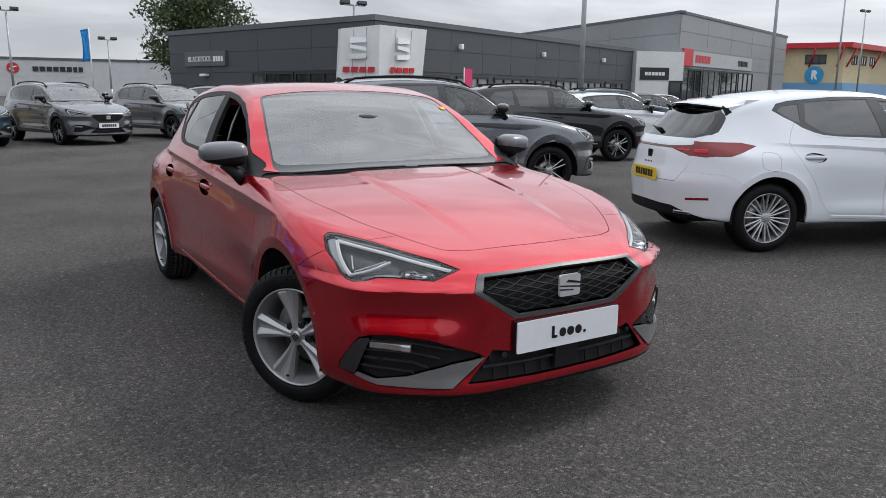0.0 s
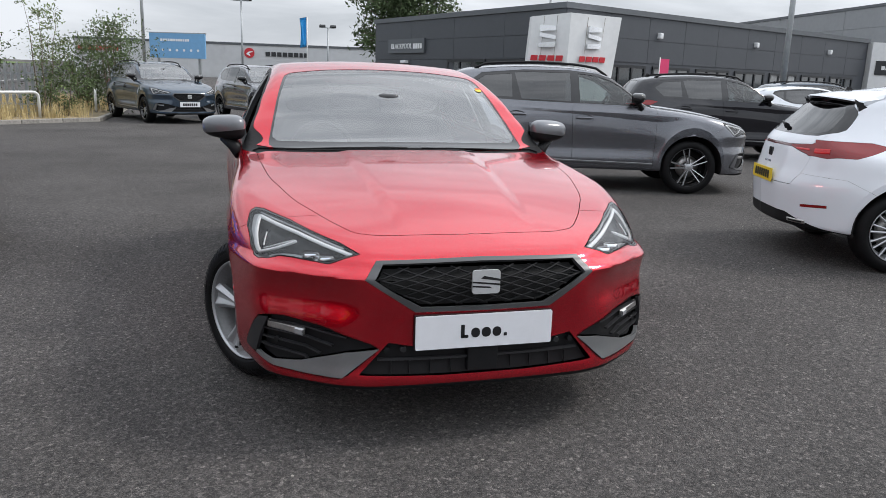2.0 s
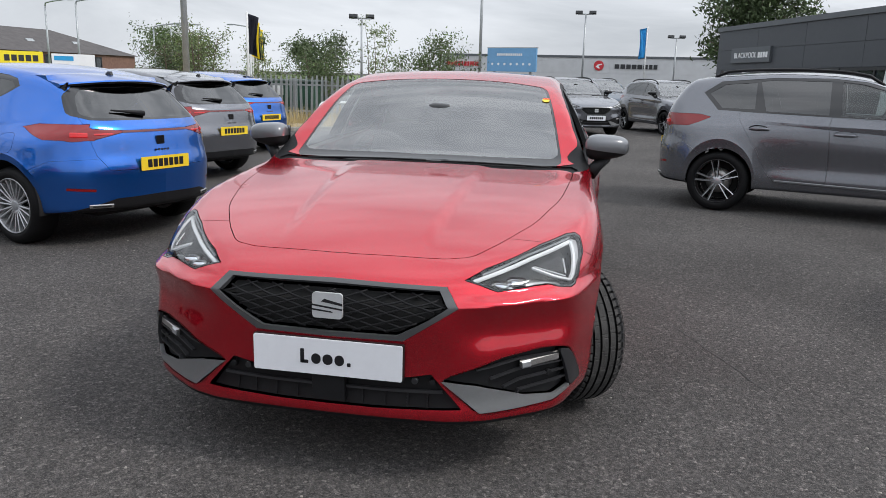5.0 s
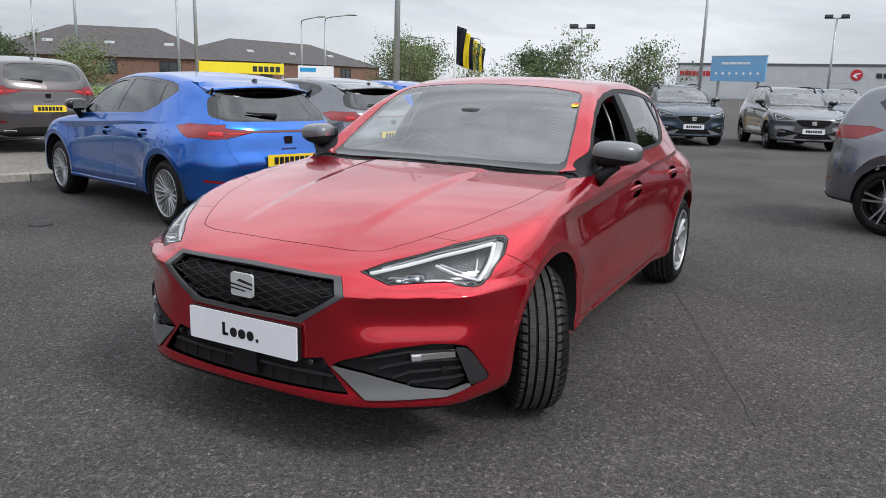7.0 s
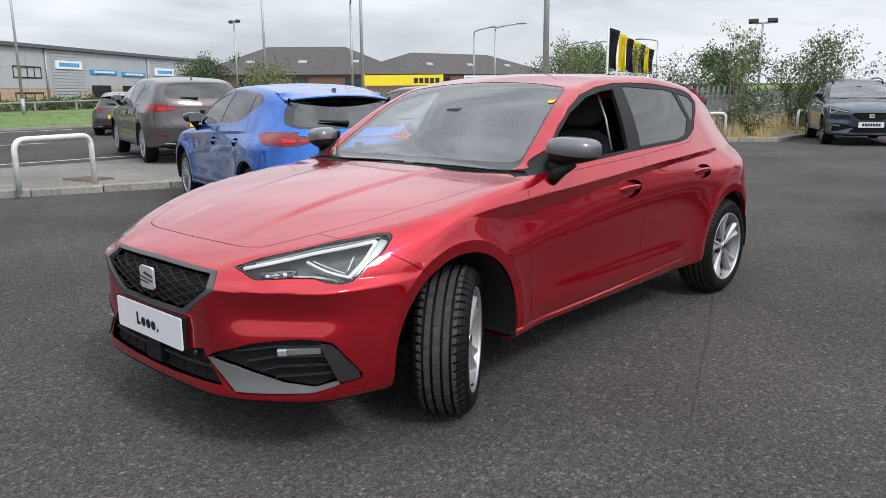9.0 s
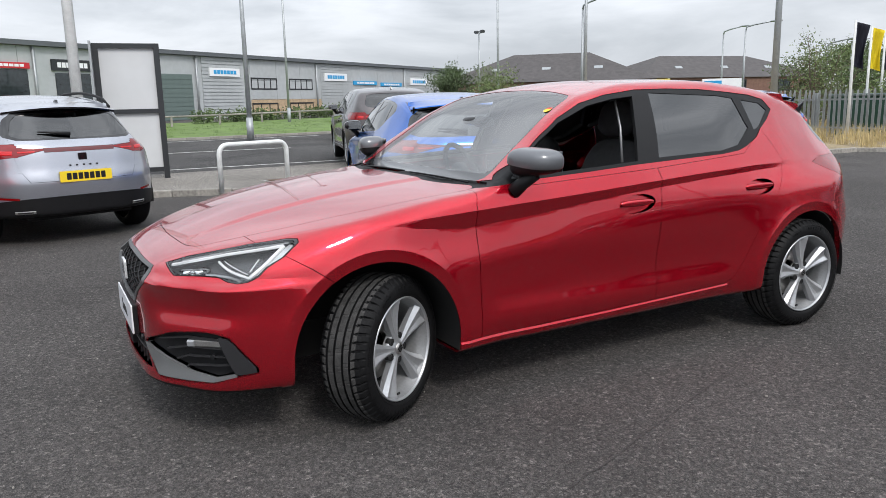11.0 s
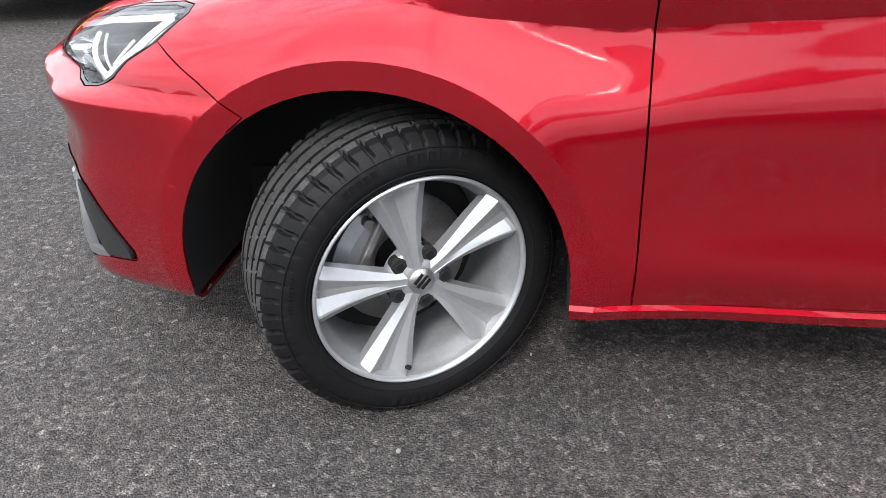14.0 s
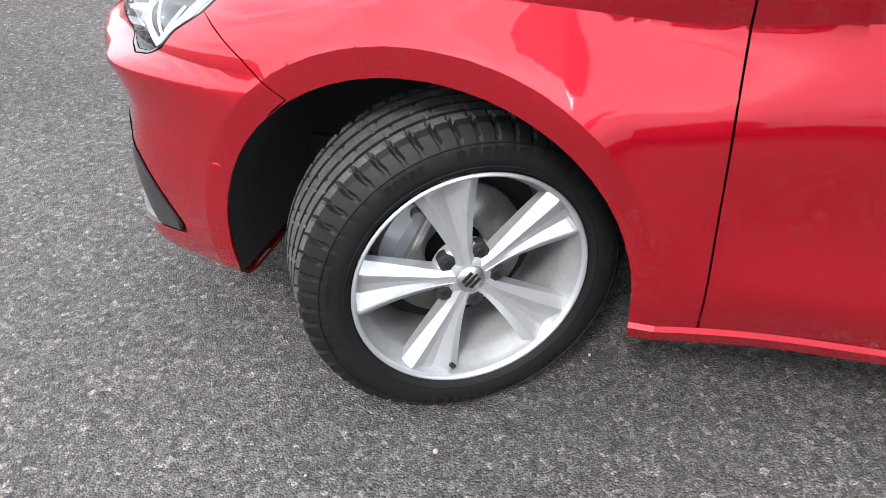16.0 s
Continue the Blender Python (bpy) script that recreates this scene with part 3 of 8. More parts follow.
# the taller grey showroom beyond
gb = thing("grey_showroom", pose(0, 0, 0), "tall grey-clad showroom with a glazed ground floor", "building")
C2, L2, R2 = (39.1, 33.4), (42.6, 57.2), (64.0, 42.6)
core(gb, [C2, R2, (66, 62), L2], 0, 6.85, CLAD_GREY)
w2l, w2r = Wall(L2, C2, 0.0), Wall(C2, R2, 0.0)
clad_wall(gb, w2l, 0.4, 6.8, 5, 3, CLAD_GREY, 0.03)
clad_wall(gb, w2r, 3.4, 6.8, 3, 5, CLAD_GREY, 0.03)
part("coping", w2l.box(-0.1, w2l.length + 0.1, 6.8, 6.98, 0.08, 0.3), ROOFM, gb)
part("coping", w2r.box(-0.1, w2r.length + 0.1, 6.8, 6.98, 0.08, 0.3), ROOFM, gb)
for k in range(4):
    window_on(gb, w2r, 0.8 + 4.1 * k, 4.5 + 4.1 * k, 0.5, 3.2, 3, WINL if k == 1 else WINM)
rs = part("sign_board", w2r.box(0.4, 16.0, 3.45, 4.45, 0.12, 0.0), CLAD_LIGHT, gb)
part("sign_panel", w2r.box(0.5, 2.3, 3.40, 4.55, 0.18, 0.0), SIGN_RED, rs)
sign_bars(rs, w2r.face(4.4, 3.95, 0.13), [0.5, 0.5, 0.5, 0.5, 0.5], 0.5, 0.12, SIGN_RED, 0.02)
sign_bars(rs, w2r.face(13.6, 3.95, 0.13), [0.4, 0.25, 0.25, 0.3, 0.25, 0.25, 0.25], 0.42, 0.08, SIGN_DARK, 0.02)
wb = thing("entrance_lobby", pose(0, 0, 0), "white flat-roofed lobby block between two showrooms", "building")
core(wb, [(35.7, 33.9), (39.0, 32.8), (40.5, 36), (36, 38)], 0, 4.25, CLAD_WHITE)
w3 = Wall((35.7, 33.9), (39.0, 32.8), 0)
sb = part("sign_board", w3.box(0.3, 2.4, 2.4, 3.2, 0.06, 0.0), SIGN_DARK, wb)
sign_bars(sb, w3.face(1.35, 2.8, 0.07), [0.2] * 6, 0.22, 0.05, SIGN_WHITE, 0.01)
window_on(wb, w3, 2.5, 3.4, 0.3, 2.3, 1)

# cream building with red roof edge
cb = thing("cream_building", pose(0, 0, 0), "cream rendered building with a red roof edge and round blue sign", "building")
core(cb, [(67.5, 46.0), (70.7, 40.8), (86, 44), (84, 52)], 0, 6.1, CREAM)
w4, w5 = Wall((67.5, 46.0), (70.7, 40.8), 0), Wall((70.7, 40.8), (86, 44), 0)
for w in (w4, w5):
    part("roof_edge", w.box(-0.6, w.length + 0.6, 6.05, 6.55, 0.8, 0.5), SIGN_RED, cb)
    part("plinth", w.box(-0.05, w.length + 0.05, 0, 2.75, 0.05, 0.0), SIGN_BLUE, cb)
    for u in (0.5, w.length / 2, w.length - 0.6):
        part("roof_strut", cyl(w.m @ Vector((u, -0.1, 4.3)), w.m @ Vector((u + 0.5, -0.75, 6.1)), 0.09, 0.09, 6), SIGN_RED, cb)
window_on(cb, w4, 2.7, 4.5, 4.6, 5.4, 3)
for k in range(3):
    window_on(cb, w5, 2.0 + 2.6 * k, 3.4 + 2.6 * k, 4.6, 5.4, 2)
e = w4.face(3.6, 3.5, 0.08)
part("round_sign", prism(circle(0, 0, 0.85, 32), e, 0.05), SIGN_CYAN, cb)
part("sign_shape", prism([(-0.25, -0.45), (-0.08, -0.45), (-0.08, -0.1), (0.12, -0.45), (0.32, -0.45), (0.12, -0.05), (0.28, 0.18), (0.12, 0.45), (-0.25, 0.45)], e @ Matrix.Translation((0, 0, 0.055)), 0.02), SIGN_WHITE, cb)

# long white shed
vs_ = thing("white_shed", pose(0, 0, 0), "long low off-white dealership shed with dark lettering blocks", "building")
core(vs_, [(-14, 72.0), (31, 69.6), (31, 90), (-14, 90)], 0.4, 3.95, SHED_WHITE)
w6 = Wall((-14, 72.0), (31, 69.6), 0)
clad_wall(vs_, w6, 1.0, 3.95, 2, 14, SHED_WHITE, 0.03)
part("coping", w6.box(-0.1, w6.length + 0.1, 3.9, 4.1, 0.10, 0.3), ROOFM, vs_)
e = w6.face(15.1, 3.2, 0.06)
part("round_sign", prism(circle(0, 0, 0.46, 28), e, 0.05), SIGN_RED, vs_)
part("sign_shape", prism([(-0.3, -0.1), (0.05, -0.3), (0.1, -0.22), (-0.05, -0.02), (0.3, 0.1), (0.28, 0.18), (-0.1, 0.1)], e @ Matrix.Translation((0, 0, 0.055)), 0.01), SIGN_WHITE, vs_)
sign_bars(vs_, w6.face(18.5, 3.15, 0.06), [0.42, 0.42, 0.40, 0.40, 0.42, 0.40, 0.30, 0.34], 0.40, 0.11, SIGN_DARK, 0.05)
sign_bars(vs_, w6.face(2.0, 3.15, 0.06), [0.4, 0.25, 0.28, 0.28, 0.15, 0.28, 0.2, 0.42, 0.12, 0.28], 0.42, 0.08, SIGN_RED, 0.05)

# trade units across the road
un = thing("trade_units", pose(0, 0, 0), "long pale grey clad row of trade units with roller shutters", "building")
UA, UB = (-26.0, -27.5), (-79.0, 46.0)
wu = Wall(UA, UB, 0.0)
nb = Vector((-wu.n.x, -wu.n.y))
core(un, [UA, UB, (UB[0] + nb.x * 18, UB[1] + nb.y * 18), (UA[0] + nb.x * 18, UA[1] + nb.y * 18)], 0.2, 5.0, CLAD_LIGHT)
UL = wu.length
part("gutter", wu.box(-0.3, UL + 0.3, 4.95, 5.22, 0.35, 0.4), ROOFM, un)
ribs = ((25.0, 29.0), (46.0, 50.2), (60.6, 65.2), (76.6, 81.6), (10.0, 14.0))
for a, b in ribs:
    for j in range(16):
        part("ribbed_board", wu.box(a, b, 0.95 + j * 0.25, 0.95 + j * 0.25 + 0.20, 0.07, 0.0), CLAD_LIGHT, un)
u = 0.0
while u < UL - 1:
    nxt = min(u + 3.2, UL)
    if not any(a < u + 1.6 < b for a, b in ribs):
        for z0, z1 in ((1.9, 3.35), (3.37, 4.92)):
            part("panel", wu.box(u + 0.015, nxt - 0.015, z0, z1, 0.04, 0.0), CLAD_LIGHT, un)
        part("brick_band", wu.box(u, nxt - 0.01, 0.2, 1.87, 0.035, 0.0), BRICKM, un)
    u = nxt
for u, wd, h_, mat_ in ((42.2, 2.8, 3.65, SHUTTER), (30.0, 2.5, 3.65, WINM), (34.2, 2.4, 3.5, WINM), (18.0, 3.0, 3.4, SHUTTER), (66.0, 3.0, 2.2, WINM), (71.0, 3.0, 2.2, WINM)):
    so = part("roller_shutter", wu.box(u, u + wd, 0.5, h_, 0.06, 0.0), mat_, un)
    for j in range(10):
        part("slat", wu.box(u + 0.05, u + wd - 0.05, 0.55 + (h_ - 0.6) * j / 10, 0.55 + (h_ - 0.6) * (j + 0.85) / 10, 0.08, 0.0), mat_, so)
for u, wd in ((51.3, 3.1), (56.1, 3.2), (38.6, 2.2), (21.5, 2.5), (83.0, 3.0), (5.0, 3.0)):
    window_on(un, wu, u, u + wd, 2.70, 3.50, 4)
    window_on(un, wu, u, u + wd, 0.9, 1.55, 3)
for u, wd, mat_, ink_, zz, hh in ((46.7, 3.2, SIGN_WHITE, SIGN_CYAN, 3.88, 0.30), (29.8, 2.8, SIGN_RED, SIGN_WHITE, 3.85, 0.16), (34.0, 2.7, SIGN_DARK, SIGN_WHITE, 3.95, 0.32), (61.1, 3.6, SIGN_WHITE, SIGN_CYAN, 3.8, 0.34),
                                  (65.9, 4.2, SIGN_CYAN, SIGN_WHITE, 3.35, 0.18), (71.0, 4.2, SIGN_CYAN, SIGN_WHITE, 3.25, 0.18), (77.2, 4.0, SIGN_WHITE, SIGN_CYAN, 3.6, 0.36), (25.2, 3.4, SIGN_WHITE, SIGN_RED, 4.15, 0.52), (22.5, 4.6, SIGN_RED, SIGN_WHITE, 3.1, 0.16)):
    so = part("sign_board", wu.box(u, u + wd, zz - hh, zz + hh, 0.16, 0.0), mat_, un)
    sign_bars(so, wu.face(u + wd / 2, zz, 0.165), [wd * 0.09] * 7, hh * 0.9, wd * 0.02, ink_, 0.01)
for u in (32.9, 39.6, 59.9, 45.4, 75.8, 24.2):
    part("downpipe", cyl(wu.m @ Vector((u, -0.14, 0.4)), wu.m @ Vector((u, -0.14, 4.9)), 0.08, 0.08, 8), GALV, un)

# houses with hipped brown roofs
def hip_house(name, a, b, depth, eave, ridge, label):
    ho = thing(name, pose(0, 0, 0), label, "house")
    w = Wall(a, b, 0)
    c = [Vector((*a, 0)), Vector((*b, 0)), Vector((*b, 0)) - w.n * depth, Vector((*a, 0)) - w.n * depth]
    core(ho, [(v.x, v.y) for v in c], 0, eave, REDBRICK)
    bm = bmesh.new()
    o = 0.5
    ev = [bm.verts.new((v + (v - (c[0] + c[2]) / 2).normalized() * o) + Vector((0, 0, eave))) for v in c]
    m0, m1 = (c[0] + c[3]) / 2, (c[1] + c[2]) / 2
    in_ = min(depth / 2, w.length * 0.35)
    r0, r1 = bm.verts.new(m0 + w.d * in_ + Vector((0, 0, ridge))), bm.verts.new(m1 - w.d * in_ + Vector((0, 0, ridge)))
    for q in ((ev[0], ev[1], r1, r0), (ev[1], ev[2], r1), (ev[2], ev[3], r0, r1), (ev[3], ev[0], r0)):
        bm.faces.new(q)
    bm.faces.new(ev[::-1])
    bmesh.ops.recalc_face_normals(bm, faces=bm.faces)
    part("roof", bm, TILEM, ho)
    for k in range(3):
        u = w.length * (0.25 + 0.25 * k)
        window_on(ho, w, u - 0.7, u + 0.7, eave - 1.3, eave - 0.3, 2)
        part("roof_light", box((-0.4, -0.03, -0.3), (0.4, 0.05, 0.3), Matrix.Translation(Vector((*a, 0)) + w.d * u - w.n * depth * 0.2 + Vector((0, 0, eave + (ridge - eave) * 0.42))) @ pose(0, 0, 0, -50, 0, math.degrees(math.atan2(w.d.y, w.d.x)))), GALV, ho)
    return ho


hip_house("brick_house", (-61.0, 33.5), (-47.5, 47.5), 12, 3.0, 5.8, "brick building with a dark brown hipped tile roof")
hip_house("brick_house", (-49.5, 48.5), (-46.5, 70.0), 11, 3.1, 5.4, "long brick building with a dark brown tiled roof")

# ---- car bodies: the skin is where a few smooth half-spaces meet ----


def curve(xs, ys):
    """A smooth monotone curve through points (vectorised)."""
    xs, ys = np.array(xs, float), np.array(ys, float)
    h, d = np.diff(xs), np.diff(ys, axis=0)
    d = (d.T / h).T
    m = np.zeros_like(ys)
    m[0], m[-1] = d[0], d[-1]
    for i in range(1, len(xs) - 1):
        a, b = d[i - 1], d[i]
        w1, w2 = 2 * h[i] + h[i - 1], h[i] + 2 * h[i - 1]
        with np.errstate(divide="ignore", invalid="ignore"):
            hm = (w1 + w2) / (w1 / a + w2 / b)
        m[i] = np.where(a * b > 0, hm, 0)

    def ev(x):
        x = np.asarray(x, float)
        xc = np.clip(x, xs[0], xs[-1])
        i = np.clip(np.searchsorted(xs, xc) - 1, 0, len(xs) - 2)
        t = (xc - xs[i]) / h[i]
        t3, t2 = t ** 3, t ** 2
        if ys.ndim == 1:
            out = (2 * t3 - 3 * t2 + 1) * ys[i] + (t3 - 2 * t2 + t) * h[i] * m[i] + (-2 * t3 + 3 * t2) * ys[i + 1] + (t3 - t2) * h[i] * m[i + 1]
            return out + np.where(x < xs[0], (x - xs[0]) * m[0], 0) + np.where(x > xs[-1], (x - xs[-1]) * m[-1], 0)
        c = lambda v: v[..., None]
        return c(2 * t3 - 3 * t2 + 1) * ys[i] + c((t3 - 2 * t2 + t) * h[i]) * m[i] + c(-2 * t3 + 3 * t2) * ys[i + 1] + c((t3 - t2) * h[i]) * m[i + 1]
    return ev


def smax(a, b, k):
    h = np.maximum(k - np.abs(a - b), 0) / k
    return np.maximum(a, b) + h * h * k * 0.25


def step(a, b, x):
    t = np.clip((x - a) / (b - a), 0, 1)
    return t * t * (3 - 2 * t)


class Shape:
    """The outer form of one kind of car. Front axle at y = 0, nose towards -y, left side +x, tyres on z = 0."""

    def __init__(self, top, crown, ys, zs, widths, front, fplan, rear, rplan, low, crease=None, scale=(1, 1, 1), kz=None, flare=None, ledge=0.0, nose=None):
        self.ledge = ledge
        self.nose = curve(*nose) if nose else None      # plan of the bumper under the lamps
        self.top, self.crown = curve(*top), curve(*crown)
        self.zs, self.w = np.array(zs), curve(ys, np.array(widths).T)
        self.front, self.fplan, self.rear, self.rplan, self.low = curve(*front), curve(*fplan), curve(*rear), curve(*rplan), curve(*low)
        self.crease, self.scale, self.kz = crease, np.array(scale, float), curve(*(kz or ((-1, 4), (0.1, 0.1))))
        self.gy, self.gx = np.linspace(-1.1, 3.8, 300), np.linspace(0, 1.1, 120)
        lean = lambda c, x: 1 / np.sqrt(1 + ((c(x + 0.01) - c(x - 0.01)) / 0.02) ** 2)
        self.g_top, self.g_f, self.g_r = lean(self.top, self.gy), lean(self.fplan, self.gx), lean(self.rplan, self.gx)
        self.crease_line = curve(*crease[0]) if crease else None
        self.under = curve((-0.2, 0.02, 0.2, 0.44, 0.8, 1.05, 1.6, 2.3), (0.006, 0.008, 0.043, 0.072, 0.065, 0.052, 0.036, 0.030))
        self.flare = flare or ((0.0, 2.683), 0.335, (0.429, 0.409))

    def half_width(self, y, z):
        w = self.w(y)                                   # (n, levels)
        zs = self.zs
        zc = np.clip(z, zs[0], zs[-1])
        i = np.clip(np.searchsorted(zs, zc) - 1, 0, len(zs) - 2)
        h = zs[i + 1] - zs[i]
        t = (zc - zs[i]) / h
        n = np.arange(len(z))
        d = np.diff(w, axis=1) / np.diff(zs)
        m = np.zeros_like(w)
        m[:, 0], m[:, -1] = d[:, 0], d[:, -1]
        m[:, 1:-1] = (d[:, :-1] + d[:, 1:]) / 2
        t3, t2 = t ** 3, t ** 2
        x = (2 * t3 - 3 * t2 + 1) * w[n, i] + (t3 - 2 * t2 + t) * h * m[n, i] + (-2 * t3 + 3 * t2) * w[n, i + 1] + (t3 - t2) * h * m[n, i + 1]
        x = x + np.where(z > zs[-1], (z - zs[-1]) * m[:, -1], 0) + np.where(z < zs[0], (z - zs[0]) * m[:, 0], 0)
        ays, az, ars = self.flare
        for ya, ar in zip(ays, ars):                    # flat lip round each wheel opening, swelling up to a crisp edge
            r = np.hypot(y - ya, z - az)
            over = np.maximum(r - ar, 0)
            x = x + (0.013 * np.exp(-over / 0.045) + 0.010 * np.exp(-(over / 0.14) ** 2)) * step(0.12, 0.34, z) - 0.10 * np.maximum(ar - r, 0) * step(0.2, 0.4, z) * (r > ar - 0.09)
        if self.crease:
            ca, cb, depth = self.crease                 # crease line, fading length, depth of the step under it
            line = self.crease_line(y)
            fade = step(cb[0], cb[1], y) * (1 - step(cb[2], cb[3], y))
            dz = line - z
            tall = self.under(y)                        # height of the undercut face
            x = x - depth * tall * fade * (np.clip(dz / tall, 0, 1) - step(-0.02, 0.19, dz - tall)) + 0.005 * fade * np.exp(-np.abs(dz) / 0.05)
            # the lower door swells out over the sill, under a shallow hollow
            low_fade = step(0.40, 0.62, y) * (1 - step(1.95, 2.25, y))
            x = x + low_fade * (0.009 * np.exp(-((z - 0.385) / 0.060) ** 2) - 0.004 * np.exp(-((z - 0.55) / 0.10) ** 2) - 0.12 * np.maximum(0.352 - z, 0))
        return x

    def f(self, p):
        s = self.scale
        x, y, z = np.abs(p[:, 0]) / s[0], p[:, 1] / s[1], p[:, 2] / s[2]
        zt = self.top(y)
        if self.ledge:                                  # raised middle of the bonnet between two ridges
            xr = 0.285 + 0.06 * y
            zt = zt + 0.009 * (1 - step(xr - 0.012, xr + 0.06, x)) * step(-0.74, -0.30, y) * (1 - step(0.46, 0.56, y))
        a = (z - zt + self.crown(y) * x * x) * np.interp(y, self.gy, self.g_top)
        b = (x - self.half_width(y, z)) / 1.03
        fr = self.front(z)
        if self.ledge:                                  # the fold running out from the grille, with a hollow under it
            fr = fr + self.ledge * step(0.38, 0.56, x) * (0.031 * np.exp(-((z - 0.568) / 0.068) ** 2) - 0.013 * np.exp(-((z - 0.662) / 0.028) ** 2))
        fp = self.fplan(x)
        if self.nose is not None:                       # a shelf under the lamps, and a fuller corner below it
            k = step(0.650, 0.692, z)
            fp = self.nose(x) * (1 - k) + fp * k
            fr = fr - 0.010 - 0.012 * (1 - k) - 0.006 * (1 - step(0.27, 0.33, z))
        c = (fr + fp - y) * np.interp(x, self.gx, self.g_f)
        d = (y - self.rear(z) + self.rplan(x)) * np.interp(x, self.gx, self.g_r)
        e = self.low(y) - z
        v = smax(a, b, self.kz(y))
        v = smax(v, c, 0.05)
        v = smax(v, d, 0.06)
        return smax(v, e, 0.04)

    def normal(self, p, h=0.0015):
        g = np.stack([self.f(p + np.eye(3)[i] * h) - self.f(p - np.eye(3)[i] * h) for i in range(3)], 1)
        return g / np.maximum(np.linalg.norm(g, axis=1, keepdims=True), 1e-9)

    def settle(self, p, n=3):
        """Moves points onto the skin along its normals."""
        for _ in range(n):
            h = 0.0015
            g = np.stack([self.f(p + np.eye(3)[i] * h) - self.f(p - np.eye(3)[i] * h) for i in range(3)], 1) / (2 * h)
            p = p - np.clip(self.f(p) / np.maximum((g * g).sum(1), 0.05), -0.03, 0.03)[:, None] * g
        return p

    def project(self, plane, pts, depth=0.0):
        """Points of the skin seen along a direction: xz from the front, uz from the front corner, yz from the left, rz from behind."""
        p = np.array(pts, float)
        zero = np.zeros(len(p))
        d45 = math.sqrt(0.5)
        s = self.scale
        if plane == "xz":
            a, d = np.stack([p[:, 0], zero + 0.1, p[:, 1]], 1), np.array((0, -1.6, 0))
        elif plane == "rz":
            a, d = np.stack([p[:, 0], zero + 2.75 * s[1], p[:, 1]], 1), np.array((0, 1.6, 0))
        elif plane == "uz":
            a, d = np.stack([p[:, 0] * d45, p[:, 0] * d45, p[:, 1]], 1), np.array((1.4, -1.4, 0))
        else:
            a, d = np.stack([zero, p[:, 0], p[:, 1]], 1), np.array((1.6, 0, 0))
        q = self.settle(self.cast(a, a + d, 11), 2)
        return q - self.normal(q) * depth if depth else q

    def cast(self, inside, outside, n=15):
        lo, hi = np.zeros(len(inside)), np.ones(len(inside))
        for _ in range(n):
            mid = (lo + hi) / 2
            out = self.f(inside + (outside - inside) * mid[:, None]) > 0
            hi, lo = np.where(out, mid, hi), np.where(out, lo, mid)
        return inside + (outside - inside) * hi[:, None]


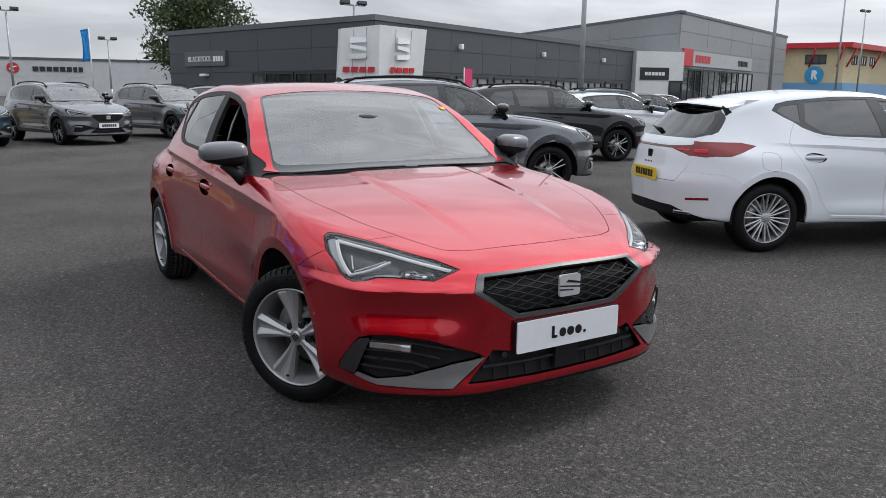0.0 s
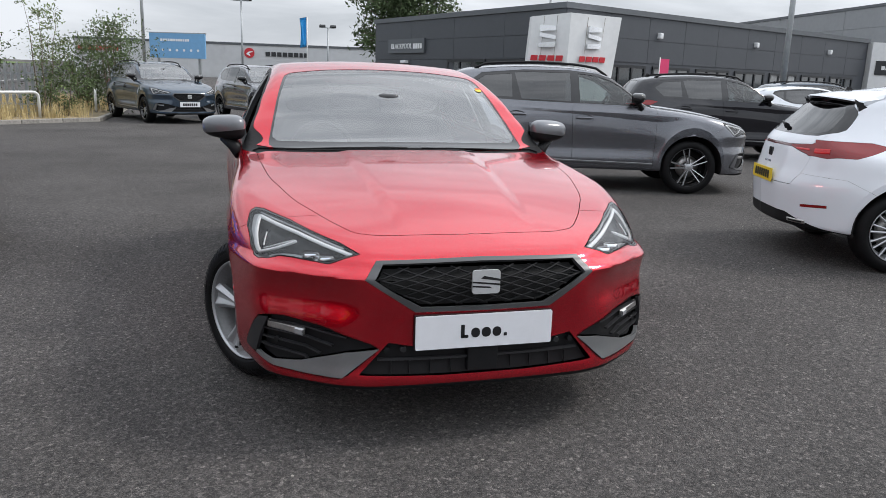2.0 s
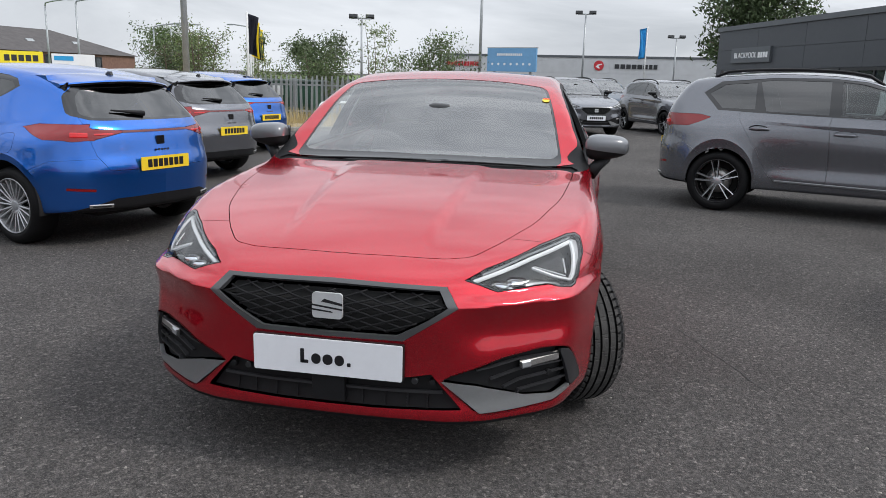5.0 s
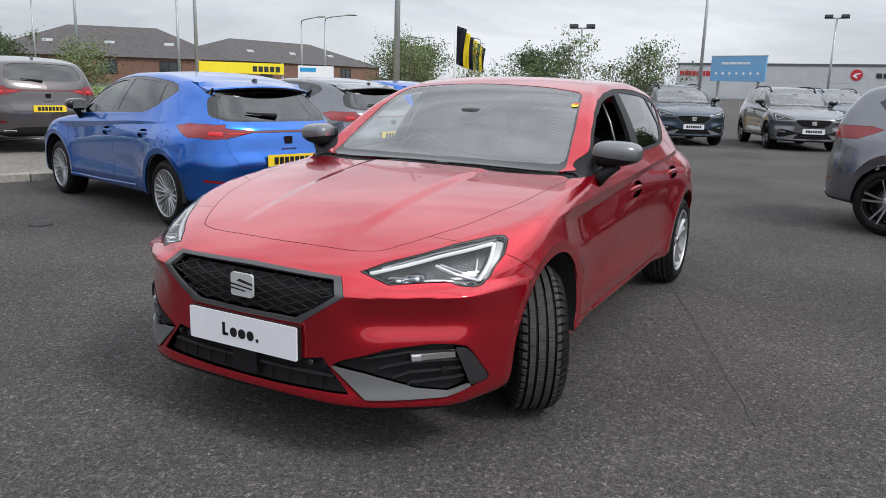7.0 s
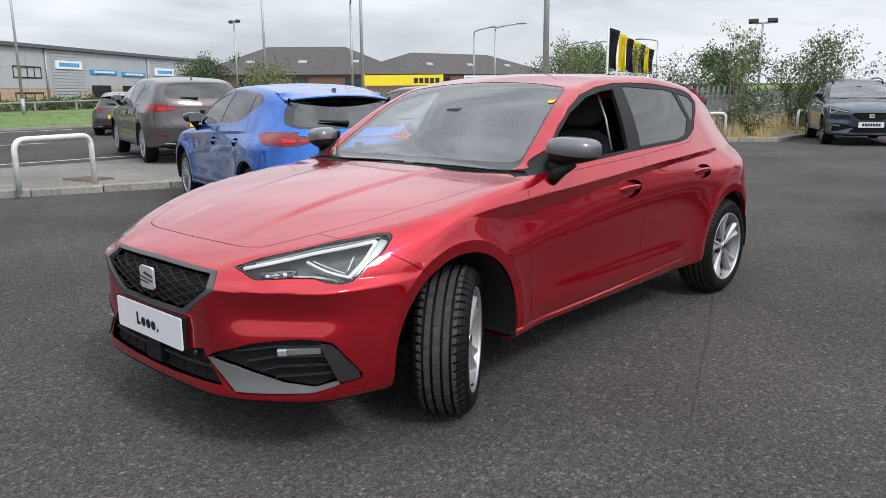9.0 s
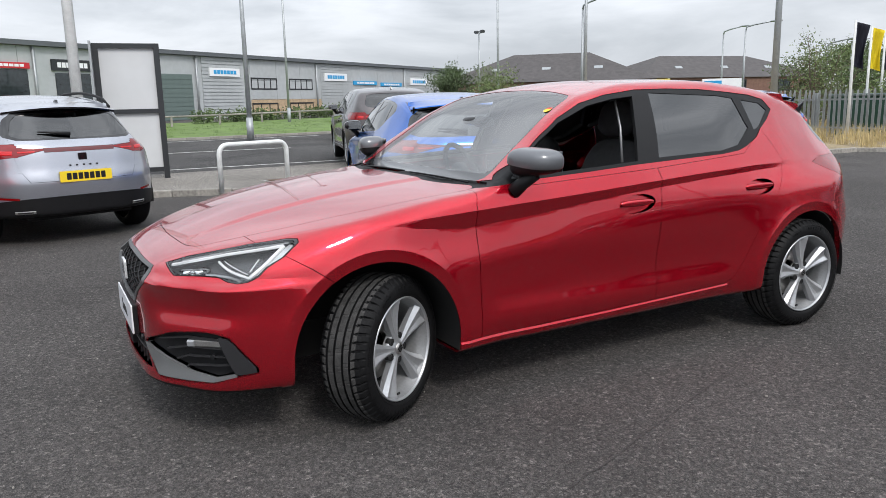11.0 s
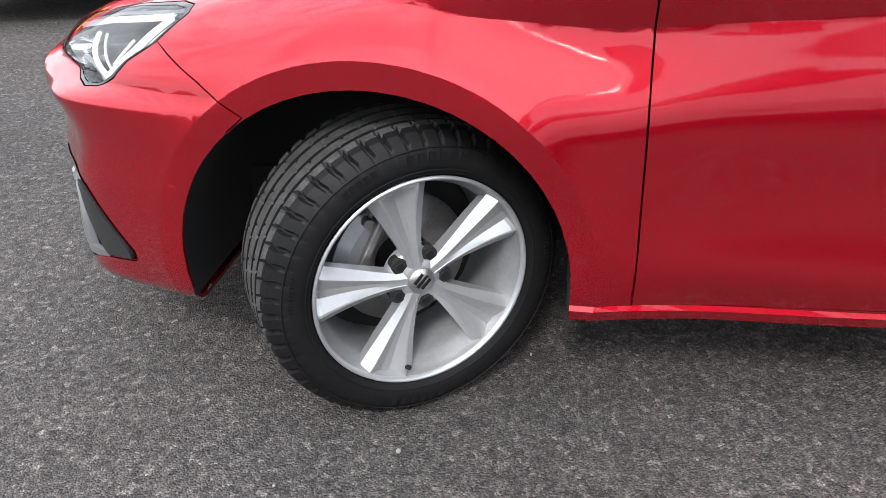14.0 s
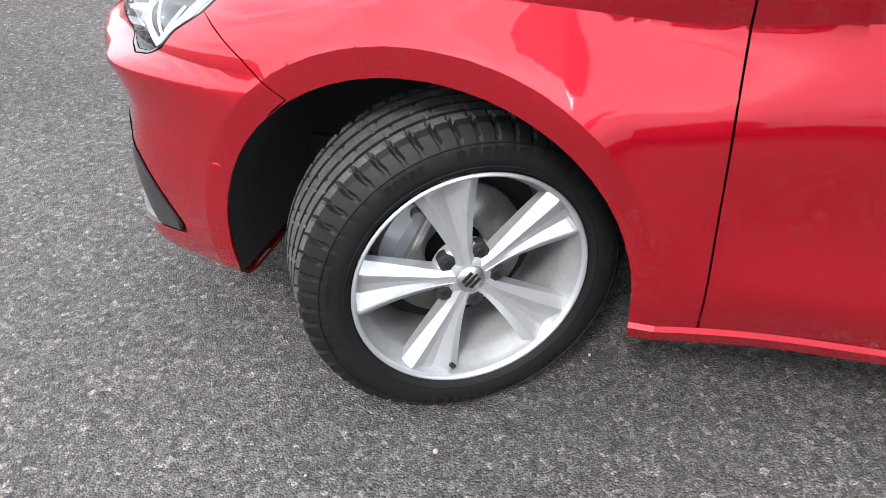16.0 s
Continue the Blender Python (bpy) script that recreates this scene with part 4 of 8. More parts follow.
HATCH_FORM = dict(
    top=((-1.0, -0.86, -0.80, -0.70, -0.50, -0.25, 0.0, 0.30, 0.48, 0.56, 0.80, 1.05, 1.25, 1.60, 2.0, 2.4, 2.8, 3.05, 3.14, 3.30, 3.42, 3.6),
         (0.64, 0.715, 0.738, 0.775, 0.832, 0.888, 0.930, 0.968, 0.985, 1.005, 1.165, 1.325, 1.405, 1.455, 1.460, 1.430, 1.362, 1.285, 1.235, 1.06, 0.98, 0.93)),
    crown=((-1, -0.5, 0.0, 0.45, 0.9, 1.4, 2.6, 3.2, 3.5), (0.06, 0.055, 0.045, 0.040, 0.075, 0.085, 0.075, 0.15, 0.12)),
    ys=(-0.9, -0.6, -0.3, 0.0, 0.4, 0.8, 1.4, 2.0, 2.5, 2.9, 3.2, 3.5),
    zs=(0.18, 0.30, 0.50, 0.70, 0.86, 0.98, 1.20, 1.40),
    widths=((0.70, 0.79, 0.85, 0.86, 0.850, 0.848, 0.848, 0.848, 0.850, 0.82, 0.76, 0.66),
            (0.74, 0.83, 0.88, 0.885, 0.872, 0.868, 0.868, 0.868, 0.880, 0.87, 0.82, 0.70),
            (0.76, 0.85, 0.89, 0.895, 0.880, 0.870, 0.870, 0.876, 0.895, 0.89, 0.84, 0.72),
            (0.74, 0.85, 0.892, 0.900, 0.888, 0.880, 0.880, 0.886, 0.900, 0.89, 0.84, 0.72),
            (0.72, 0.83, 0.880, 0.888, 0.880, 0.876, 0.876, 0.882, 0.887, 0.865, 0.80, 0.70),
            (0.70, 0.80, 0.840, 0.848, 0.842, 0.842, 0.845, 0.845, 0.826, 0.760, 0.66, 0.56),
            (0.66, 0.70, 0.72, 0.73, 0.735, 0.745, 0.752, 0.744, 0.705, 0.610, 0.50, 0.42),
            (0.52, 0.55, 0.57, 0.59, 0.60, 0.618, 0.628, 0.622, 0.592, 0.520, 0.42, 0.36)),
    front=((0.15, 0.22, 0.30, 0.45, 0.60, 0.70, 0.76, 0.90), (-0.86, -0.890, -0.885, -0.880, -0.888, -0.868, -0.80, -0.55)),
    fplan=((0, 0.2, 0.40, 0.52, 0.64, 0.74, 0.82, 0.88, 1.0), (0, 0.008, 0.030, 0.085, 0.165, 0.26, 0.36, 0.47, 0.75)),
    rear=((0.15, 0.25, 0.45, 0.60, 0.75, 0.95, 1.05, 1.20, 1.30), (3.38, 3.44, 3.47, 3.485, 3.45, 3.40, 3.33, 3.17, 3.11)),
    rplan=((0, 0.3, 0.5, 0.65, 0.75, 0.85, 1.0), (0, 0.02, 0.075, 0.16, 0.26, 0.40, 0.7)),
    low=((-1, -0.8, -0.4, 0.4, 2.2, 2.8, 3.5), (0.225, 0.225, 0.232, 0.242, 0.258, 0.27, 0.29)),
    crease=(((-0.2, 0.0, 0.2, 0.44, 0.79, 1.05, 1.54, 2.0, 2.6), (0.850, 0.860, 0.869, 0.880, 0.897, 0.910, 0.938, 0.962, 0.985)), (-0.10, 0.30, 2.35, 2.75), 0.42),
    nose=((0, 0.2, 0.40, 0.52, 0.64, 0.74, 0.82, 0.88, 1.0), (0, 0.004, 0.018, 0.052, 0.128, 0.205, 0.275, 0.385, 0.70)),
    kz=((-1, -0.2, 0.3, 0.6, 1.2, 2.8, 3.3), (0.05, 0.06, 0.045, 0.03, 0.05, 0.07, 0.07)),
    flare=((-0.02, 2.668), 0.335, (0.429, 0.409)), ledge=1.0)
HATCH = Shape(**HATCH_FORM)

SUV_FORM = dict(
    top=((-1.0, -0.86, -0.80, -0.70, -0.50, -0.25, 0.0, 0.30, 0.48, 0.56, 0.80, 1.05, 1.25, 1.60, 2.0, 2.4, 2.8, 3.10, 3.22, 3.36, 3.45, 3.6),
         (0.66, 0.745, 0.772, 0.808, 0.858, 0.905, 0.940, 0.972, 0.988, 1.005, 1.165, 1.318, 1.385, 1.425, 1.435, 1.425, 1.395, 1.345, 1.29, 1.08, 0.98, 0.93)),
    crown=((-1, -0.5, 0.0, 0.45, 0.9, 1.4, 2.6, 3.2, 3.5), (0.06, 0.055, 0.045, 0.040, 0.075, 0.09, 0.09, 0.10, 0.10)),
    ys=(-0.9, -0.6, -0.3, 0.0, 0.4, 0.8, 1.4, 2.0, 2.5, 2.9, 3.2, 3.5),
    zs=(0.18, 0.30, 0.50, 0.70, 0.86, 0.98, 1.20, 1.40),
    widths=((0.70, 0.79, 0.85, 0.86, 0.850, 0.848, 0.848, 0.848, 0.850, 0.82, 0.76, 0.66),
            (0.74, 0.83, 0.88, 0.885, 0.872, 0.868, 0.868, 0.868, 0.880, 0.87, 0.82, 0.70),
            (0.76, 0.85, 0.89, 0.895, 0.875, 0.862, 0.862, 0.870, 0.895, 0.89, 0.85, 0.74),
            (0.74, 0.85, 0.892, 0.900, 0.888, 0.880, 0.880, 0.886, 0.900, 0.89, 0.85, 0.74),
            (0.72, 0.83, 0.880, 0.888, 0.880, 0.876, 0.876, 0.882, 0.887, 0.87, 0.83, 0.72),
            (0.70, 0.80, 0.840, 0.848, 0.842, 0.842, 0.845, 0.845, 0.835, 0.81, 0.77, 0.66),
            (0.66, 0.70, 0.72, 0.73, 0.735, 0.745, 0.755, 0.752, 0.735, 0.71, 0.67, 0.60),
            (0.56, 0.59, 0.60, 0.61, 0.62, 0.63, 0.64, 0.635, 0.62, 0.60, 0.56, 0.50)),
    front=((0.15, 0.22, 0.30, 0.45, 0.60, 0.70, 0.78, 0.92), (-0.86, -0.885, -0.880, -0.885, -0.888, -0.878, -0.82, -0.55)),
    fplan=((0, 0.2, 0.40, 0.52, 0.64, 0.74, 0.82, 0.88, 1.0), (0, 0.008, 0.030, 0.070, 0.135, 0.22, 0.32, 0.43, 0.75)),
    rear=((0.15, 0.25, 0.45, 0.60, 0.75, 0.95, 1.05, 1.20, 1.34), (3.40, 3.46, 3.49, 3.49, 3.46, 3.43, 3.40, 3.29, 3.16)),
    rplan=((0, 0.3, 0.5, 0.65, 0.75, 0.85, 1.0), (0, 0.02, 0.05, 0.11, 0.19, 0.31, 0.6)),
    low=((-1, -0.8, -0.4, 0.4, 2.2, 2.8, 3.5), (0.215, 0.215, 0.235, 0.25, 0.25, 0.26, 0.28)),
    crease=(((-0.2, 0.15, 0.46, 0.86, 1.5, 2.0, 2.6), (0.86, 0.880, 0.888, 0.90, 0.915, 0.93, 0.945)), (-0.02, 0.30, 2.0, 2.5), 0.22),
    kz=((-1, -0.2, 0.3, 0.6, 1.2, 2.8, 3.3), (0.06, 0.07, 0.05, 0.03, 0.05, 0.06, 0.06)),
    flare=((-0.02, 2.668), 0.335, (0.429, 0.409)), ledge=1.0, scale=(1.022, 0.987, 1.115))
SUV = Shape(**SUV_FORM)


D45 = math.sqrt(0.5)
AX = {"yz": (Vector((0, 1, 0)), Vector((0, 0, 1))), "xz": (Vector((1, 0, 0)), Vector((0, 0, 1))), "xy": (Vector((1, 0, 0)), Vector((0, 1, 0))),
      "uz": (Vector((D45, D45, 0)), Vector((0, 0, 1)))}        # uz looks at the front corner


class Skin:
    """The left half of a body's skin, cut along projected outlines into panels."""

    def __init__(self, shape, h):
        self.shape, s = shape, shape.scale
        lo, hi = np.array((0, -0.97, 0.10)) * s, np.array((0.96, 3.56, 1.50)) * s
        n = np.maximum(2, np.round((hi - lo) / h)).astype(int)
        ids, pts, quads = {}, [], []

        def vid(i, j, k):
            if (i, j, k) not in ids:
                ids[i, j, k] = len(pts)
                pts.append((i, j, k))
            return ids[i, j, k]
        nx, ny, nz = n
        for j in range(ny):
            for k in range(nz):
                quads.append([vid(nx, j, k), vid(nx, j + 1, k), vid(nx, j + 1, k + 1), vid(nx, j, k + 1)])
            for i in range(nx):
                quads.append([vid(i, j, nz), vid(i + 1, j, nz), vid(i + 1, j + 1, nz), vid(i, j + 1, nz)])
        for j in range(ny):
            for i in range(nx):
                quads.append([vid(i, j, 0), vid(i, j + 1, 0), vid(i + 1, j + 1, 0), vid(i + 1, j, 0)])
        for i in range(nx):
            for k in range(nz):
                quads.append([vid(i, 0, k), vid(i + 1, 0, k), vid(i + 1, 0, k + 1), vid(i, 0, k + 1)])
                quads.append([vid(i, ny, k), vid(i, ny, k + 1), vid(i + 1, ny, k + 1), vid(i + 1, ny, k)])
        p = lo + np.array(pts) / n * (hi - lo)
        spine = np.stack([np.zeros(len(p)), np.clip(p[:, 1], -0.45 * s[1], 3.05 * s[1]), np.full(len(p), 0.58 * s[2])], 1)
        p = shape.cast(spine, p)
        self.v, self.fs, self.reg, self.split = p.tolist(), quads, [0] * len(quads), {}
        self.names = ["body"]
        self.sharp = False

    def mids(self, i, j):
        k = self.split.get((i, j) if i < j else (j, i))
        return [] if k is None else self.mids(i, k) + [k] + self.mids(k, j)

    def expand(self, f):
        """A face's corners with those that its neighbours' cuts have put on its edges."""
        out = []
        for i, j in zip(f, f[1:] + f[:1]):
            out.append(i)
            out += self.mids(i, j)
        return out

    def mark(self, name, poly, plane, where, over=None):
        """Cuts along the outline and gives the faces inside it the panel's name."""
        a, b = AX[plane]
        if name not in self.names:
            self.names.append(name)
        rid = self.names.index(name)
        V = np.array(self.v)
        U, W = V @ np.array(a), V @ np.array(b)
        idx = np.concatenate(self.fs)
        ln = np.array([len(f) for f in self.fs])
        off = np.concatenate([[0], np.cumsum(ln)[:-1]])
        u0, u1 = np.minimum.reduceat(U[idx], off), np.maximum.reduceat(U[idx], off)
        w0, w1 = np.minimum.reduceat(W[idx], off), np.maximum.reduceat(W[idx], off)
        cen = np.stack([np.add.reduceat(V[idx, k], off) / ln for k in range(3)], 1)
        xs, ys = [p[0] for p in poly], [p[1] for p in poly]
        pick = np.where((u1 > min(xs)) & (u0 < max(xs)) & (w1 > min(ys)) & (w0 < max(ys)))[0]
        near = [int(k) for k in pick if where(Vector(cen[k]))]
        U, W = U.tolist(), W.tolist()
        box = {k: (u0[k], u1[k], w0[k], w1[k]) for k in near}
        for (ax, ay), (bx, by) in zip(poly, poly[1:] + poly[:1]):
            ln_ = math.hypot(bx - ax, by - ay)
            if ln_ < 1e-6:
                continue
            nx, ny = (by - ay) / ln_, (ax - bx) / ln_
            lx, hx, ly, hy = min(ax, bx) - 0.002, max(ax, bx) + 0.002, min(ay, by) - 0.002, max(ay, by) + 0.002
            for k in near[:]:
                q = box[k]
                if q[1] < lx or q[0] > hx or q[3] < ly or q[2] > hy:
                    continue
                f = self.expand(self.fs[k])
                d = [(U[i] - ax) * nx + (W[i] - ay) * ny for i in f]
                if max(d) < 1e-5 or min(d) > -1e-5:
                    continue
                ring, cut = [], []
                for m in range(len(f)):
                    i, j, di, dj = f[m], f[(m + 1) % len(f)], d[m], d[(m + 1) % len(f)]
                    ring.append(i)
                    if abs(di) < 1e-5:
                        cut.append(len(ring) - 1)
                    elif di * dj < 0 and abs(dj) >= 1e-5:
                        t = di / (di - dj)
                        nk = len(self.v)
                        self.split[(i, j) if i < j else (j, i)] = nk
                        self.v.append([p + (r - p) * t for p, r in zip(self.v[i], self.v[j])])
                        U.append(U[i] + (U[j] - U[i]) * t)
                        W.append(W[i] + (W[j] - W[i]) * t)
                        ring.append(nk)
                        cut.append(len(ring) - 1)
                if len(cut) < 2:
                    continue
                c0, c1 = cut[0], cut[-1]
                one, two = ring[c0:c1 + 1], ring[c1:] + ring[:c0 + 1]
                if len(one) < 3 or len(two) < 3:
                    continue
                self.fs[k] = one
                self.fs.append(two)
                self.reg.append(self.reg[k])
                nf = len(self.fs) - 1
                near.append(nf)
                for kk, g in ((k, one), (nf, two)):
                    uu, ww = [U[i] for i in g], [W[i] for i in g]
                    box[kk] = (min(uu), max(uu), min(ww), max(ww))
        for k in near:
            f = self.fs[k]
            cu, cw = sum(U[i] for i in f) / len(f), sum(W[i] for i in f) / len(f)
            if inside(poly, cu, cw) and (over is None or self.names[self.reg[k]] in over):
                self.reg[k] = rid

    def finish(self):
        p = np.array(self.v)
        mid = np.abs(p[:, 0]) < 1e-4
        q = self.shape.settle(p)
        q[mid, 0] = 0
        self.p, self.n = q, self.shape.normal(q)
        self.n[mid, 0] = 0
        self.faces = {}
        for f, r in zip(self.fs, self.reg):
            self.faces.setdefault(self.names[r], []).append(self.expand(f))
        return self

    def crisp(self, p, fs):
        """Normals for each corner of each face, taken just inside it, so that folds stay sharp."""
        ln = np.array([len(f) for f in fs])
        idx = np.concatenate([np.array(f) for f in fs])
        off = np.concatenate([[0], np.cumsum(ln)[:-1]])
        cen = np.repeat(np.add.reduceat(p[idx], off, axis=0) / ln[:, None], ln, axis=0)
        q = p[idx] + (cen - p[idx]) * 0.08
        n = self.shape.normal(q, 0.0006)
        return [n[o:o + k] for o, k in zip(off, ln)]

    def panel(self, name, material, parent, side="both", gap=0.0, flange=0.0, push=0.0, label="", as_name=None, thick=0.0):
        """One panel as a mesh: side is both (joined over the middle), left or right."""
        fs = self.faces.get(name)
        if not fs:
            return None
        used = sorted({i for f in fs for i in f})
        new_i = {o: k for k, o in enumerate(used)}
        p, n = self.p[used].copy(), self.n[used].copy()
        fs = [[new_i[i] for i in f] for f in fs]
        ln_ = self.crisp(p, fs) if self.sharp and "wind" not in name else None
        edges = {}
        for f in fs:
            for i, j in zip(f, f[1:] + f[:1]):
                edges.setdefault((min(i, j), max(i, j)), []).append((i, j))
        rim = [e[0] for e in edges.values() if len(e) == 1 and not (abs(p[e[0][0], 0]) < 1e-4 and abs(p[e[0][1], 0]) < 1e-4)]
        inward = np.zeros_like(p)
        if rim:
            fc = {}
            for f in fs:
                c = p[f].mean(0)
                for i, j in zip(f, f[1:] + f[:1]):
                    if len(edges[min(i, j), max(i, j)]) == 1:
                        fc[i, j] = c
            for i, j in rim:
                t = p[j] - p[i]
                nn = (n[i] + n[j]) / 2
                w = np.cross(nn, t)
                w *= np.sign(np.dot(w, fc[i, j] - p[i])) or 1
                w /= max(np.linalg.norm(w), 1e-9)
                inward[i] += w
                inward[j] += w
            ln = np.linalg.norm(inward, axis=1, keepdims=True)
            inward = np.where(ln > 1e-6, inward / np.maximum(ln, 1e-6), 0)
        p = p + inward * gap - n * push
        if flange and rim:
            k0 = len(p)
            ring = sorted({i for e in rim for i in e})
            top, bot = {}, {}
            add_p, add_n = [], []
            for i in ring:
                top[i] = k0 + len(add_p)
                add_p.append(p[i])
                add_n.append(-inward[i])
                bot[i] = k0 + len(add_p)
                add_p.append(p[i] - n[i] * flange + inward[i] * flange * 0.15)
                add_n.append(-inward[i])
            p, n = np.vstack([p, add_p]), np.vstack([n, add_n])
            fs = fs + [[top[j], top[i], bot[i], bot[j]] for i, j in rim]
            if ln_:
                ln_ = ln_ + [n[f] for f in fs[len(ln_):]]
        if thick:
            k0 = len(p)
            p, n = np.vstack([p, p - n * thick]), np.vstack([n, -n])
            fs = fs + [[i + k0 for i in f[::-1]] for f in fs]
            if ln_:
                ln_ = ln_ + [-a[::-1] for a in ln_]
        if side == "both":
            k0 = len(p)
            midv = np.abs(p[:, 0]) < 1e-4
            idx = [i if midv[i] else i + k0 for i in range(k0)]
            fs = fs + [[idx[i] for i in f[::-1]] for f in fs]
            if ln_:
                ln_ = ln_ + [a[::-1] * (-1, 1, 1) for a in ln_]
            p, n = np.vstack([p, p * (-1, 1, 1)]), np.vstack([n, n * (-1, 1, 1)])
        elif side == "right":
            p, n, fs = p * (-1, 1, 1), n * (-1, 1, 1), [f[::-1] for f in fs]
            if ln_:
                ln_ = [a[::-1] * (-1, 1, 1) for a in ln_]
        me = bpy.data.meshes.new(as_name or name)
        me.from_pydata(p.tolist(), [], fs)
        me.validate()
        if len(me.vertices) == len(n):
            me.polygons.foreach_set("use_smooth", [True] * len(me.polygons))
            if ln_ and len(me.loops) == sum(len(a) for a in ln_):
                me.normals_split_custom_set(np.concatenate(ln_).tolist())
            else:
                me.normals_split_custom_set_from_vertices(n.tolist())
        me.materials.append(material)
        ob = new(as_name or name, me)
        ob.parent = parent
        if label:
            ob["label"] = label
        return ob


def spin_profile(bm, prof, n=48, mi=0, axis_off=0.0):
    """A turned form round the x axis from (x, radius) points."""
    rings = [[bm.verts.new((x, r * math.cos(2 * math.pi * k / n), r * math.sin(2 * math.pi * k / n))) for k in range(n)] for x, r in prof]
    for u, v in zip(rings, rings[1:]):
        for k in range(n):
            f = bm.faces.new((u[k], u[(k + 1) % n], v[(k + 1) % n], v[k]))
            f.smooth, f.material_index = True, mi
    return rings


def build_wheel(parent, m, style="five", radius=0.317, rim=0.222, width=0.225, detail=1):
    """A wheel: tyre with tread, alloy rim with spokes, hub cap, nuts, disc and caliper. Outer face towards +x."""
    wheel = new("wheel")
    wheel.parent = parent
    wheel.matrix_basis = m
    w = width / 2
    n = 96 if detail > 1 else 48
    bm = bmesh.new()
    R, r0 = radius, rim
    side = [(w - 0.012, r0 + 0.002), (w + 0.002, r0 + 0.012), (w + 0.006, r0 + (R - r0) * 0.35), (w + 0.002, r0 + (R - r0) * 0.62), (w - 0.008, R - 0.022), (w - 0.020, R - 0.008), (w - 0.034, R - 0.003)]
    grooves = []
    if detail > 1:
        for c in (0.055, 0.02, -0.02, -0.055):
            grooves += [(c + 0.0055, R), (c + 0.004, R - 0.009), (c - 0.004, R - 0.009), (c - 0.0055, R)]
    prof = side + [(w - 0.045, R)] + grooves + [(-w + 0.045, R)] + [(-x, r) for x, r in side[::-1]]
    if detail > 1:
        n = 448
        rings = spin_profile(bm, prof, n)
        for i, (x, r) in enumerate(prof):
            if abs(x) > 0.062 and r > R - 0.030:             # cross grooves between the shoulder blocks
                lead = int(round((abs(x) - 0.06) * 40))
                deep = 0.0095 if r > R - 0.012 else 0.006
                for k in range(n):
                    if (k + lead) % 8 < 2:
                        v = rings[i][k].co
                        f = 1 - deep / math.hypot(v.y, v.z)
                        v.y, v.z = v.y * f, v.z * f
                        v.x -= math.copysign(0.0015, v.x)
            elif abs(x) < 0.052 and r > R - 0.001:           # fine sipes across the middle ribs
                for k in range(n):
                    if (k + 3 * i) % 16 == 0:
                        v = rings[i][k].co
                        f = 1 - 0.003 / math.hypot(v.y, v.z)
                        v.y, v.z = v.y * f, v.z * f
        for f in bm.faces:
            c = f.calc_center_median()
            f.smooth = math.hypot(c.y, c.z) < R - 0.03
            f.material_index = 1 if math.hypot(c.y, c.z) > R - 0.0045 else 0
    else:
        spin_profile(bm, prof, n)
    tyre = part("tyre", bm, (RUBBER, TREAD), wheel)
    if detail > 1:                                           # raised rings and unreadable moulded marks on the sidewall
        bm = bmesh.new()
        spin_profile(bm, [(w + 0.0030, R - 0.0335), (w + 0.0045, R - 0.0325), (w + 0.0020, R - 0.0310)], 96)
        spin_profile(bm, [(w + 0.0035, r0 + 0.0165), (w + 0.0058, r0 + 0.0185), (w + 0.0045, r0 + 0.0205)], 96)
        part("sidewall_ring", bm, RUBBER, tyre)
        for a0, count_, step_, tall in ((-30, 6, 4.6, 0.016), (8, 5, 3.2, 0.013), (150, 6, 4.6, 0.016), (188, 5, 3.2, 0.013), (60, 9, 1.9, 0.007), (250, 9, 1.9, 0.007)):
            for k in range(count_):
                mm = Matrix.Rotation(radians(a0 + k * step_), 4, "X") @ Matrix.Translation((w + 0.0045, 0, r0 + 0.046))
                part("moulded_mark", box((-0.001, -tall * 0.36, -tall / 2), (0.0016, tall * 0.36, tall / 2), mm), RUBBER, tyre)
    # rim barrel
    bm = bmesh.new()
    spin_profile(bm, [(w - 0.004, r0 + 0.004), (w + 0.002, r0 + 0.001), (w - 0.001, r0 - 0.003), (w - 0.009, r0 - 0.006)], n)
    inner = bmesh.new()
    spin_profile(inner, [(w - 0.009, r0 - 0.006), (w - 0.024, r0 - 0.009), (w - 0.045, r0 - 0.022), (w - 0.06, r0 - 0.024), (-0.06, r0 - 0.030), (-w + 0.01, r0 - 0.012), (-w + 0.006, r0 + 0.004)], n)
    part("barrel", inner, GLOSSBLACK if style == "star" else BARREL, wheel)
    rim_ob = part("rim", bm, GLOSSBLACK if style == "star" else ALLOY, wheel)
    # spokes
    face = w - 0.005
    hub_r = 0.062
    count = 5
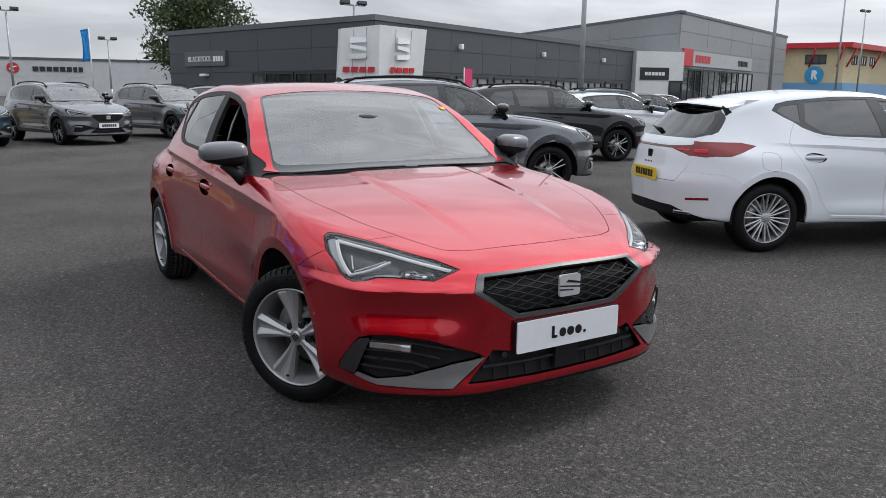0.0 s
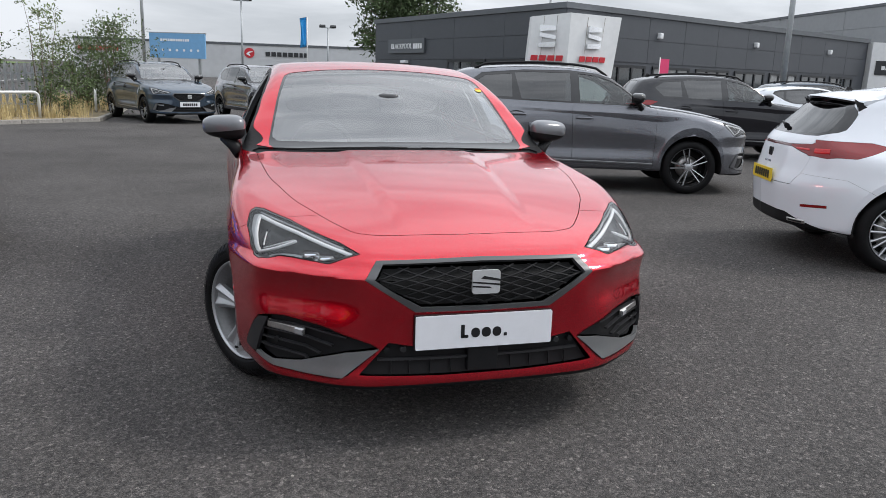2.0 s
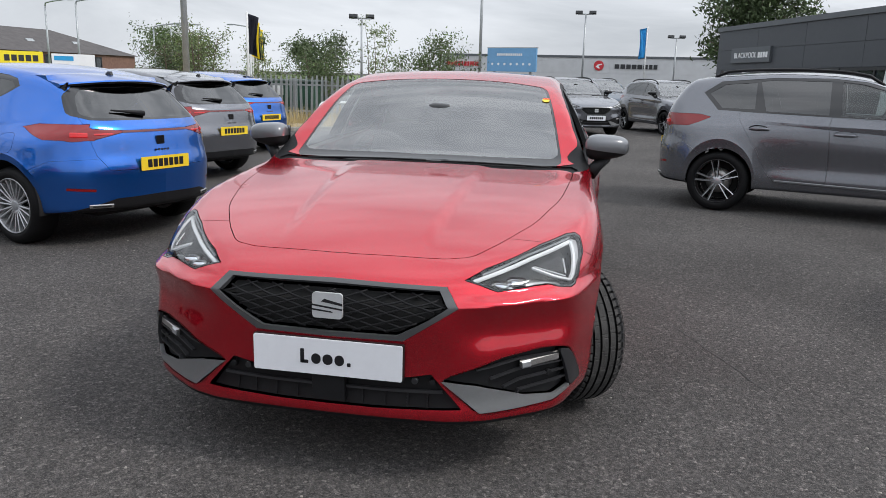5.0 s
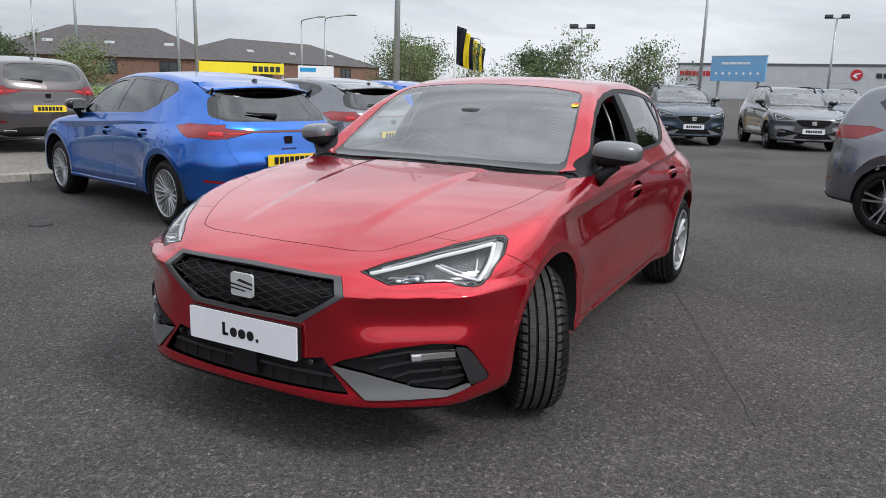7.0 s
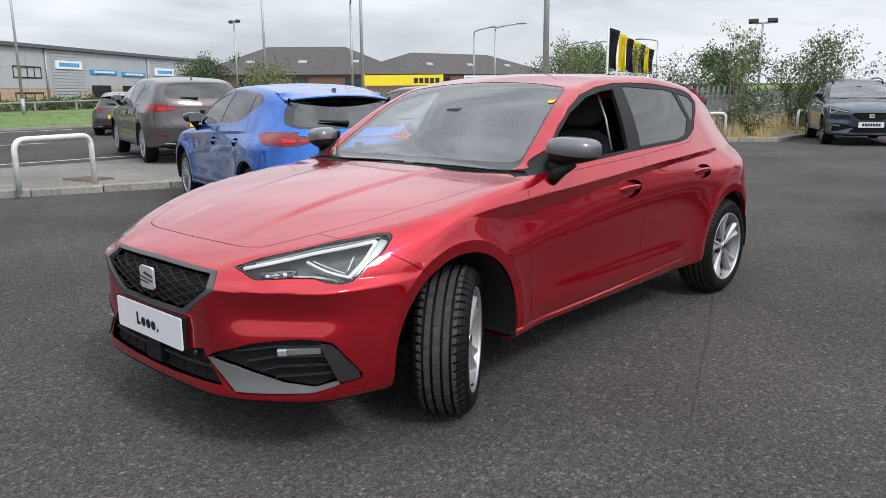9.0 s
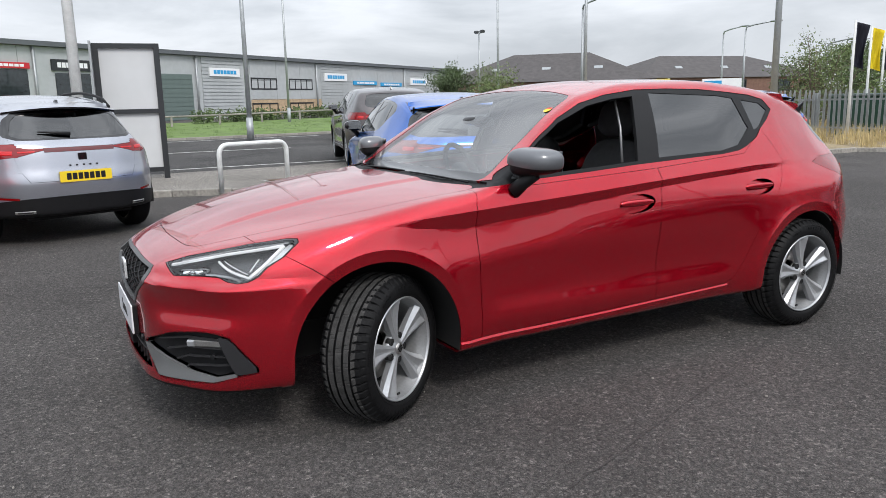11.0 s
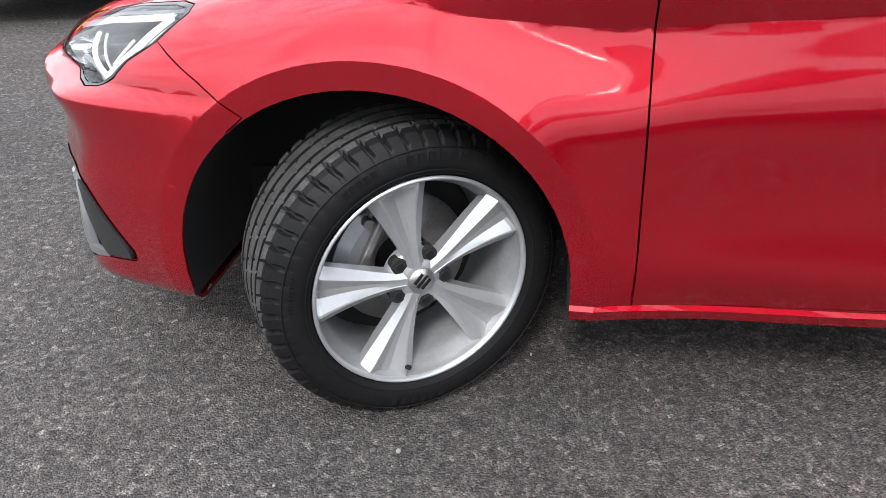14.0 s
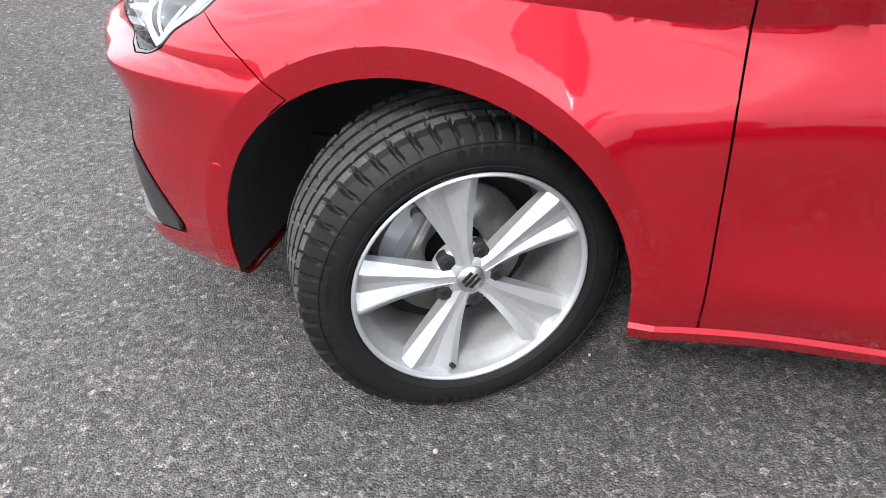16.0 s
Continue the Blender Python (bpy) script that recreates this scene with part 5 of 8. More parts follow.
    if style == "five":
        for k in range(5):
            bm = bmesh.new()
            a = 2 * math.pi * k / 5
            mm = Matrix.Rotation(a, 4, "X")
            # a trumpet-shaped arm: bevelled flanks up to two ridges, with a sunk wedge between them that widens to the rim
            rows = []
            for i in range(15):
                t = i / 14
                rr = 0.030 + (r0 - 0.004 - 0.030) * t
                wd = 0.0180 + 0.010 * t + 0.038 * max(0.0, t - 0.15) ** 1.2 / 0.823
                xx = face - 0.0180 + 0.0165 * t - 0.0060 * math.sin(t * math.pi)
                dp = 0.001 + 0.0175 * max(0.0, t - 0.12) ** 1.1
                bev = 0.006 + 0.012 * t
                end = 0.004 * max(0.0, t - 0.93) / 0.07
                x0, rg = xx - end, wd * (0.40 + 0.28 * t)
                rows.append([Vector((xx - 0.036, -wd, rr)), Vector((x0 - bev, -wd, rr)), Vector((x0, -rg, rr)), Vector((x0 - 0.0008, -rg * 0.86, rr)), Vector((x0 - dp, -rg * 0.16, rr)),
                             Vector((x0 - dp, rg * 0.30, rr)), Vector((x0 - 0.0008, rg * 0.88, rr)), Vector((x0, rg, rr)), Vector((x0 - bev, wd, rr)), Vector((xx - 0.036, wd, rr))])
            vr = [[bm.verts.new(mm @ v) for v in row] for row in rows]
            kk = len(vr[0])
            for u, v in zip(vr, vr[1:]):
                for i in range(kk):
                    bm.faces.new((u[i], u[(i + 1) % kk], v[(i + 1) % kk], v[i]))
            bm.faces.new(vr[0][::-1])
            bm.faces.new(vr[-1])
            bmesh.ops.recalc_face_normals(bm, faces=bm.faces)
            for e in bm.edges:
                e.smooth = e.calc_face_angle(0) < 0.22
            for f in bm.faces:
                f.smooth = True
            part("spoke", bm, ALLOYBRIGHT, wheel)
    else:
        count = 10 if style == "ten" else 5
        dark = style == "star"
        for k in range(count):
            bm = bmesh.new()
            a = 2 * math.pi * k / count
            for sgn in (-1, 1):
                rows = []
                for i in range(5):
                    t = i / 4
                    rr = hub_r * 0.6 + (r0 - 0.008 - hub_r * 0.6) * t
                    off = sgn * ((0.010 + 0.030 * t) if dark else (0.006 + 0.022 * t))
                    hw = 0.011 if dark else 0.0075
                    xx = face - 0.028 + 0.024 * t
                    rows.append([Vector((xx, off - hw, rr)), Vector((xx + 0.004, off, rr)), Vector((xx, off + hw, rr)), Vector((xx - 0.03, off + hw * 0.8, rr)), Vector((xx - 0.03, off - hw * 0.8, rr))])
                mm = Matrix.Rotation(a, 4, "X")
                vr = [[bm.verts.new(mm @ v) for v in row] for row in rows]
                for u, v in zip(vr, vr[1:]):
                    for i in range(5):
                        f = bm.faces.new((u[i], u[(i + 1) % 5], v[(i + 1) % 5], v[i]))
                        f.material_index = 1 if (dark and i >= 1) else 0
                bm.faces.new(vr[-1])
            bmesh.ops.recalc_face_normals(bm, faces=bm.faces)
            part("spoke", bm, (ALLOYBRIGHT, GLOSSBLACK), wheel)
    bm = bmesh.new()
    spin_profile(bm, [(face - 0.06, hub_r + 0.004), (face - 0.034, hub_r + 0.004), (face - 0.027, hub_r - 0.008), (face - 0.024, 0.040), (face - 0.020, 0.034), (face - 0.019, 0.029), (face - 0.016, 0.0005)], 32)
    part("hub", bm, ALLOY, wheel)
    if detail > 1:
        bm = bmesh.new()
        spin_profile(bm, [(face - 0.018, 0.0275), (face - 0.0135, 0.0265), (face - 0.012, 0.0005)], 32)
        part("hub_cap", bm, STEEL, wheel)
        for k in range(3):
            part("cap_mark", box((face - 0.0125, -0.016 + 0.003 * abs(k - 1), -0.013 + 0.0105 * k), (face - 0.0098, 0.016 - 0.003 * abs(k - 1), -0.007 + 0.0105 * k), Matrix.Rotation(0.6, 4, "X")), GLOSSBLACK, wheel)
        for k in range(5):
            a = 2 * math.pi * (k + 0.5) / 5
            y, z = 0.054 * math.sin(a), 0.054 * math.cos(a)
            # solid near-black plug that paints in the shade of the nut hole
            part("nut_recess_shade", cyl((face - 0.05, y, z), (face - 0.0245, y, z), 0.0165, 0.0165, 20), DARK, wheel)
            part("wheel_nut", cyl((face - 0.05, y, z), (face - 0.0225, y, z), 0.0095, 0.0085, 6), BLACK, wheel)
        a = radians(205)
        part("valve", cyl((face - 0.02, (r0 - 0.02) * math.sin(a), (r0 - 0.02) * math.cos(a)), (face + 0.004, (r0 - 0.032) * math.sin(a), (r0 - 0.032) * math.cos(a)), 0.0045, 0.0055, 10), BLACK, wheel)
    bm = bmesh.new()
    spin_profile(bm, [(-0.010, 0.06), (-0.010, 0.144), (-0.034, 0.144), (-0.034, 0.06)], 40)
    part("brake_disc", bm, STEEL, wheel)
    # near-black disc added to stand for the shade behind the spokes
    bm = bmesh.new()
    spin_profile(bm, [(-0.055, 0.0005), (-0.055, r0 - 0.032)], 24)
    part("shade_backing", bm, DARK, wheel)
    if detail > 1:
        bm = bmesh.new()
        prof = [(-0.0, 0.085), (0.012, 0.10), (0.018, 0.13), (0.010, 0.158), (-0.045, 0.160), (-0.05, 0.09)]
        na = 10
        rows = []
        for i in range(na + 1):
            a = radians(-80 + 62 * i / na)
            e = 0.75 if i in (0, na) else 1.0
            rows.append([bm.verts.new((x * e, (0.12 + (r - 0.12) * e) * math.sin(a), (0.12 + (r - 0.12) * e) * math.cos(a))) for x, r in prof])
        for u, v in zip(rows, rows[1:]):
            for i in range(len(prof)):
                bm.faces.new((u[i], u[(i + 1) % len(prof)], v[(i + 1) % len(prof)], v[i]))
        bm.faces.new(rows[0][::-1])
        bm.faces.new(rows[-1])
        bmesh.ops.recalc_face_normals(bm, faces=bm.faces)
        part("brake_caliper", bm, ALLOY, wheel)
        mc = Matrix.Rotation(radians(49), 4, "X")
        part("caliper_bracket", box((-0.03, -0.075, 0.085), (0.024, 0.075, 0.104), mc, 0.005), STEEL, wheel)
        part("caliper_bolt", cyl((0.0, *(mc @ Vector((0, -0.06, 0.125))).yz), (0.030, *(mc @ Vector((0, -0.06, 0.125))).yz), 0.011, 0.010, 8), STEEL, wheel)
        part("caliper_bolt", cyl((0.0, *(mc @ Vector((0, 0.06, 0.125))).yz), (0.030, *(mc @ Vector((0, 0.06, 0.125))).yz), 0.011, 0.010, 8), STEEL, wheel)
    return wheel


def wheel_pose(x, y, z, steer=0.0, spin=0.0):
    flip = 0 if x > 0 else 180
    return pose(x, y, z, 0, 0, flip + steer) @ Matrix.Rotation(radians(spin), 4, "X")


def ribbon(bm, pts, nrm, width, lift):
    """A raised strip along points that lie on a skin."""
    n = len(pts)
    rows = []
    for i in range(n):
        d = (pts[min(i + 1, n - 1)] - pts[max(i - 1, 0)]).normalized()
        s = nrm[i].cross(d).normalized() * width / 2
        rows.append([bm.verts.new(pts[i] + s), bm.verts.new(pts[i] + s * 0.6 + nrm[i] * lift), bm.verts.new(pts[i] - s * 0.6 + nrm[i] * lift), bm.verts.new(pts[i] - s)])
    for u, v in zip(rows, rows[1:]):
        for k in range(3):
            bm.faces.new((u[k], u[k + 1], v[k + 1], v[k]))
    bm.faces.new(rows[0])
    bm.faces.new(rows[-1][::-1])
    bmesh.ops.recalc_face_normals(bm, faces=bm.faces)


def skin_strip(shape, plane, pts, width, lift, depth=0.0, sign=1, n=10):
    """A strip that follows the skin along a projected polyline."""
    fine = []
    for (ax, ay), (bx, by) in zip(pts, pts[1:]):
        for i in range(n):
            fine.append((ax + (bx - ax) * i / n, ay + (by - ay) * i / n))
    fine.append(pts[-1])
    p = shape.project(plane, fine, depth)
    nn = shape.normal(p)
    bm = bmesh.new()
    m = Matrix.Diagonal((sign, 1, 1)).to_3x3()
    ribbon(bm, [m @ Vector(q) for q in p], [m @ Vector(q) for q in nn], width, lift)
    return bm


def add_blob(bm, c, h, p=2.6, nu=20, nv=12, m=None, squash=None):
    """A rounded pad: a superellipsoid about c with half sizes h."""
    def pw(v, e):
        return math.copysign(abs(v) ** e, v)
    rows = []
    e = 2 / p
    for j in range(nv + 1):
        b = -math.pi / 2 + math.pi * j / nv
        row = []
        for i in range(nu):
            a = 2 * math.pi * i / nu
            v = Vector((h[0] * pw(math.cos(b), e) * pw(math.cos(a), e), h[1] * pw(math.cos(b), e) * pw(math.sin(a), e), h[2] * pw(math.sin(b), e)))
            if squash:
                v = squash(v)
            v = Vector(c) + v
            row.append(bm.verts.new(m @ v if m is not None else v))
        rows.append(row)
    for u, v in zip(rows, rows[1:]):
        for i in range(nu):
            try:
                f = bm.faces.new((u[i], u[(i + 1) % nu], v[(i + 1) % nu], v[i]))
                f.smooth = True
            except ValueError:
                pass
    bmesh.ops.remove_doubles(bm, verts=bm.verts, dist=1e-5)


def blob(c, h, p=2.6, nu=20, nv=12, m=None, squash=None):
    bm = bmesh.new()
    add_blob(bm, c, h, p, nu, nv, m, squash)
    return bm


def car_seat(parent, x, y, z):
    seat = new("seat")
    seat.parent = parent
    seat.matrix_basis = pose(x, y, z)
    part("seat_cushion", blob((0, 0, 0.10), (0.25, 0.27, 0.09), 3.2), FABRIC, seat)
    part("seat_back", blob((0, 0, 0.30), (0.24, 0.075, 0.33), 3.0, m=pose(0, 0.24, 0.10, -17)), FABRIC, seat)
    part("headrest", blob((0, 0, 0.72), (0.13, 0.055, 0.10), 3.0, m=pose(0, 0.22, 0.12, -15)), FABRIC, seat)
    return seat


def bars_on_plate(parent, w, h, m, ink, widths, gap=0.012, hs=0.6):
    """Plain bars in place of the writing on a plate."""
    x = -(sum(widths) + gap * (len(widths) - 1)) / 2
    for wd in widths:
        part("print_bar", prism(rounded(wd, h * hs, 0.004), m @ Matrix.Translation((x + wd / 2, 0, 0)), 0.0012), ink, parent)
        x += wd + gap


def build_car(m, shape, paint, label, name="hatchback_car", h=0.045, steer=0.0, detail=1, style="ten", wheel_r=0.317, rim_r=0.222, open_windows=False,
              privacy=True, suv=False, plates=True, front_plate=True, interior=True, track=(0.770, 0.0), cladding=False, rails=False, wheelbase=2.683):
    car = thing(name, m, label, "car", "cars on the lot")
    sx, sy, sz = (float(v) for v in shape.scale)
    sc = {"yz": (sy, sz), "xz": (sx, sz), "xy": (sx, sy), "uz": ((sx + sy) / 2, sz)}
    fit = lambda poly, plane: [(a * sc[plane][0], b * sc[plane][1]) for a, b in poly]
    sk = Skin(shape, h)
    side = lambda c: c.x > 0.42 * sx
    front = lambda c: c.y < 0.1
    rear = lambda c: c.y > 2.5 * sy and c.x >= 0
    up = lambda c: c.z > 0.7 * sz
    # --- folds, cut into the skin so that they stay sharp ---
    sk.sharp = detail > 0
    if detail > 0:
        for ya, ra in zip(shape.flare[0], shape.flare[2]):
            sk.mark("fold", fit(circle(ya, shape.flare[1], ra, 64), "yz"), "yz", lambda c: c.x > 0.6 * sx, over=[])
        if shape.nose is not None:
            for zf in (0.650, 0.671, 0.692):
                sk.mark("fold", fit([(-1.2, zf), (-0.3, zf), (-0.3, 0.15), (-1.2, 0.15)], "yz"), "yz", lambda c: c.y < -0.4 and 0.55 < c.z / sz < 0.75, over=[])
        ys_ = [-0.06 + 2.75 * i / 44 for i in range(45)]
        zs_ = shape.crease_line(np.array(ys_))
        sk.mark("fold", fit(list(zip(ys_, zs_.tolist())) + [(2.69, 0.62), (-0.06, 0.62)], "yz"), "yz", lambda c: c.x > 0.6 * sx and c.z > 0.75 * sz, over=[])
        zs_ = zs_ - shape.under(np.array(ys_))
        sk.mark("fold", fit(list(zip(ys_, zs_.tolist())) + [(2.69, 0.62), (-0.06, 0.62)], "yz"), "yz", lambda c: c.x > 0.6 * sx and c.z > 0.72 * sz, over=[])
    # --- panels ---
    sk.mark("bumper_front", fit([(-1.2, 0.05), (-0.26, 0.05), (-0.26, 0.63), (-0.225, 0.659), (-0.308, 0.719), (-0.394, 0.772), (-0.475, 0.812), (-0.58, 0.90), (-1.2, 0.90)], "yz"), "yz", lambda c: True)
    sk.mark("bumper_rear", fit([(2.90, 0.05), (2.90, 0.60), (3.10, 0.70), (3.6, 0.73), (3.6, 0.05)], "yz"), "yz", lambda c: True)
    sk.mark("front_wing", fit([(-0.6, 0.2), (0.472, 0.2), (0.474, 0.40), (0.465, 0.70), (0.462, 0.905), (0.485, 0.968), (0.50, 1.02), (-0.6, 1.02)], "yz"), "yz", lambda c: c.x > 0.4 * sx, over=["body"])
    sk.mark("bonnet", fit(chaikin([(-0.1, -0.712), (0.35, -0.692), (0.455, -0.655), (0.540, -0.53), (0.652, -0.315), (0.733, 0.0), (0.757, 0.28), (0.768, 0.50), (0.72, 0.53), (0.45, 0.455), (-0.1, 0.44)], 2, 0.15), "xy"), "xy", up)
    sk.mark("cowl", fit([(-0.1, 0.44), (0.45, 0.455), (0.72, 0.53), (0.765, 0.50), (0.79, 0.56), (0.755, 0.585), (0.40, 0.530), (-0.1, 0.510)], "xy"), "xy", up, over=["body", "front_wing"])
    sk.mark("windscreen_edge", fit(chaikin([(-0.2, 0.508), (0.40, 0.526), (0.714, 0.570), (0.646, 0.90), (0.572, 1.206), (0.34, 1.242), (-0.2, 1.250)], 2, 0.12), "xy"), "xy", lambda c: c.z > 0.93 * sz, over=["body", "front_wing"])
    sk.mark("windscreen", fit(chaikin([(-0.2, 0.590), (0.38, 0.603), (0.690, 0.632), (0.634, 0.90), (0.560, 1.190), (0.34, 1.222), (-0.2, 1.230)], 2, 0.12), "xy"), "xy", lambda c: c.z > 0.93 * sz)
    # side glass
    if suv:
        trim = [(0.50, 0.975), (0.62, 1.02), (0.78, 1.12), (0.93, 1.215), (1.06, 1.285), (1.25, 1.335), (1.6, 1.365), (2.2, 1.36), (2.75, 1.315), (2.93, 1.20), (2.74, 1.03), (2.2, 1.015), (1.5, 1.0), (0.74, 0.985)]
        fg = [(0.66, 0.998), (0.72, 1.05), (0.93, 1.19), (1.08, 1.262), (1.28, 1.313), (1.49, 1.335), (1.46, 1.012)]
        rg = [(1.58, 1.018), (1.60, 1.338), (2.2, 1.336), (2.32, 1.325), (2.22, 1.035)]
        qg = [(2.36, 1.312), (2.70, 1.288), (2.86, 1.195), (2.70, 1.055), (2.34, 1.05)]
    else:
        trim = [(0.500, 0.966), (0.607, 0.998), (0.761, 1.097), (0.901, 1.190), (1.024, 1.264), (1.18, 1.330), (1.353, 1.368), (1.565, 1.392), (1.79, 1.395), (2.015, 1.390), (2.25, 1.371), (2.434, 1.353), (2.549, 1.326),
                (2.598, 1.267), (2.512, 1.211), (2.409, 1.159), (2.355, 1.121), (2.247, 1.077), (2.17, 1.056), (2.03, 1.043), (1.71, 1.033), (1.4, 1.022), (1.13, 1.007), (0.74, 0.990)]
        fg = [(0.665, 1.002), (0.75, 1.078), (0.87, 1.160), (1.01, 1.242), (1.22, 1.318), (1.39, 1.348), (1.535, 1.360), (1.488, 1.24), (1.430, 1.04), (0.95, 1.017)]
        rg = [(1.655, 1.376), (2.16, 1.353), (2.278, 1.337), (2.304, 1.201), (2.315, 1.174), (2.18, 1.087), (2.036, 1.063), (1.575, 1.05)]
        qg = [(2.345, 1.327), (2.50, 1.306), (2.552, 1.265), (2.42, 1.178), (2.36, 1.16)]
    sk.mark("front_door", fit([(0.474, 0.297), (0.474, 0.40), (0.465, 0.70), (0.462, 0.905), (0.485, 0.972), (0.80, 0.97), (1.545, 1.00), (1.56, 0.935), (1.547, 0.80), (1.529, 0.567), (1.529, 0.326)], "yz"), "yz", side, over=["body", "front_wing"])
    sk.mark("rear_door", fit([(1.532, 0.326), (1.532, 0.567), (1.550, 0.80), (1.563, 0.935), (1.548, 1.00), (2.2, 1.04), (2.415, 1.167), (2.47, 1.078), (2.505, 0.984), (2.464, 0.908), (2.39, 0.805), (2.269, 0.649), (2.168, 0.46), (2.085, 0.362), (1.991, 0.343)], "yz"), "yz", side, over=["body"])
    sides = ["body", "front_door", "rear_door", "front_wing", "window_trim"]
    sk.mark("window_trim", fit(trim, "yz"), "yz", side, over=sides)
    sk.mark("front_side_window", fit(fg, "yz"), "yz", side, over=sides)
    sk.mark("rear_side_window", fit(rg, "yz"), "yz", side, over=sides)
    sk.mark("quarter_window", fit(qg, "yz"), "yz", side, over=sides)
    # wheel openings
    ar = 0.378 if not suv else 0.355
    arches = ((-0.02 * sy, wheel_r + 0.018, ar * wheel_r / 0.317), (wheelbase - 0.015, wheel_r + 0.018, (ar - 0.02) * wheel_r / 0.317))
    for ya, za, ra in arches:
        if cladding:
            sk.mark("cladding", circle(ya, za, ra + 0.055, 40), "yz", lambda c: c.x > 0.5 * sx)
    if cladding:
        sk.mark("cladding", fit([(0.3, 0.2), (0.3, 0.33), (2.3, 0.33), (2.3, 0.2)], "yz"), "yz", side)
        sk.mark("cladding", fit([(2.85, 0.2), (2.85, 0.40), (3.6, 0.49), (3.6, 0.2)], "yz"), "yz", lambda c: True)
        sk.mark("cladding", fit([(-1.1, 0.2), (-1.1, 0.30), (-0.3, 0.30), (-0.3, 0.2)], "yz"), "yz", lambda c: True)
    for ya, za, ra in arches:
        sk.mark("wheel_opening", circle(ya, za, ra, 56), "yz", lambda c: c.x > 0.30 * sx)
        sk.mark("wheel_opening", [(ya - ra, -0.1), (ya - ra, za), (ya + ra, za), (ya + ra, -0.1)], "yz", lambda c: c.x > 0.30 * sx)
    # front face
    lamp = [(-0.237, 0.725), (-0.136, 0.754), (0.1315, 0.806), (0.29, 0.828), (0.336, 0.829), (0.347, 0.817), (0.315, 0.771), (0.261, 0.733), (0.233, 0.70), (0.197, 0.681), (0.161, 0.676), (0.115, 0.682), (0.064, 0.695), (0.0, 0.697), (-0.151, 0.690), (-0.197, 0.710)]
    sk.mark("lamp_edge", fit(lamp, "uz"), "uz", front)
    cx, cz = 0.06, 0.752
    sk.mark("lamp_lens", fit([(cx + (a - cx) * 0.955, cz + (b - cz) * 0.91) for a, b in lamp], "uz"), "uz", front)
    sk.mark("grille_frame", fit([(-0.1, 0.7175), (0.397, 0.708), (0.446, 0.650), (0.357, 0.592), (0.263, 0.528), (-0.1, 0.525)], "xz"), "xz", lambda c: c.y < -0.6)
    sk.mark("grille_back", fit([(-0.1, 0.705), (0.375, 0.697), (0.412, 0.650), (0.335, 0.598), (0.240, 0.545), (-0.1, 0.542)], "xz"), "xz", lambda c: c.y < -0.6)
    sk.mark("lower_intake", fit([(-0.1, 0.40), (0.27, 0.395), (0.36, 0.412), (0.466, 0.292), (0.162, 0.282), (-0.1, 0.282)], "xz"), "xz", lambda c: c.y < -0.5)
    sk.mark("fog_recess", fit(chaikin([(-0.347, 0.389), (-0.315, 0.412), (-0.16, 0.463), (0.003, 0.481), (0.089, 0.476), (0.134, 0.464), (0.238, 0.325), (0.143, 0.310), (0.05, 0.281), (-0.108, 0.274), (-0.240, 0.274)], 1, 0.12), "uz"), "uz", front)
    sk.mark("blade", fit([(-0.347, 0.389), (-0.238, 0.372), (-0.15, 0.347), (-0.06, 0.320), (0.06, 0.306), (0.143, 0.322), (0.15, 0.310), (0.05, 0.283), (-0.108, 0.277), (-0.236, 0.277)], "uz"), "uz", front)
    sk.mark("corner_fin", fit(chaikin([(0.080, 0.470), (0.132, 0.462), (0.234, 0.326), (0.150, 0.316), (0.138, 0.335), (0.115, 0.39)], 1, 0.15), "uz"), "uz", front)
    sk.mark("lip", fit([(-0.1, 0.1), (-0.1, 0.248), (0.5, 0.248), (0.9, 0.246), (0.9, 0.1)], "xz"), "xz", lambda c: c.y < -0.45, over=["bumper_front"])
    # rear face
    if not suv:
        sk.mark("glass_edge", fit(chaikin([(-0.2, 1.012), (0.53, 1.012), (0.635, 1.05), (0.575, 1.21), (0.47, 1.288), (-0.2, 1.308)], 1, 0.12), "xz"), "xz", lambda c: rear(c) and c.y > 2.93 * sy)
    if suv:
        sk.mark("rear_window", fit(chaikin([(-0.2, 1.06), (0.48, 1.06), (0.56, 1.11), (0.50, 1.30), (-0.2, 1.315)], 1, 0.15), "xz"), "xz", rear)
    else:
        sk.mark("rear_window", fit(chaikin([(-0.2, 1.03), (0.50, 1.03), (0.585, 1.06), (0.52, 1.20), (0.44, 1.262), (-0.2, 1.285)], 1, 0.15), "xz"), "xz", lambda c: rear(c) and c.y > 2.95 * sy)
    sk.mark("rear_lamp", fit([(0.28, 0.930), (0.60, 0.952), (0.90, 0.980), (0.90, 0.915), (0.78, 0.868), (0.70, 0.848), (0.58, 0.860), (0.42, 0.900)], "xz"), "xz", lambda c: c.y > 2.98 * sy)
    sk.mark("rear_lamp", fit([(2.80, 0.958), (2.93, 0.985), (3.6, 0.985), (3.6, 0.855), (3.05, 0.862), (2.93, 0.905)], "yz"), "yz", lambda c: c.x > 0.56 * sx)
    bar = (0.898, 0.938) if cladding else (0.915, 0.933)
    sk.mark("light_bar", fit([(-0.1, bar[0]), (0.34, bar[0]), (0.34, bar[1]), (-0.1, bar[1])], "xz"), "xz", rear)
    sk.mark("diffuser", fit([(-0.1, 0.1), (-0.1, 0.40), (0.45, 0.39), (0.60, 0.345), (0.74, 0.30), (0.9, 0.28), (0.9, 0.1)], "xz"), "xz", lambda c: c.y > 3.0 * sy)
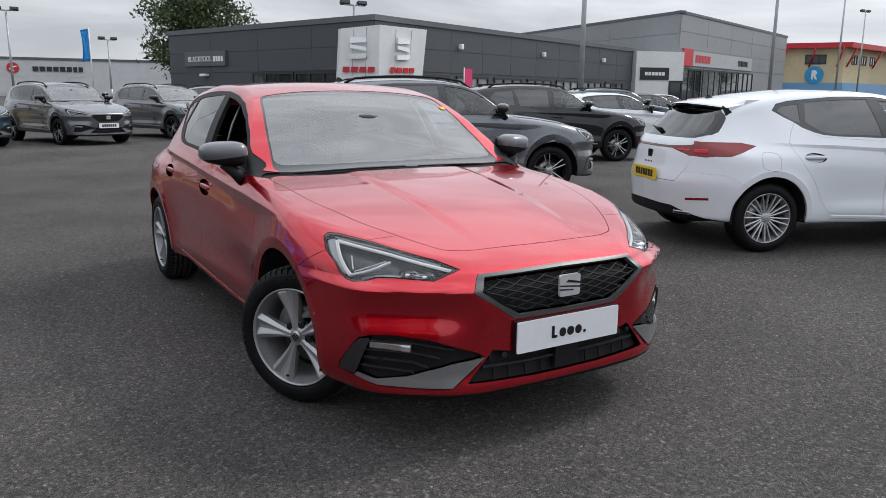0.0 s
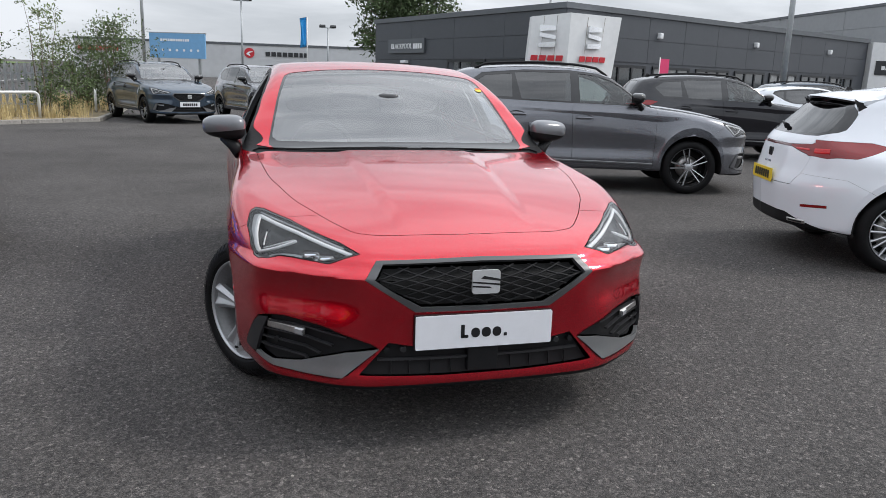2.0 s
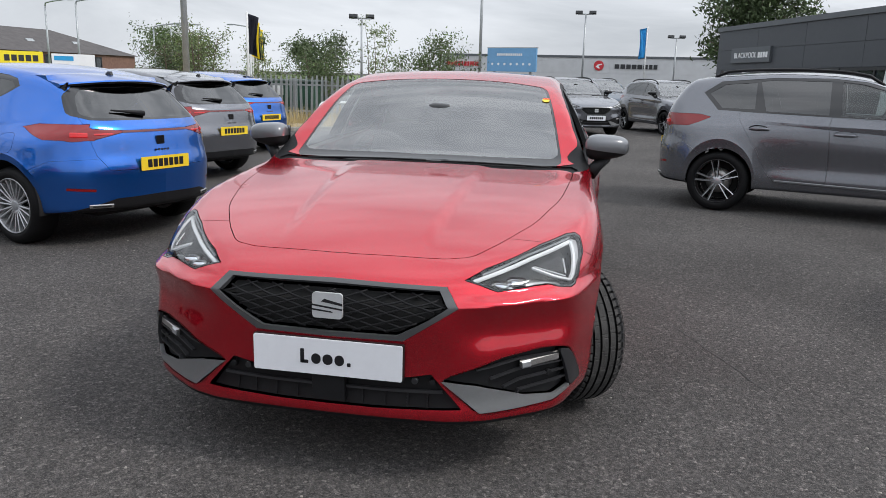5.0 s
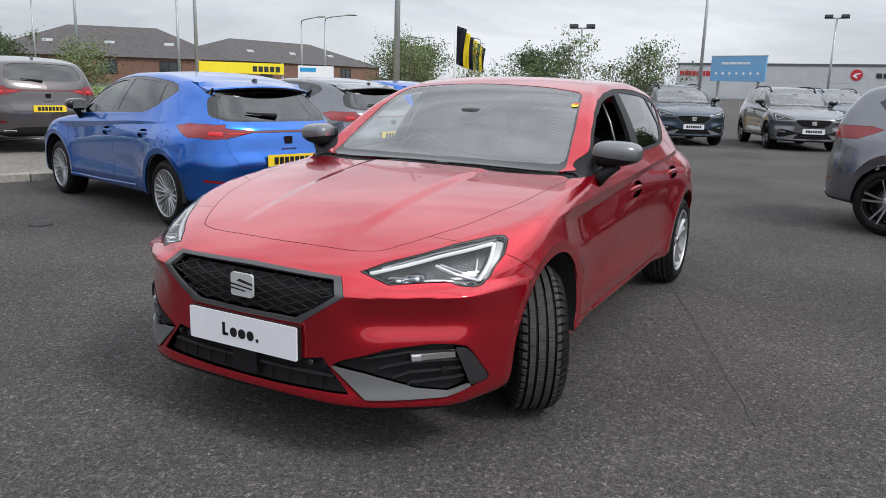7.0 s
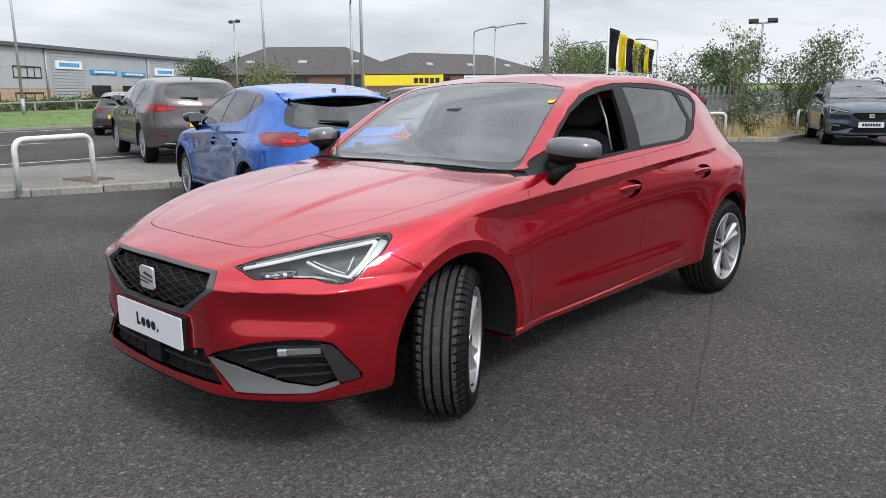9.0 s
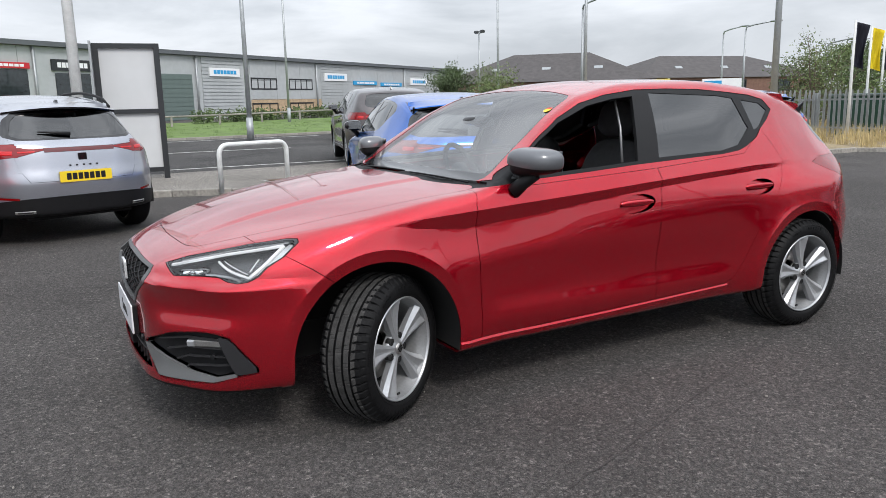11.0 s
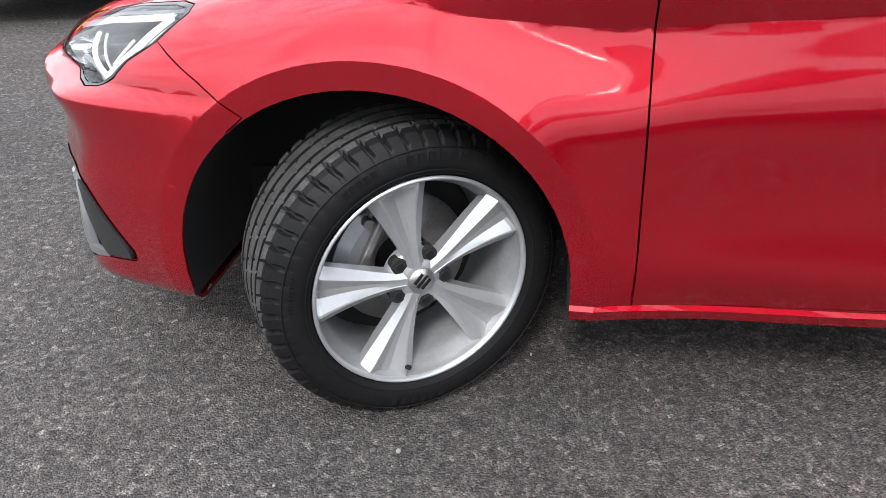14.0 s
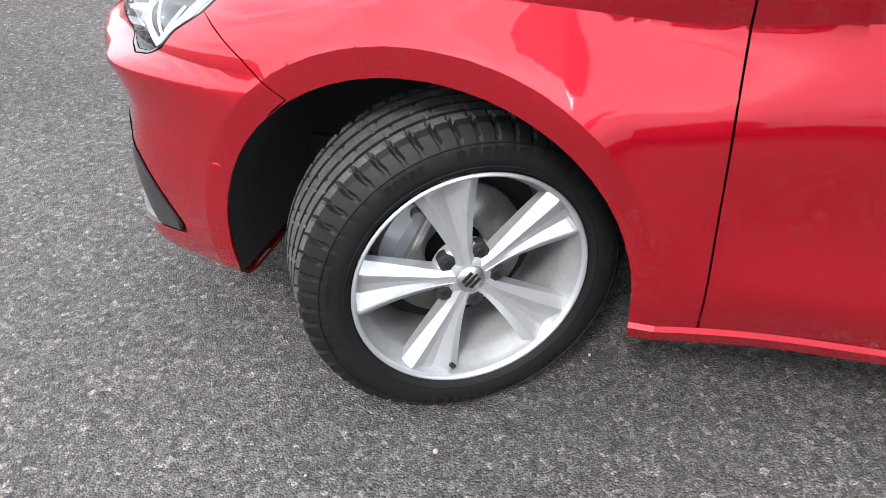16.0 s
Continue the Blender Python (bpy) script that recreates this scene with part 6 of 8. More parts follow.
    sk.mark("tailgate", fit([(-0.1, 0.62), (0.50, 0.62), (0.57, 0.74), (0.60, 0.90), (0.60, 1.04), (0.55, 1.20), (0.46, 1.30), (-0.1, 1.32)], "xz"), "xz", lambda c: c.y > 2.98 * sy, over=["body", "bumper_rear"])
    if detail == 1 and not suv:
        sk.mark("fuel_flap", fit(chaikin([(2.61, 0.735), (2.61, 0.895), (2.79, 0.915), (2.79, 0.755)], 2, 0.2), "yz"), "yz", side, over=["body"])
    sk.mark("rear_reflector", fit([(0.60, 0.455), (0.76, 0.47), (0.76, 0.49), (0.60, 0.475)], "xz"), "xz", lambda c: c.y > 3.0 * sy)
    if detail > 0:
        for hy, hz, rx, rz in ((1.395, 0.832, 0.115, 0.044), (2.265, 0.856, 0.108, 0.040)):
            sk.mark("front_handle_cup" if hy < 2 else "rear_handle_cup", fit([(hy + rx * math.cos(a), hz + 0.006 * math.cos(a) + rz * math.sin(a)) for a in (2 * math.pi * i / 24 for i in range(24))], "yz"), "yz", side)
    sk.finish()
    # --- meshes ---
    P = lambda *a, **k: sk.panel(*a, **k)
    shell = P("body", paint, car, flange=0.02, as_name="body_shell")
    P("bumper_front", paint, car, gap=0.0015, flange=0.008, as_name="front_bumper")
    P("bumper_rear", paint, car, gap=0.0015, flange=0.03, as_name="rear_bumper")
    P("bonnet", paint, car, gap=0.002, flange=0.02)
    P("tailgate", paint, car, gap=0.002, flange=0.02)
    P("cowl", BLACK, car, push=0.012)
    P("windscreen_edge", GLOSSBLACK, car, push=0.002, as_name="windscreen_border")
    ws = P("windscreen", GLASS, car, push=0.002, label="clear windscreen glass reflecting the clouds")
    ws.visible_shadow = False
    for sd in ("left", "right"):
        P("front_wing", paint, car, sd, gap=0.0015, flange=0.010)
        door = P("front_door", paint, car, sd, gap=0.0022, flange=0.03)
        rdoor = P("rear_door", paint, car, sd, gap=0.0022, flange=0.03)
        P("window_trim", GLOSSBLACK if detail < 2 else BLACK, car, sd, push=0.003, flange=0.025, as_name="window_surround")
        if not open_windows:
            g = P("front_side_window", TINT, car, sd, push=0.008)
            g.visible_shadow = False
        P("rear_side_window", PRIVACY if privacy else TINT, car, sd, push=0.006)
        P("quarter_window", PRIVACY if privacy else TINT, car, sd, push=0.006)
        tail = P("rear_lamp", REDLENS, car, sd, gap=0.002, flange=0.02)
        rz = lambda pts: fit(pts, "xz")
        msgn = 1 if sd == "left" else -1
        part("lamp_inset", skin_strip(shape, "rz", rz([(0.42, 0.908), (0.56, 0.905)]), 0.016 * sz, 0.003, 0.0, msgn), LAMPGLOW, tail)
        part("lamp_inset", skin_strip(shape, "rz", rz([(0.60, 0.900), (0.70, 0.905)]), 0.040 * sz, 0.003, 0.0, msgn), LAMPGLOW, tail)
        part("exhaust_trim", skin_strip(shape, "rz", rz([(0.48, 0.335), (0.64, 0.335)]), 0.036, 0.010, 0.002, msgn), STEEL, car)
        part("exhaust_slot", skin_strip(shape, "rz", rz([(0.50, 0.335), (0.62, 0.335)]), 0.018, 0.012, 0.001, msgn), DARK, car)
        P("fuel_flap", paint, car, sd, gap=0.003, flange=0.012)
        P("rear_reflector", REDLENS, car, sd, push=-0.001)
        cup = P("front_handle_cup", paint, door, sd, push=0.025, flange=-0.024, as_name="handle_recess")
        P("rear_handle_cup", paint, rdoor, sd, push=0.025, flange=-0.024, as_name="handle_recess")
        sgn = 1 if sd == "left" else -1
        if cup:
            for (hy, hz), d in (((1.395, 0.836), door), ((2.265, 0.860), rdoor)):
                hx = float(shape.project("yz", [(hy * sy, hz * sz)])[0][0])
                part("door_handle", blob((sgn * (hx - 0.004), hy * sy, hz * sz), (0.013, 0.112, 0.017), 2.6), paint, d, smooth=True)
        # headlamp
        lampo = P("lamp_edge", GLOSSBLACK, car, sd, gap=0.002, flange=0.03, as_name="headlamp")
        P("lamp_lens", LENS, lampo, sd, push=0.001).visible_shadow = False
        P("lamp_lens", LAMPBLACK, lampo, sd, push=0.045, as_name="lamp_housing")
        u2 = lambda pts: fit(pts, "uz")
        wl_ = mat_led
        part("light_guide", skin_strip(shape, "uz", u2([(-0.205, 0.728), (0.05, 0.778), (0.285, 0.813)]), 0.017, 0.006, 0.014, sgn), wl_, lampo)
        part("light_guide", skin_strip(shape, "uz", u2([(0.288, 0.812), (0.250, 0.755), (0.192, 0.694)]), 0.017, 0.006, 0.014, sgn), wl_, lampo)
        part("light_guide", skin_strip(shape, "uz", u2([(0.192, 0.694), (0.11, 0.722), (0.035, 0.754)]), 0.012, 0.006, 0.015, sgn), wl_, lampo)
        if detail > 1:
            part("light_guide", skin_strip(shape, "uz", u2([(0.205, 0.770), (0.186, 0.724)]), 0.005, 0.004, 0.022, sgn), wl_, lampo)
            part("light_guide", skin_strip(shape, "uz", u2([(0.180, 0.714), (0.115, 0.739), (0.055, 0.760)]), 0.004, 0.004, 0.022, sgn), wl_, lampo)
            part("lamp_bezel", skin_strip(shape, "uz", u2([(-0.16, 0.744), (0.06, 0.789), (0.30, 0.823)]), 0.009, 0.003, 0.012, sgn), ALLOYBRIGHT, lampo)
            part("lamp_floor", skin_strip(shape, "uz", u2([(-0.15, 0.700), (0.02, 0.709), (0.15, 0.690)]), 0.012, 0.003, 0.030, sgn), ALLOYBRIGHT, lampo)
            part("side_marker", skin_strip(shape, "uz", u2([(0.316, 0.818), (0.277, 0.758), (0.215, 0.695)]), 0.034, 0.004, 0.020, sgn), BADGE, lampo)
            for uu, zz, rr in ((-0.112, 0.722, 0.028), (-0.045, 0.728, 0.030)):
                q = shape.project("uz", u2([(uu, zz)]), 0.036)[0]
                part("projector", blob((sgn * q[0], q[1], q[2]), (rr * 1.2, rr * 1.2, rr * 0.62), 3.4, 18, 12), CHROME, lampo)
        # corner intake
        fogr = P("fog_recess", BLACK, car, sd, push=0.028, flange=-0.030, as_name="corner_intake")
        P("blade", SATIN, car, sd, push=-0.004, flange=0.03, as_name="silver_blade")
        P("corner_fin", MIRRORCAP if detail < 2 else BLACKSATIN, car, sd, push=-0.006, flange=0.03)
        if detail > 1:
            for k in range(4):
                zz = 0.448 - 0.032 * k
                part("slat", skin_strip(shape, "uz", u2([(-0.24 + 0.05 * k, zz - 0.020 - 0.004 * k), (-0.08, zz + 0.004 - 0.006 * k), (0.09 + 0.012 * k, zz + 0.004)]), 0.008, 0.014, 0.018, sgn), BLACKSATIN, fogr)
        part("fog_lamp", skin_strip(shape, "uz", u2([(-0.075, 0.428), (0.085, 0.440)]), 0.034, 0.008, 0.012, sgn), STEEL, fogr)
        part("fog_lamp_lens", skin_strip(shape, "uz", u2([(-0.072, 0.4285), (-0.038, 0.431)]), 0.028, 0.006, 0.002, sgn), ALLOYBRIGHT, fogr)
        if detail > 1:
            for uu, zz in ((0.045, 0.383), (-0.37, 0.383)):
                q = shape.project("uz", u2([(uu, zz)]), 0.016)[0]
                nn = shape.normal(q[None])[0]
                a, b = Vector((sgn * q[0], q[1], q[2])), Vector((sgn * (q[0] + nn[0] * 0.014), q[1] + nn[1] * 0.014, q[2] + nn[2] * 0.014))
                part("parking_sensor", cyl(a, b, 0.012, 0.010, 16), BLACK, fogr)
            q = shape.project("yz", [(-0.392, 0.507)])[0]
            part("parking_sensor", cyl((sgn * (q[0] - 0.004), q[1], q[2]), (sgn * (q[0] + 0.0015), q[1], q[2]), 0.0115, 0.0105, 20), paint, car)
        # door mirror
        mir = new("door_mirror")
        mir.parent = car
        mir.matrix_basis = pose(sgn * 0.925 * sx, 0.745 * sy, 1.080 * sz)
        sq = lambda v: Vector((v.x, v.y * (1.0 if v.y < 0 else 0.72) + 0.25 * v.x * sgn, v.z * (1.0 - 0.25 * (v.x * sgn / 0.11) if v.z < 0 else 1.0 - 0.10 * (v.x * sgn / 0.11))))
        bmc = blob((0, 0, 0), (0.112, 0.098, 0.062), 3.1, 32, 20, squash=sq)
        bmesh.ops.bisect_plane(bmc, geom=bmc.verts[:] + bmc.edges[:] + bmc.faces[:], plane_co=(0, 0, -0.018), plane_no=(sgn * 0.12, 0, 1), clear_inner=True)
        part("mirror_cap", bmc, MIRRORCAP if detail > 1 else GLOSSBLACK if not open_windows and paint in (WHITE, GREY, NAVYG, SILVER) else paint, mir, smooth=True)
        part("mirror_base", blob((0, 0.004, -0.002), (0.108, 0.093, 0.060), 3.1, 28, 16, squash=sq), BLACK, mir, smooth=True)
        part("mirror_glass", box((-0.085, 0.070, -0.045), (0.085, 0.074, 0.045), pose(0, 0, 0, 0, 0, sgn * 14)), CHROME, mir)
        bmf = bmesh.new()
        add_tube(bmf, [(sgn * -0.005, -0.01, -0.05), (sgn * -0.045, -0.045, -0.095), (sgn * -0.080, -0.075, -0.135)], [0.034, 0.030, 0.036], 12)
        part("mirror_foot", bmf, BLACK, mir)
        if not suv:
            part("sill", skin_strip(shape, "yz", fit([(0.36, 0.280), (0.8, 0.282), (1.2, 0.291), (1.6, 0.305), (2.05, 0.321)], "yz"), 0.040, 0.007, 0.001, sgn), paint, car)
        if suv:
            part("sill_strip", skin_strip(shape, "yz", fit([(0.48, 0.335), (1.3, 0.345), (2.05, 0.355)], "yz"), 0.022, 0.006, 0.0, sgn), SATIN, car)
        # wheels
        for ya, st in ((0.0, steer), (wheelbase, 0.0)):
            tx = track[0] if st else track[0] - 0.002
            build_wheel(car, wheel_pose(sgn * tx, ya + (track[1] if st else 0) * (1 if sgn > 0 else -1), wheel_r, st, 12 if ya == 0 else 8), style, wheel_r, rim_r, 0.225 if not suv else 0.235, 2 if detail > 1 else 1)
    P("grille_frame", FRAMEGREY, car, push=-0.002, flange=0.02)
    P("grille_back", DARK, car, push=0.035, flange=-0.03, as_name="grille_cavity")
    P("lower_intake", BLACK, car, push=0.030, flange=-0.03)
    for sgn in (1, -1):
        part("intake_bar", skin_strip(shape, "xz", fit([(0.002, 0.343), (0.22, 0.343), (0.40, 0.347)], "xz"), 0.014, 0.008, 0.016, sgn), BLACKSATIN, car)
        if detail > 1:
            for xx in (0.12, 0.20, 0.28, 0.35):
                part("intake_rib", skin_strip(shape, "xz", [(xx, 0.290), (xx, 0.335)], 0.006, 0.006, 0.020, sgn, 3), BLACK, car)
            q = shape.project("xz", [(0.305, 0.385)], 0.004)[0]
            part("parking_sensor", cyl((sgn * q[0], q[1] + 0.01, q[2]), (sgn * q[0], q[1] - 0.004, q[2]), 0.012, 0.011, 16), BLACKSATIN, car)
    if detail > 1:
        q = shape.project("xz", [(0.001, 0.34)])[0]
        part("radar_block", box((-0.060, q[1] - 0.004, 0.287), (0.060, q[1] + 0.03, 0.394), None, 0.004), BLACK, car)
    P("lip", BLACK, car, push=0.0, as_name="splitter")
    P("light_bar", DARKRED, car, push=-0.001)
    P("diffuser", BLACK, car, push=-0.001, flange=0.02)
    P("cladding", BLACK, car, push=-0.003, flange=0.02)
    P("glass_edge", GLOSSBLACK, car, push=0.001, flange=0.01, as_name="rear_glass_border")
    rw = P("rear_window", PRIVACY, car, push=0.004)
    # grille lattice
    gi = fit([(0.372, 0.695), (0.409, 0.650), (0.333, 0.600), (0.238, 0.548), (-0.238, 0.548), (-0.333, 0.600), (-0.409, 0.650), (-0.372, 0.695)], "xz")
    bm = bmesh.new()
    for sl in (1, -1):
        for k in range(-22, 23):
            run = []
            for i in range(61):
                x = -0.42 + 0.84 * i / 60
                z = 0.62 + sl * 0.33 * (x - 0.0585 * k * 1.72)
                if inside(gi, x * sx, z * sz):
                    run.append((abs(x) * sx, z * sz, x < 0))
            if len(run) > 3:
                q = shape.project("xz", [(a, b) for a, b, _ in run], 0.014)
                pts = [Vector((-v[0] if r[2] else v[0], v[1], v[2])) for v, r in zip(q, run)]
                add_tube(bm, pts[::2] + ([pts[-1]] if len(pts) % 2 == 0 else []), 0.0042 if detail > 1 else 0.005, 5)
    part("grille_mesh", bm, BLACK, car)
    # badge, plain
    gz = 0.635 * sz
    q = shape.project("xz", [(0.001, gz)])[0]
    mb = facing(0, q[1] + 0.004, gz, 0, -1)
    part("front_badge", prism(rounded(0.108, 0.090, 0.012), mb, 0.010), BADGE, car)
    part("badge_slot", prism([(-0.022, 0.014), (0.054, 0.002), (0.054, 0.010), (-0.010, 0.024)], mb @ Matrix.Translation((0, 0, 0.0102)), 0.001), INK, car)
    part("badge_slot", prism([(-0.054, -0.002), (0.054, -0.014), (0.054, -0.008), (-0.054, 0.004)], mb @ Matrix.Translation((0, 0, 0.0102)), 0.001), INK, car)
    part("badge_slot", prism([(-0.054, -0.018), (0.022, -0.024), (0.014, -0.018), (-0.054, -0.012)], mb @ Matrix.Translation((0, 0, 0.0102)), 0.001), INK, car)
    # plates
    if front_plate:
        pm = facing(0.0, float(shape.project("xz", [(0.27 * sx, 0.452 * sz)])[0][1]) - 0.022, 0.452 * sz, 0, -1)
        pl = part("front_plate", prism(rounded(0.535, 0.128, 0.006), pm, 0.006), PLATEW, car, "white plate with dark lettering")
        part("plate_backing", prism(rounded(0.54, 0.132, 0.006), pm @ Matrix.Translation((0, 0, -0.020)), 0.0195), BLACK, car)
        if detail > 1:
            mm = pm @ Matrix.Translation((0.0, 0.0, 0.0065))
            for x0, w0, z0, h0 in ((-0.088, 0.014, 0.0, 0.052), (-0.077, 0.022, -0.020, 0.012), (-0.038, 0.034, -0.007, 0.038), (0.004, 0.036, -0.007, 0.038), (0.046, 0.034, -0.007, 0.038), (0.080, 0.013, -0.0195, 0.013)):
                part("print_bar", prism(rounded(w0, h0, 0.003 if w0 < 0.03 else 0.0165), mm @ Matrix.Translation((x0, z0, 0)), 0.0012), INK, pl)
        elif plates:
            bars_on_plate(pl, 0.52, 0.11, pm @ Matrix.Translation((0, 0, 0.0065)), INK, [0.045, 0.045, 0.045, 0.045, 0.045, 0.045, 0.045])
    if plates:
        q = shape.project("rz", [(0.001, 0.66 * sz)])[0]
        pm = facing(0.0, q[1] + 0.006, 0.66 * sz, 0, 1)
        pl = part("rear_plate", prism(rounded(0.52, 0.111, 0.006), pm, 0.006), PLATEY, car, "yellow rear number plate")
        bars_on_plate(pl, 0.52, 0.111, pm @ Matrix.Translation((0, 0, 0.0065)), INK, [0.045, 0.045, 0.045, 0.045, 0.045, 0.045, 0.045])
    q = shape.project("rz", [(0.001, 0.845 * sz)])[0]
    part("rear_badge", prism(rounded(0.085, 0.072, 0.010), facing(0, q[1] - 0.004, 0.845 * sz, 0, 1), 0.012), GLOSSBLACK, car)
    if detail == 1:
        q = shape.project("rz", [(0.001, 0.765 * sz)])[0]
        bars_on_plate(car, 0.2, 0.028, facing(0, q[1] + 0.002, 0.765 * sz, 0, 1), CHROME if not cladding else INK, [0.020, 0.022, 0.022, 0.022, 0.020], 0.012 if not cladding else 0.045)
    # roof spoiler over the rear window, with dark side fins
    if not suv:
        bm = bmesh.new()
        rows = []
        for i in range(17):
            x = (-0.56 + 1.12 * i / 16) * sx
            u = abs(x / sx)
            z0 = float(shape.top(np.array([2.66]))[0]) - 0.085 * u * u
            yt, zt = 3.150 - 0.60 * u * u, 1.330 - 0.13 * u * u
            rows.append([bm.verts.new((x, y * sy, z * sz)) for y, z in ((2.66, z0 - 0.006), (2.80, z0 - 0.010), (yt - 0.14, zt + 0.026), (yt - 0.012, zt + 0.003), (yt, zt - 0.008), (yt - 0.004, zt - 0.024), (yt - 0.10, zt - 0.040), (2.66, z0 - 0.09))])
        for u, v in zip(rows, rows[1:]):
            for k in range(8):
                bm.faces.new((u[k], u[(k + 1) % 8], v[(k + 1) % 8], v[k]))
        bm.faces.new(rows[0])
        bm.faces.new(rows[-1][::-1])
        bmesh.ops.recalc_face_normals(bm, faces=bm.faces)
        for e in bm.edges:
            e.smooth = e.calc_face_angle(0) < 0.5
        for f in bm.faces:
            f.smooth = True
            f.material_index = 1 if f.calc_center_median().z < (1.338 - 0.022 - 0.10 * (f.calc_center_median().x / sx) ** 2) * sz and f.calc_center_median().y > 2.9 * sy else 0
        part("roof_spoiler", bm, (paint, GLOSSBLACK), car)
        for sgn in (1, -1):
            part("spoiler_fin", prism([(2.92, 1.24), (3.03, 1.305), (2.995, 1.235), (2.985, 1.10), (2.965, 1.10)], Matrix.Translation((sgn * 0.55 * sx, 0, 0)) @ Matrix(((0, 0, -1, 0), (1, 0, 0, 0), (0, 1, 0, 0), (0, 0, 0, 1))), 0.02), GLOSSBLACK, car)
    # wipers, aerial, roof rails
    if detail > 0:
        for x0, x1 in ((-0.62, 0.02), (0.10, 0.66)):
            bm = bmesh.new()
            pts = []
            for i in range(9):
                x = (x0 + (x1 - x0) * i / 8) * sx
                y = (0.512 + 0.035 * abs(x / sx) + 0.008 * i / 8) * sy
                zt = float(shape.top(np.array([y / sy]))[0] - shape.crown(np.array([y / sy]))[0] * (x / sx) ** 2) * sz
                pts.append((x, y, zt + 0.001))
            add_tube(bm, pts, 0.0045, 6)
            part("wiper", bm, BLACK, car)
        zt = float(shape.top(np.array([2.86]))[0]) * sz
        part("roof_aerial", prism([(0, 0), (0.13, 0.0), (0.11, 0.055), (0.085, 0.055)], Matrix.Translation((0.012, 2.78 * sy, zt - 0.002)) @ Matrix(((0, 0, -1, 0), (1, 0, 0, 0), (0, 1, 0, 0), (0, 0, 0, 1))), 0.024), GLOSSBLACK, car)
        q = shape.project("rz", [(0.001, 1.06 * sz), (0.34 * sx, 1.09 * sz)])
        bm = bmesh.new()
        add_tube(bm, [(q[0][0] + 0.05, q[0][1] + 0.02, q[0][2]), ((q[0][0] + q[1][0]) / 2, (q[0][1] + q[1][1]) / 2 + 0.026, (q[0][2] + q[1][2]) / 2), (q[1][0], q[1][1] + 0.02, q[1][2])], [0.024, 0.014, 0.006], 8)
        part("rear_wiper", bm, BLACK, car)
    if rails:
        for sgn in (1, -1):
            bm = bmesh.new()
            pts = []
            for i in range(13):
                y = (1.1 + 1.75 * i / 12) * sy
                hx = 0.555 * sx
                zt = float(shape.top(np.array([y / sy]))[0] - shape.crown(np.array([y / sy]))[0] * 0.31) * sz
                pts.append((sgn * hx, y, zt + (0.045 if 0 < i < 12 else 0.0)))
            add_tube(bm, pts, 0.016, 8)
            part("roof_rail", bm, BLACK, car)
    # inside of the car, arches and floor
    part("floor_pan", box((-0.52 * sx, -0.72 * sy, 0.24 * sz), (0.52 * sx, 3.25 * sy, 0.40 * sz)), DARK, car)
    part("sill_core", box((-0.82 * sx, 0.42 * sy, 0.27 * sz), (0.82 * sx, 2.22 * sy, 0.44 * sz)), DARK, car)
    for (ya, za, ra) in arches:
        for sgn in (1, -1):
            bm = bmesh.new()
            rows = []
            for i in range(25):
                a = radians(-11 + 202 * i / 24)
                yy, zz = ya + (ra + 0.006) * math.cos(a), za + (ra + 0.006) * math.sin(a)
                rows.append([bm.verts.new((sgn * xx, yy, zz)) for xx in (0.885 * sx, 0.80 * sx, 0.50 * sx)] + [bm.verts.new((sgn * 0.50 * sx, ya + 0.1 * math.cos(a), za + 0.1 * math.sin(a)))])
            for u, v in zip(rows, rows[1:]):
                for k in range(3):
                    bm.faces.new((u[k], u[k + 1], v[k + 1], v[k]))
            part("arch_liner", bm, DARK, car, smooth=True)
    if interior:
        for xx in (0.37, -0.37):
            car_seat(car, xx * sx, 1.28 * sy, 0.42 * sz)
        part("rear_bench", blob((0, 2.15 * sy, 0.52 * sz), (0.60, 0.26, 0.11), 3.4), FABRIC, car)
        part("rear_backrest", blob((0, 0, 0.28), (0.60, 0.09, 0.30), 3.4, m=pose(0, 2.36 * sy, 0.56 * sz, -22)), FABRIC, car)
        for xx in (0.36, -0.36):
            part("rear_headrest", blob((xx, 2.52 * sy, 1.16 * sz), (0.12, 0.05, 0.075), 3), FABRIC, car)
        part("dashboard", blob((0, 0.86 * sy, 0.83 * sz), (0.70 * sx, 0.30, 0.125), 3.6, 32, 14), DASH, car)
        bm = bmesh.new()
        spin_profile(bm, [(0.016 * math.cos(a), 0.175 + 0.016 * math.sin(a)) for a in (2 * math.pi * k / 8 for k in range(9))], 32)
        bmesh.ops.transform(bm, matrix=pose(-0.37 * sx, 1.10 * sy, 0.93 * sz, 0, 0, 90) @ pose(0, 0, 0, 0, -22, 0), verts=bm.verts)
        wheelo = part("steering_wheel", bm, DASH, car)
        part("steering_hub", blob((-0.37 * sx, 1.085 * sy, 0.925 * sz), (0.085, 0.03, 0.06), 2.6), DASH, wheelo)
        q = shape.project("yz", [(1.0 * sy, 1.2 * sz)])[0]
        part("centre_mirror", blob((0, 1.03 * sy, 1.235 * sz), (0.11, 0.018, 0.032), 3), GLOSSBLACK, car)
        part("mirror_housing", blob((0, 0.97 * sy, 1.245 * sz), (0.07, 0.05, 0.025), 3), GLOSSBLACK, car)
